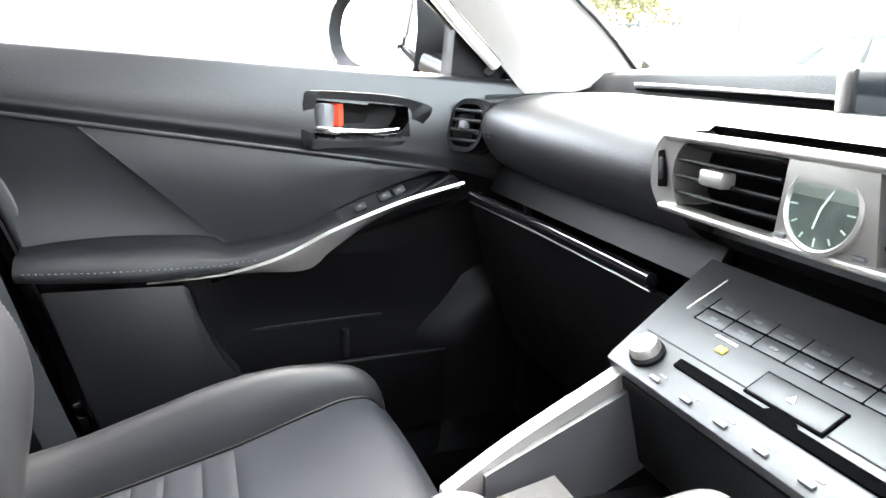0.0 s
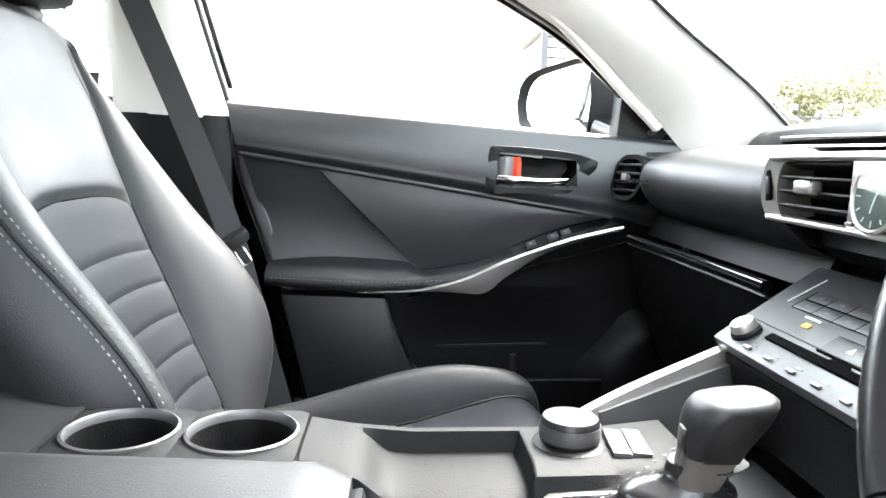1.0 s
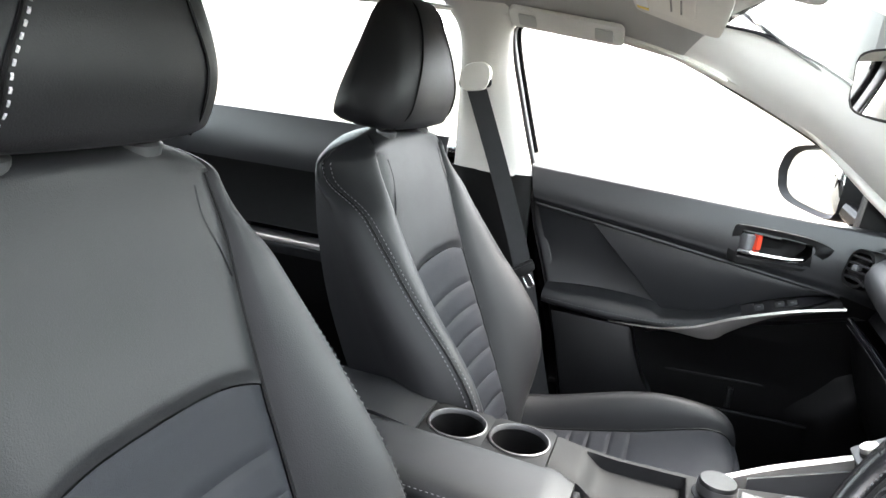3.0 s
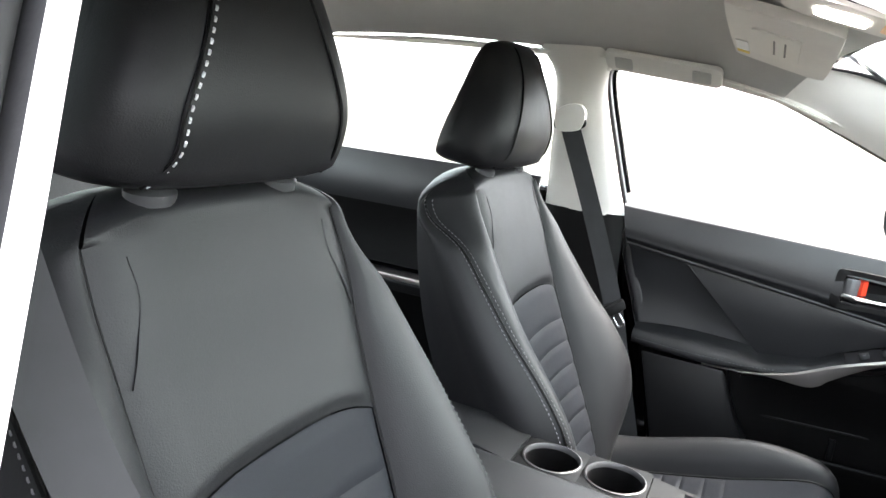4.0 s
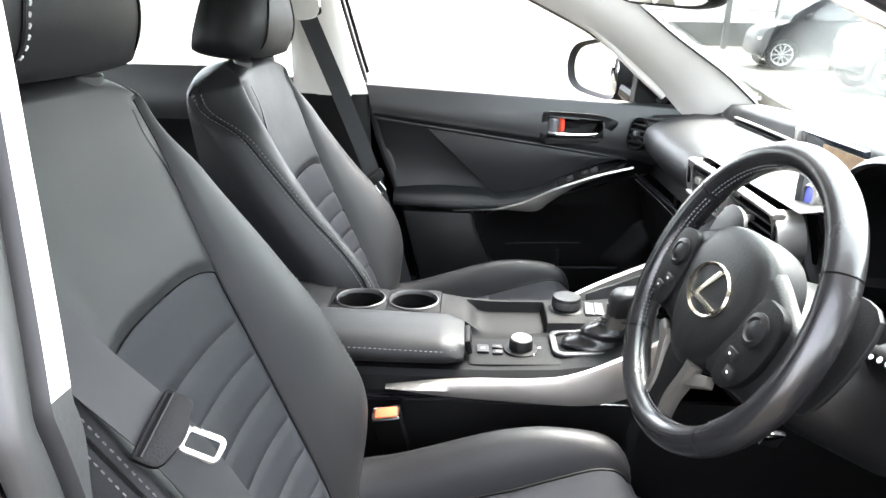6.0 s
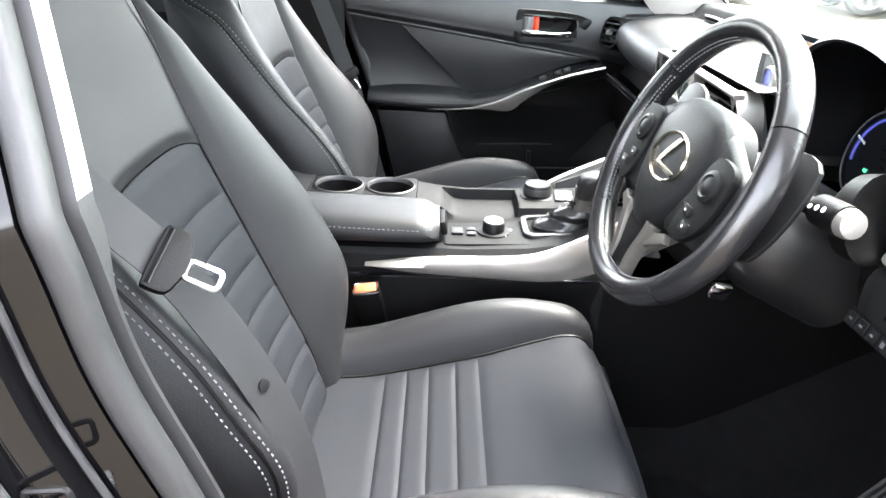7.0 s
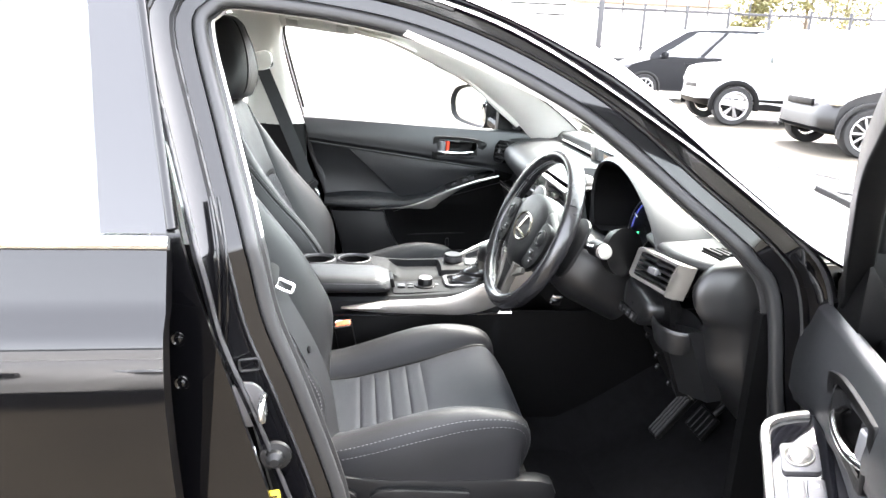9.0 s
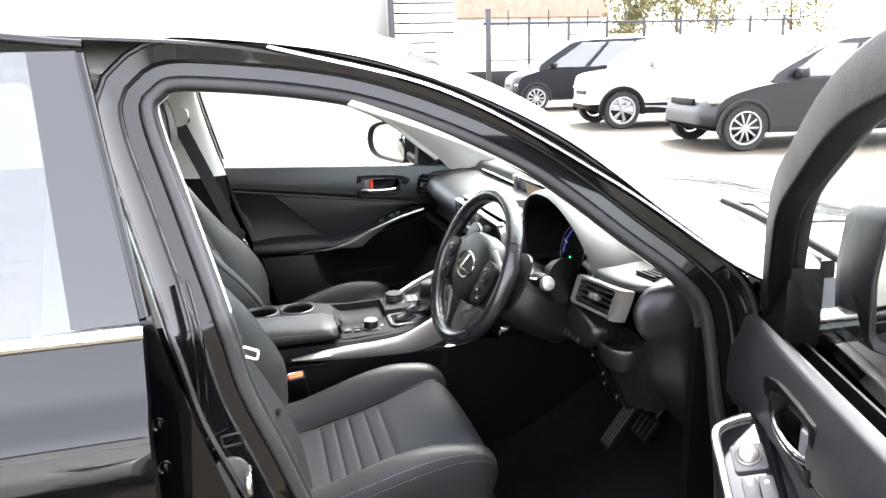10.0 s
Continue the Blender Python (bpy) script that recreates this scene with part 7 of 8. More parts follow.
for s in (1, -1):
    base, tip = W(s * 0.045, 0.010, -0.075), Vector((0.606, -0.545, 0.877)) if s > 0 else Vector((0.600, -0.195, 0.878))
    pts = [base.lerp(tip, t) + Vector((0, 0, 0.006 * math.sin(t * 3.1))) for t in np.linspace(0, 1, 16)]
    st = sweep("stalk", pts, circle(0.011, 14), "plastic", col, label="black control stalk", scale=[0.75 + 0.10 * t + (0.55 if t > 0.72 else 0.0) for t in np.linspace(0, 1, 16)], smooth=50)
    dv = (tip - base).normalized()
    mm = basis(tip, dv.cross(Vector((0, 0, 1))), dv.cross(dv.cross(Vector((0, 0, 1)))))
    q = 1 if mm.to_3x3().col[2].dot(dv) > 0 else -1
    lathe("stalk_end", [(0.0135, -q * 0.004), (0.0140, q * 0.004), (0.0125, q * 0.010), (0, q * 0.012)], mm, "silver" if s > 0 else "hard", st, 24, "satin silver stalk end")
    for k in range(3):
        pp = base.lerp(tip, 0.76 + 0.07 * k)
        lathe("stalk_mark", [(0.0005, 0.0), (0.003, 0.0006), (0, 0.0012)], pose(pp.x - 0.0135, pp.y, pp.z + 0.009, 0, -60, 0), "white", st, 8)
lathe("stalk_collar", [(0.045, 0), (0.042, 0.02), (0.028, 0.034), (0.020, 0.036)], basis((0.665, -0.500, 0.862), (0.3, 0.3, 0.9), (0.9, 0.3, -0.3)), "plastic", col, 24, "black stalk collar")
block("key_lever", (0.020, 0.008, 0.022), pose(0.566, -0.425, 0.742, 20, 10, 0), "chrome", col, "bright adjusting lever", 0.003)
settle(col)

# pedals
for (y, w, z, lab) in ((-0.47, 0.040, 0.505, "black ribbed accelerator pedal"), (-0.36, 0.075, 0.42, "black ribbed brake pedal")):
    pdl = thing("pedal", (0.83 if w < 0.06 else 0.96, y, z - 0.05), lab, "pedal", "pedals")
    px = 0.815 if w < 0.06 else 0.95
    m = basis((px, y, z), (0, 1, 0), (0.75, 0, 1))
    block("pedal_pad", (w, 0.11 if w < 0.06 else 0.06, 0.012), m, "plastic", pdl, "black rubber pad", 0.004)
    for k in range(4):
        block("pedal_rib", (0.004, 0.10 if w < 0.06 else 0.05, 0.016), m @ Matrix.Translation((w * (-0.36 + 0.24 * k), 0, 0)), "rubber", pdl, bevel=0.001)
    tube("pedal_arm", [(px + 0.01, y, z), (px + 0.08, y, z + 0.08), (1.06, y, z + 0.16)], 0.008, "plastic", pdl, 8, label="black pedal arm")
    settle(pdl)
fm = thing("floor_mat", (0.66, -0.40, 0.226), "black carpet floor mat in the driver footwell", "floor mat")
surface("mat", lambda u, v: (0.50 + 0.42 * u, -0.63 + 0.46 * v, 0.240 + 0.05 * smooth01((u - 0.7) / 0.3) + 0.003 * math.sin(9 * u + 5 * v)), 12, 12, "carpet", fm, "black carpet", thick=0.008, push=(0, 0, -1))
settle(fm)


# ---- seat belts ----
def ribbon(name, pts, wdir, w, mat, parent, label=""):
    p = np.array(pts, float)
    d = np.broadcast_to(np.array(wdir, float), p.shape)
    rings = []
    t = np.gradient(p, axis=0)
    for c, dd_, tt in zip(p, d, t):
        dd_ = dd_ / np.linalg.norm(dd_)
        n = np.cross(dd_, tt)
        n = n / (np.linalg.norm(n) + 1e-9) * 0.0008
        rings.append([c - dd_ * w / 2 - n, c + dd_ * w / 2 - n, c + dd_ * w / 2 + n, c - dd_ * w / 2 + n])
    return loft(name, rings, mat, parent, label, smooth=30)


def seat_belt(s, top, mid, grip, point, face, low, foot, label):
    """top: shoulder loop; mid: a point on the way; grip: the tongue's middle; point: the tongue's direction; face: outward; low, foot: below it."""
    b = thing("seat_belt", foot, label, "seat belt", "front seat belts")
    top, g, face = Vector(top), Vector(grip), Vector(face).normalized()
    line = spline([tuple(top), mid, tuple(g), *low, foot], 50)
    tan = np.gradient(line, axis=0)
    wd = [np.cross(tt, face) for tt in tan]
    ribbon("webbing", line, wd, 0.040, "belt", b, "dark grey woven webbing")
    # shoulder loop with its cover
    m = basis(top + Vector((0, -s * 0.008, 0.012)), (1, 0, 0.12), (0, 0, 1))
    plate("loop_cover", [(a, c) for a, c in spline([(-0.028, -0.012), (-0.030, 0.020), (-0.012, 0.036), (0.020, 0.038), (0.034, 0.020), (0.026, -0.010), (0.0, -0.018)], 30, closed=True)], 0.020, "pale_trim", b, lambda a, c, d: m @ Vector((a, c, (d - 0.006) * (1 if s > 0 else -1))), "pale grey shoulder loop cover", bevel=0.005)
    tube("shoulder_loop", [m @ Vector((a, c, 0.006 * (1 if s > 0 else -1))) for a, c in rrect(0.062, 0.016, 0.007, 4)], 0.0045, "plastic", b, 8, closed=True, label="black shoulder loop")
    # tongue
    m = basis(g + face * 0.006, point, face.cross(Vector(point)))
    plate("tongue_grip", [(a, c) for a, c in spline([(-0.013, -0.023), (-0.010, -0.027), (0.007, -0.026), (0.013, -0.012), (0.015, 0.0), (0.013, 0.012), (0.007, 0.026), (-0.010, 0.027), (-0.013, 0.023)], 36, closed=True)], 0.012, "plastic", b, lambda a, c, d: m @ Vector((a, c, d - 0.006)), "black tongue grip", bevel=0.003)
    sweep("tongue_slot", [m @ Vector((-0.008, -0.024, 0.007)), m @ Vector((-0.008, 0.024, 0.007))], rrect(0.005, 0.002, 0.0008, 1), "hard", b, label="moulded rib on the grip")
    sweep("tongue", [m @ Vector((0.028 + a, c, 0.0)) for a, c in rrect(0.028, 0.016, 0.004, 3)], rrect(0.0048, 0.003, 0.001, 1), "steel", b, closed=True, label="bright steel belt tongue")
    q = Vector(line[33])
    lathe("belt_stop", [(0.006, -0.002), (0.006, 0.003), (0, 0.004)], basis(q, Vector(tan[33]), face.cross(Vector(tan[33]))), "hard", b, 12, "small belt stop button")
    return settle(b)


seat_belt(1, (-0.115, side_y(1, IN - 0.055, 1.125), 1.125), (-0.045, 0.635, 0.93), (0.020, 0.655, 0.745), (0.55, 0, -0.84), (0.25, -1, 0.1), [(0.065, 0.655, 0.58)], (0.11, 0.655, 0.42),
          "dark grey passenger seat belt hanging on the pillar")
seat_belt(-1, (-0.115, side_y(-1, IN - 0.055, 1.125), 1.125), (-0.052, -0.612, 0.95), (0.034, -0.610, 0.850), (0.86, 0.10, -0.46), (0.80, -0.50, 0.34), [(0.062, -0.602, 0.798), (0.090, -0.594, 0.738), (0.112, -0.588, 0.680), (0.126, -0.582, 0.620)], (0.140, -0.574, 0.50),
          "dark grey driver seat belt hanging on the pillar")

# ---- overhead ----
gh = thing("grab_handle", (0.05, 0.575, 1.285), "pale grey folded grab handle above the window", "grab handle")
gc = lambda a, b, c: (0.055 + a, 0.569 - 0.80 * b - c * 0.52 - 0.03 * a, 1.266 + 0.56 * b - 0.10 * a - c * 0.84)
plate("handle_grip", [(a, b) for a, b in rrect(0.225, 0.056, 0.014, 5)], 0.012, "pale_trim", gh, gc, "pale grey handle grip", bevel=0.005)
for a in (-0.075, 0.075):
    plate("handle_hinge", [(a + p, q) for p, q in rrect(0.036, 0.034, 0.005, 3)], 0.0145, "headliner", gh, gc, "pale grey hinge cover", bevel=0.003)
settle(gh)
for s, lab in ((1, "pale grey sun visor folded up, with a warning sticker"), (-1, "pale grey driver's sun visor folded up")):
    sv = thing("sun_visor", (0.36, CY + s * 0.30, 1.27), lab, "sun visor", "sun visors")
    vo = spline([(-0.075, 0.17), (-0.080, -0.15), (-0.06, -0.178), (0.06, -0.170), (0.075, -0.14), (0.070, 0.15), (0.05, 0.178), (-0.05, 0.186)], 50, closed=True)
    vp = lambda a, b, c: (0.262 + a, CY + s * 0.370 + b - 0.10 * a * s, 1.305 - 0.24 * a - c - 0.10 * s * b)
    vv = plate("visor_panel", [(a, b) for a, b in vo], 0.016, "pale_trim", sv, vp, "pale grey visor panel", bevel=0.005)
    plate("mirror_flap", [(-0.01 + a, b) for a, b in rrect(0.070, 0.18, 0.012, 4)], 0.019, "pale_trim", sv, vp, "pale grey vanity flap", bevel=0.002)
    for k in (-0.012, 0.004):
        plate("flap_groove", [(k + a, b) for a, b in rrect(0.003, 0.10, 0.001, 1)], 0.0194, "hard", sv, vp, "dark flap groove")
    if s > 0:
        plate("sticker", [(-0.062 + a, 0.06 + b) for a, b in rrect(0.02, 0.07, 0.002, 2)], 0.0172, "white", vv, vp, "white warning sticker")
        plate("sticker_head", [(-0.062 + a, 0.105 + b) for a, b in rrect(0.02, 0.018, 0.002, 2)], 0.0176, "yellow", vv, vp, "yellow sticker head")
    settle(sv)
oc = thing("overhead_console", (0.34, CY, 1.30), "pale grey overhead console with map lamps", "overhead console")
plate("console_shell", [(a, b) for a, b in rrect(0.17, 0.27, 0.035, 6)], 0.030, "pale_trim", oc, lambda a, b, c: (0.34 + a, CY + b, 1.322 - 0.25 * a - c), "pale grey console shell", bevel=0.008)
for b0 in (-0.06, 0.06):
    plate("map_lamp", [(-0.02 + a, b0 + b) for a, b in rrect(0.055, 0.060, 0.012, 4)], 0.0325, "lamp", oc, lambda a, b, c: (0.34 + a, CY + b, 1.322 - 0.25 * a - c), "lit map lamp lens")
    plate("lamp_rim", [(0.03 + a, b0 + b) for a, b in rrect(0.016, 0.050, 0.004, 3)], 0.032, "amber", oc, lambda a, b, c: (0.34 + a, CY + b, 1.322 - 0.25 * a - c), "amber lamp edge")
settle(oc)
rm = thing("rear_view_mirror", (0.514, -0.02, 1.19), "black framed rear-view mirror on the windscreen", "mirror")
MA = Vector((0.28, -1, -0.05)).normalized()
MB = Vector((0, -0.05, 1)).normalized()
mo = spline([(-0.118, 0.030), (0.0, 0.036), (0.118, 0.030), (0.128, 0.0), (0.112, -0.034), (0, -0.038), (-0.112, -0.034), (-0.128, 0.0)], 60, closed=True)
mc = Vector((0.514, -0.02, 1.193))
mn = MA.cross(MB).normalized()
mn = mn if mn.x < 0 else -mn
rf = lambda k, d: [mc + MA * a * k + MB * b * k + mn * d for a, b in mo]
loft("mirror_shell", [rf(1.0, 0.006), rf(1.03, 0.0), rf(1.0, -0.014), rf(0.7, -0.035), rf(0.2, -0.042)], "plastic", rm, "black mirror shell", smooth=60)
plate("mirror_pane", [(a * 0.95, b * 0.92) for a, b in mo], 0.001, "mirror", rm, lambda a, b, c: mc + MA * a + MB * b + mn * (0.0065 + c), "rear-view mirror glass")
tube("mirror_stem", [mc - mn * 0.035, mc + Vector((0.03, 0.0, 0.04)), Vector((0.53, -0.02, 1.28))], 0.011, "plastic", rm, 10, label="black mirror stem")
settle(rm)


# ---- the car park ----
def wheel(parent, x, y, s, r=0.345, spokes=10):
    m = basis((x, y, r), (1, 0, 0), (0, 0, 1 if s < 0 else -1))
    ring = lambda q, h: [m @ Vector((q * r * math.cos(a), q * r * math.sin(a), h)) for a in np.linspace(0, 2 * math.pi, 36, endpoint=False)]
    w = loft("wheel", [ring(q, h) for q, h in ((0.66, -0.10), (0.94, -0.11), (1.0, -0.07), (1.0, 0.07), (0.94, 0.105), (0.72, 0.10), (0.70, 0.02))], "tyre", parent, "black tyre", caps=False)
    loft("rim", [ring(q, h) for q, h in ((0.73, 0.100), (0.70, 0.105), (0.66, 0.10), (0.64, 0.03))], "alloy", w, "silver alloy rim", caps=False)
    for k in range(spokes):
        a = 2 * math.pi * k / spokes + (0.16 * (1 if k % 2 else -1) if spokes == 12 else 0.0)
        block("spoke", (r * 0.60, r * 0.085, 0.03), m @ Matrix.Rotation(a, 4, "Z") @ Matrix.Translation((r * 0.33, 0, 0.075)), "alloy", w, bevel=0.006)
    lathe("hub_cap", [(r * 0.15, 0.08), (r * 0.13, 0.10), (0, 0.102)], m, "alloy", w, 16)
    lathe("brake_disc", [(r * 0.55, 0.03), (0, 0.03)], m, "tyre", w, 20)


def parked_car(x0, yn, length, width, paint, body, cabin, label, wheels, clad=False, rr=0.345, askew=0.0):
    """A car with its nose at x0 facing -x and its near side at yn; body and cabin: side outlines (x from the nose, z)."""
    yc = yn + width / 2
    c = thing("parked_car", (x0 + length / 2, yc, 0.0), label, "car", "parked cars")
    body = [(x + 0.27 * max(0.0, 1 - x / 1.1), z) for x, z in body]
    nose = min(x for x, z in body)
    bo = spline(body, 70, closed=True)
    rings = []
    for w in np.linspace(-1, 1, 19):
        k = abs(w) ** 7
        ring = []
        for x, z in bo:
            tuck = 0.10 * smooth01((abs(w) - 0.55) / 0.45) * (math.exp(-((x) / 0.5) ** 2) - math.exp(-((x - length) / 0.5) ** 2))
            side = width / 2 * w * (1 - 0.05 * max(0, (z - 0.75)) - 0.10 * math.exp(-(x / 0.45) ** 2) * abs(w) - 0.05 * max(0, 0.4 - z))
            ring.append((x0 + length / 2 + (x - length / 2) * (1 - 0.03 * k) + tuck, yc + side, 0.55 + (z - 0.55) * (1 - 0.10 * k)))
        rings.append(ring)
    loft("body", rings, paint, c, "painted body", smooth=50)
    zc = 0.47 if clad else 0.31
    band = [[(x0 + length / 2 + (x - x0 - length / 2) * 1.006, yc + (y - yc) * 1.012, min(z, zc)) for x, y, z in r] for r in rings]
    loft("lower_cladding", band, "plastic", c, "black lower cladding", smooth=50)
    co = spline(cabin, 50, closed=True)
    rings = []
    zb, zt = min(z for _, z in cabin), max(z for _, z in cabin)
    for w in np.linspace(-1, 1, 15):
        rings.append([(x0 + x, yc + w * (width / 2 - 0.06 - 0.20 * (z - zb)), z - 0.03 * abs(w) ** 6 * (z > zt - 0.1)) for x, z in co])
    loft("cabin", rings, paint, c, "painted roof and pillars", smooth=45)
    # side glass, one pane a door
    cx = [x for x, z in cabin if z > zt - 0.12]
    fx, bx = min(x for x, z in cabin), max(x for x, z in cabin)
    tf, tb = min(cx), max(cx)
    for s in (-1, 1):
        Y = lambda z, s=s: yc + s * (width / 2 - 0.06 - 0.20 * (z - zb) + 0.006)
        n = 3 if length > 4.3 else 2
        for i in range(n):
            a0, a1 = i / n + 0.02, (i + 1) / n - 0.02
            z0, z1 = zb + 0.05, zt - 0.10
            q = []
            for a, z in ((a0, z0), (a1, z0), (a1, z1), (a0, z1)):
                g = (z - zb) / (zt - zb)
                xf, xb = fx + 0.10 + (tf - fx) * g, bx - 0.06 - (bx - tb) * g
                q.append((x0 + xf + (xb - xf) * a, Y(z), z))
            finish("side_window", q + [(x, y - s * 0.01, z) for x, y, z in q], [(0, 1, 2, 3), (7, 6, 5, 4), (0, 4, 5, 1), (1, 5, 6, 2), (2, 6, 7, 3), (3, 7, 4, 0)], "tint", c, "side window", 30)
        bmir = Vector((x0 + fx + 0.38, yc + s * (width / 2 + 0.03), zb + 0.10))
        block("wing_mirror", (0.12, 0.18, 0.14), Matrix.Translation(bmir), paint, c, "wing mirror", 0.04)
        for k in range(2):
            block("door_handle", (0.18, 0.03, 0.03), pose(x0 + fx + 0.95 + 1.0 * k, yc + s * (width / 2 - 0.005), zb - 0.10), paint, c, "door handle", 0.01)
        block("headlight", (0.20, 0.30, 0.10 if clad else 0.08), pose(x0 + nose + 0.20, yc + s * (width / 2 - 0.22), 0.74 if clad else 0.68, 0, 0, s * 28), "chrome", c, "clear headlight", 0.04)
        for wx in wheels:
            wheel(c, x0 + wx, yc + s * (width / 2 - 0.085), s, rr, 12 if clad else 10)
            m = basis((x0 + wx, yc + s * (width / 2 - 0.012), rr), (1, 0, 0), (0, 0, 1))
            arch = [m @ Vector(((rr + 0.055) * math.cos(a), (rr + 0.055) * math.sin(a), 0)) for a in np.linspace(-0.2, math.pi + 0.2, 24)]
            sweep("wheel_arch", arch, rrect(0.09 if clad else 0.05, 0.05, 0.012, 2), "plastic" if clad else "tyre", c, up=(0, 1, 0), label="dark wheel arch")
    # front screen
    wx0, wx1 = fx + 0.06, tf - 0.05
    finish("windscreen", [(x0 + wx0 - 0.01, yc + w * (width / 2 - 0.16), zb + 0.05) for w in (-1, 1)] + [(x0 + wx1 + 0.02, yc + w * (width / 2 - 0.30), zt - 0.06) for w in (1, -1)] +
           [(x0 + wx0 + 0.02, yc + w * (width / 2 - 0.16), zb + 0.05) for w in (-1, 1)] + [(x0 + wx1 + 0.05, yc + w * (width / 2 - 0.30), zt - 0.06) for w in (1, -1)],
           [(0, 1, 2, 3), (7, 6, 5, 4), (0, 4, 5, 1), (1, 5, 6, 2), (2, 6, 7, 3), (3, 7, 4, 0)], "screen", c, "dark windscreen", 30)
    block("grille", (0.05, width * 0.42, 0.10), pose(x0 + nose + 0.020, yc, 0.66), "plastic", c, "black grille", 0.02)
    block("number_plate", (0.02, 0.52, 0.11), pose(x0 + nose + 0.022, yc, 0.44), "white", c, "white number plate", 0.005)
    settle(c)
    pivot = Matrix.Translation((x0 + wheels[0], yn, 0.0))
    c.matrix_world = pivot @ Matrix.Rotation(radians(askew), 4, "Z") @ pivot.inverted() @ Matrix.Translation(c.location)
    return c


SUV_BODY = [(0.05, 0.35), (0.0, 0.60), (0.03, 0.92), (0.25, 1.02), (1.15, 1.10), (2.4, 1.14), (4.15, 1.12), (4.25, 0.9), (4.22, 0.35), (3.0, 0.26), (1.2, 0.26)]
SUV_CAB = [(1.05, 1.08), (1.62, 1.58), (1.95, 1.68), (3.4, 1.69), (3.98, 1.62), (4.16, 1.10), (2.5, 1.06)]
HATCH_BODY = [(0.12, 0.28), (0.0, 0.46), (0.08, 0.66), (0.45, 0.82), (1.25, 0.95), (2.6, 1.02), (4.2, 1.05), (4.35, 0.85), (4.30, 0.35), (3.0, 0.22), (1.2, 0.22)]
HATCH_CAB = [(1.15, 0.93), (2.0, 1.40), (2.4, 1.50), (3.3, 1.48), (3.95, 1.30), (4.22, 1.02), (2.5, 0.99)]
VAN_BODY = [(0.08, 0.32), (0.0, 0.62), (0.10, 0.88), (0.55, 1.02), (1.1, 1.10), (2.4, 1.16), (4.45, 1.16), (4.52, 0.9), (4.50, 0.35), (3.0, 0.26), (1.2, 0.26)]
VAN_CAB = [(0.95, 1.06), (1.75, 1.66), (2.15, 1.80), (3.9, 1.83), (4.36, 1.74), (4.50, 1.14), (2.5, 1.10)]
parked_car(5.78, 6.50, 4.35, 1.80, "grey_paint", HATCH_BODY, HATCH_CAB, "dark grey hatchback parked on the asphalt", (0.80, 3.40), False, 0.315, -10)
parked_car(5.98, 10.2, 4.24, 1.80, "white_paint", SUV_BODY, SUV_CAB, "white boxy off-roader with black wheel arches, parked", (0.80, 3.37), True, 0.345, -10)
parked_car(6.50, 15.75, 4.50, 1.83, "navy_paint", VAN_BODY, VAN_CAB, "dark navy people carrier parked by the fence", (0.87, 3.6), False, 0.335, -10)
# white car facing the driver's side, mirrored in the black door
facing = parked_car(0.0, 0.0, 4.50, 1.80, "white_paint", HATCH_BODY, HATCH_CAB, "white saloon facing the car, mirrored in its door", (0.87, 3.5), False, 0.335)
facing.matrix_world = pose(-1.2, -4.2, 0.0, 0, 0, -90)

# fence
fence = thing("fence", (8.5, 26.0, 0.0), "black metal post and rail fence", "fence")
for k in range(9):
    x = 9.55 + 1.75 * k
    tall = 3.35 if k == 0 else 3.0
    block("post", (0.20 if k == 0 else 0.09, 0.12, tall), pose(x, 26.0, tall / 2), "fence_paint", fence, "black fence post", 0.01)
    block("post_finial", (0.05, 0.05, 0.70), pose(x + 0.85, 26.0, 2.95), "fence_paint", fence, bevel=0.005)
for z in (2.78, 1.35):
    block("rail", (15.0, 0.07, 0.10 if z > 2 else 0.05), pose(9.55 + 7.3, 26.0, z), "fence_paint", fence, "black fence rail", 0.01)
settle(fence)
# pale hall with horizontal cladding
hall = thing("clad_hall", (8.35, 32.0, 0.0), "pale hall with horizontal metal cladding and black corner", "building")
for k in range(14):
    block("cladding_board", (3.2, 0.10, 0.375), pose(8.35, 32.0, 0.25 + 0.45 * k), "cladding", hall, "pale cladding board", 0.012)
block("hall_core", (3.2, 5.9, 6.5), pose(8.35, 35.2, 3.25), "hard", hall, "dark hall core", 0.01)
block("corner_post", (0.30, 0.30, 6.6), pose(6.75, 31.8, 3.3), "fence_paint", hall, "black downpipe strip", 0.02)
block("hall_roof", (3.6, 6.6, 0.25), pose(8.35, 35.0, 6.7), "cladding", hall, "pale roof edge", 0.03)
settle(hall)
bw = thing("boundary_wall", (14.0, 31.0, 0.0), "low dark wall with a pale panel behind the fence", "wall")
block("wall_base", (20.0, 0.25, 0.9), pose(18.2, 29.0, 0.45), "hard", bw, "dark wall base", 0.02)
block("pale_panel", (20.0, 0.12, 1.5), pose(18.2, 29.1, 1.65), "render_wall", bw, "pale panel", 0.02)
settle(bw)
hs = thing("house", (20.0, 52.0, 0.0), "house with a red-brown pitched roof beyond the fence", "house")
block("house_wall", (14.0, 8.0, 4.6), pose(20.0, 54.0, 2.3), "render_wall", hs, "pale house wall", 0.02)
plate("house_roof", [(-7.6, 0), (7.6, 0), (6.2, 3.4), (-6.2, 3.4)], 8.6, "brick", hs, lambda a, b, c: (20.0 + a, 49.6 + c - (b - 1.7) * 0.0, 4.5 + b), "red-brown tiled roof", bevel=0.02)
for k in range(4):
    block("house_window", (1.2, 0.12, 1.3), pose(15.2 + 3.2 * k, 49.96, 2.6), "screen", hs, "dark house window", 0.01)
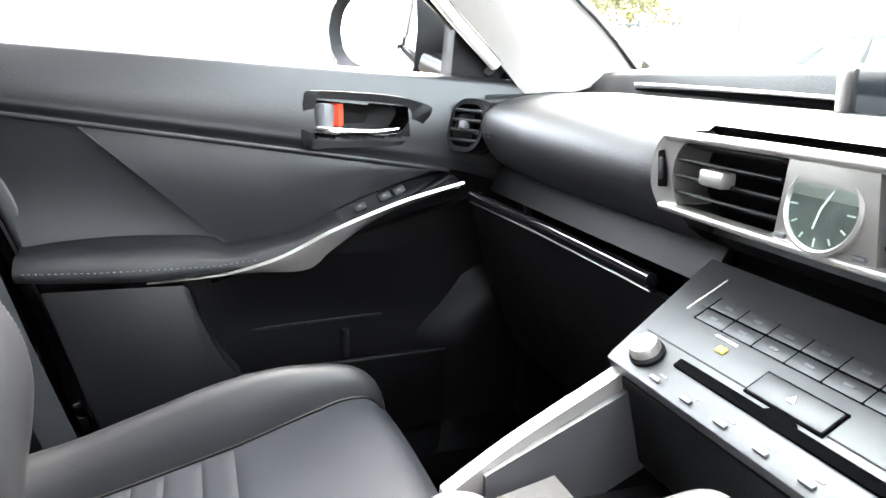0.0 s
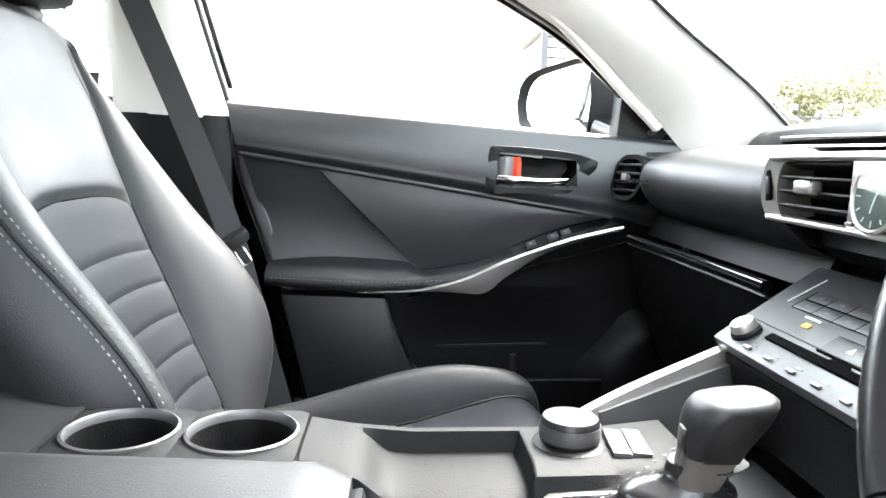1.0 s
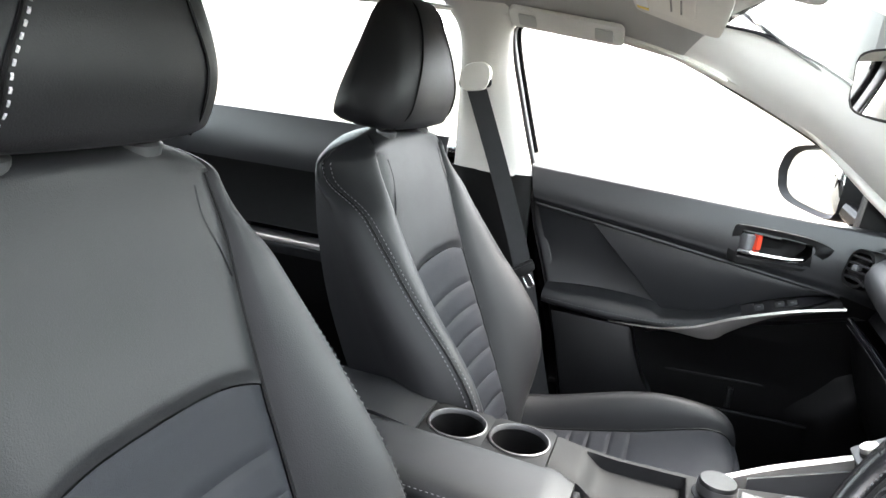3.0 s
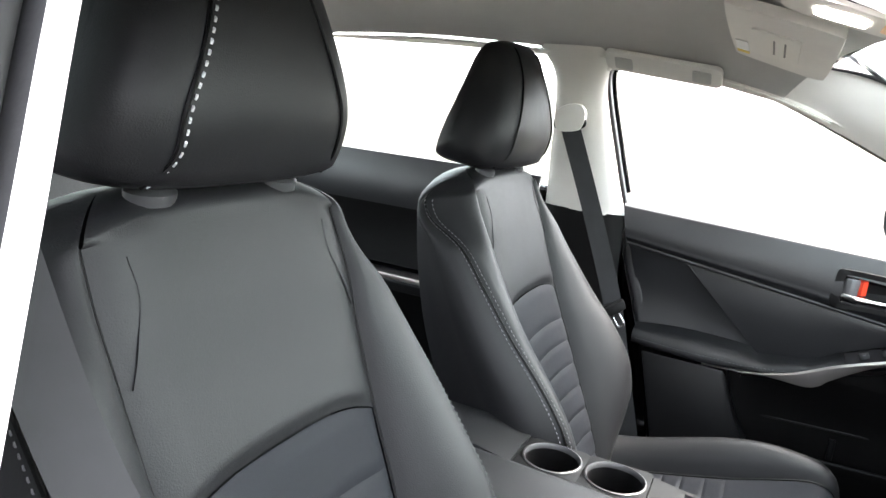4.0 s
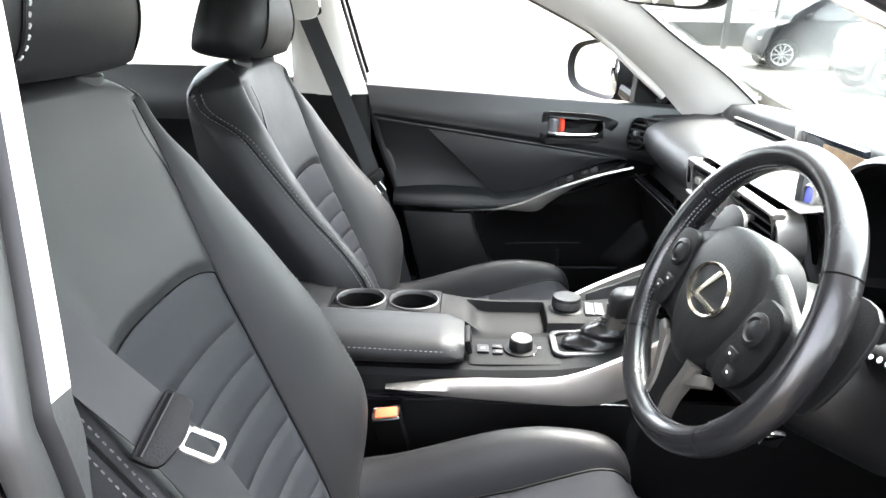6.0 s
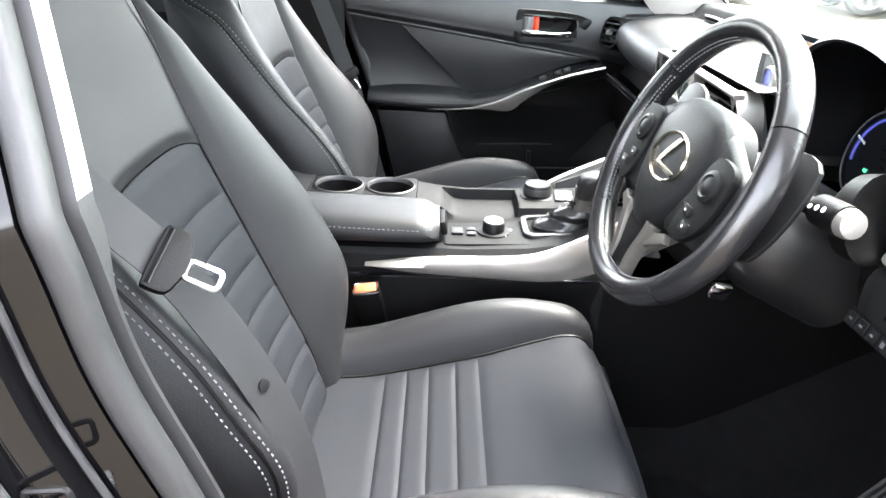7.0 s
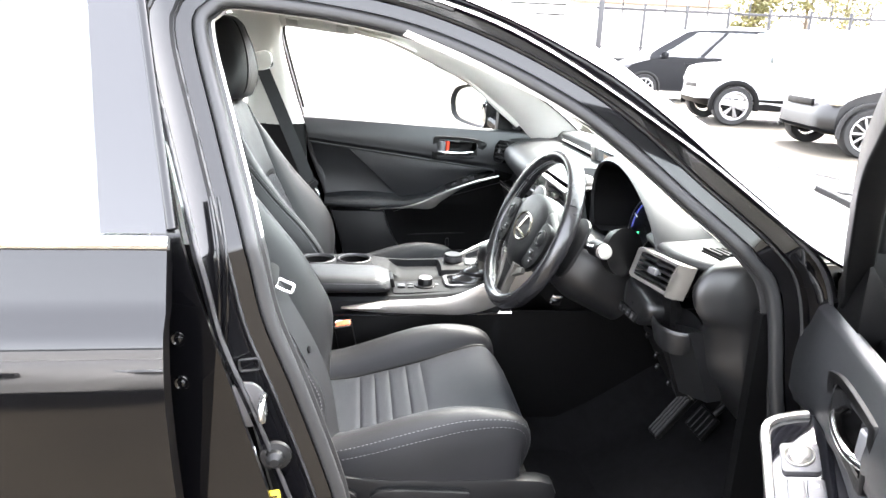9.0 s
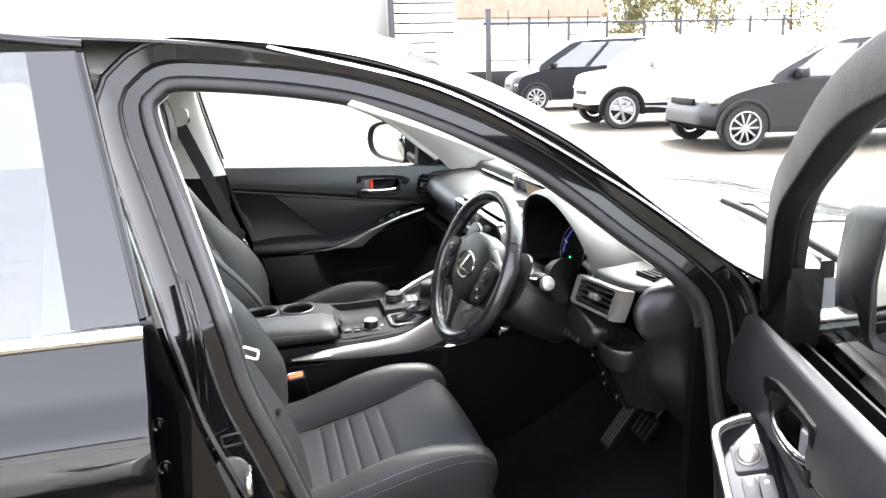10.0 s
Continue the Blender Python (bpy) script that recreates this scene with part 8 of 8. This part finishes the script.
settle(hs)


def tree(x, y, h, crown, label):
    t = thing("tree", (x, y, 0.0), label, "tree", "trees beyond the fence")
    tube("trunk", [(x, y, -0.02), (x + 0.1, y, h * 0.35), (x - 0.05, y + 0.1, h * 0.7)], 0.16, "bark", t, 10, label="brown trunk", scale=[1.25, 0.85, 0.4])
    for k in range(6):
        a = k * 1.1
        tube("limb", [(x, y, h * (0.35 + 0.05 * k)), (x + 0.5 * crown * math.cos(a), y + 0.5 * crown * math.sin(a), h * (0.55 + 0.06 * k))], 0.05, "bark", t, 6, scale=[1.0, 0.4])
    rng = random.Random(int(x * 10))
    verts, faces = [], []
    clumps = [(x + rng.uniform(-1, 1) * crown * 0.8, y + rng.uniform(-1, 1) * crown * 0.6, h * rng.uniform(0.45, 0.95), crown * rng.uniform(0.28, 0.5)) for _ in range(24)]
    for _ in range(3600):
        cx, cy, cz, r = rng.choice(clumps)
        u = Vector((rng.gauss(0, 1), rng.gauss(0, 1), rng.gauss(0, 1))).normalized() * r * rng.uniform(0.5, 1.0) ** 0.5
        p = Vector((cx, cy, cz)) + u * (1.0 if u.z > 0 else 0.8)
        q = Euler((rng.uniform(0, 6), rng.uniform(0, 6), rng.uniform(0, 6))).to_matrix()
        s = rng.uniform(0.07, 0.14)
        b = len(verts)
        verts += [p + q @ Vector(v) * s for v in ((-0.5, 0, 0), (0, 1, 0.1), (0.5, 0, 0), (0, -1, 0.1))]
        faces.append((b, b + 1, b + 2, b + 3))
    me = bpy.data.meshes.new("crown")
    me.from_pydata([tuple(v) for v in verts], [], faces)
    me.materials.append(M["leaf"])
    cr = new("crown", me)
    cr.parent = t
    cr["label"] = "yellow-green leafy crown"
    settle(t)


tree(21.6, 36.0, 5.4, 1.8, "small yellow-green tree above the fence")
tree(24.6, 36.0, 6.3, 2.2, "yellow-green tree above the fence")
tree(30.5, 41.0, 6.8, 2.2, "leafy yellow-green tree above the fence")
tree(36.0, 40.0, 7.0, 2.6, "tall leafy tree above the fence")
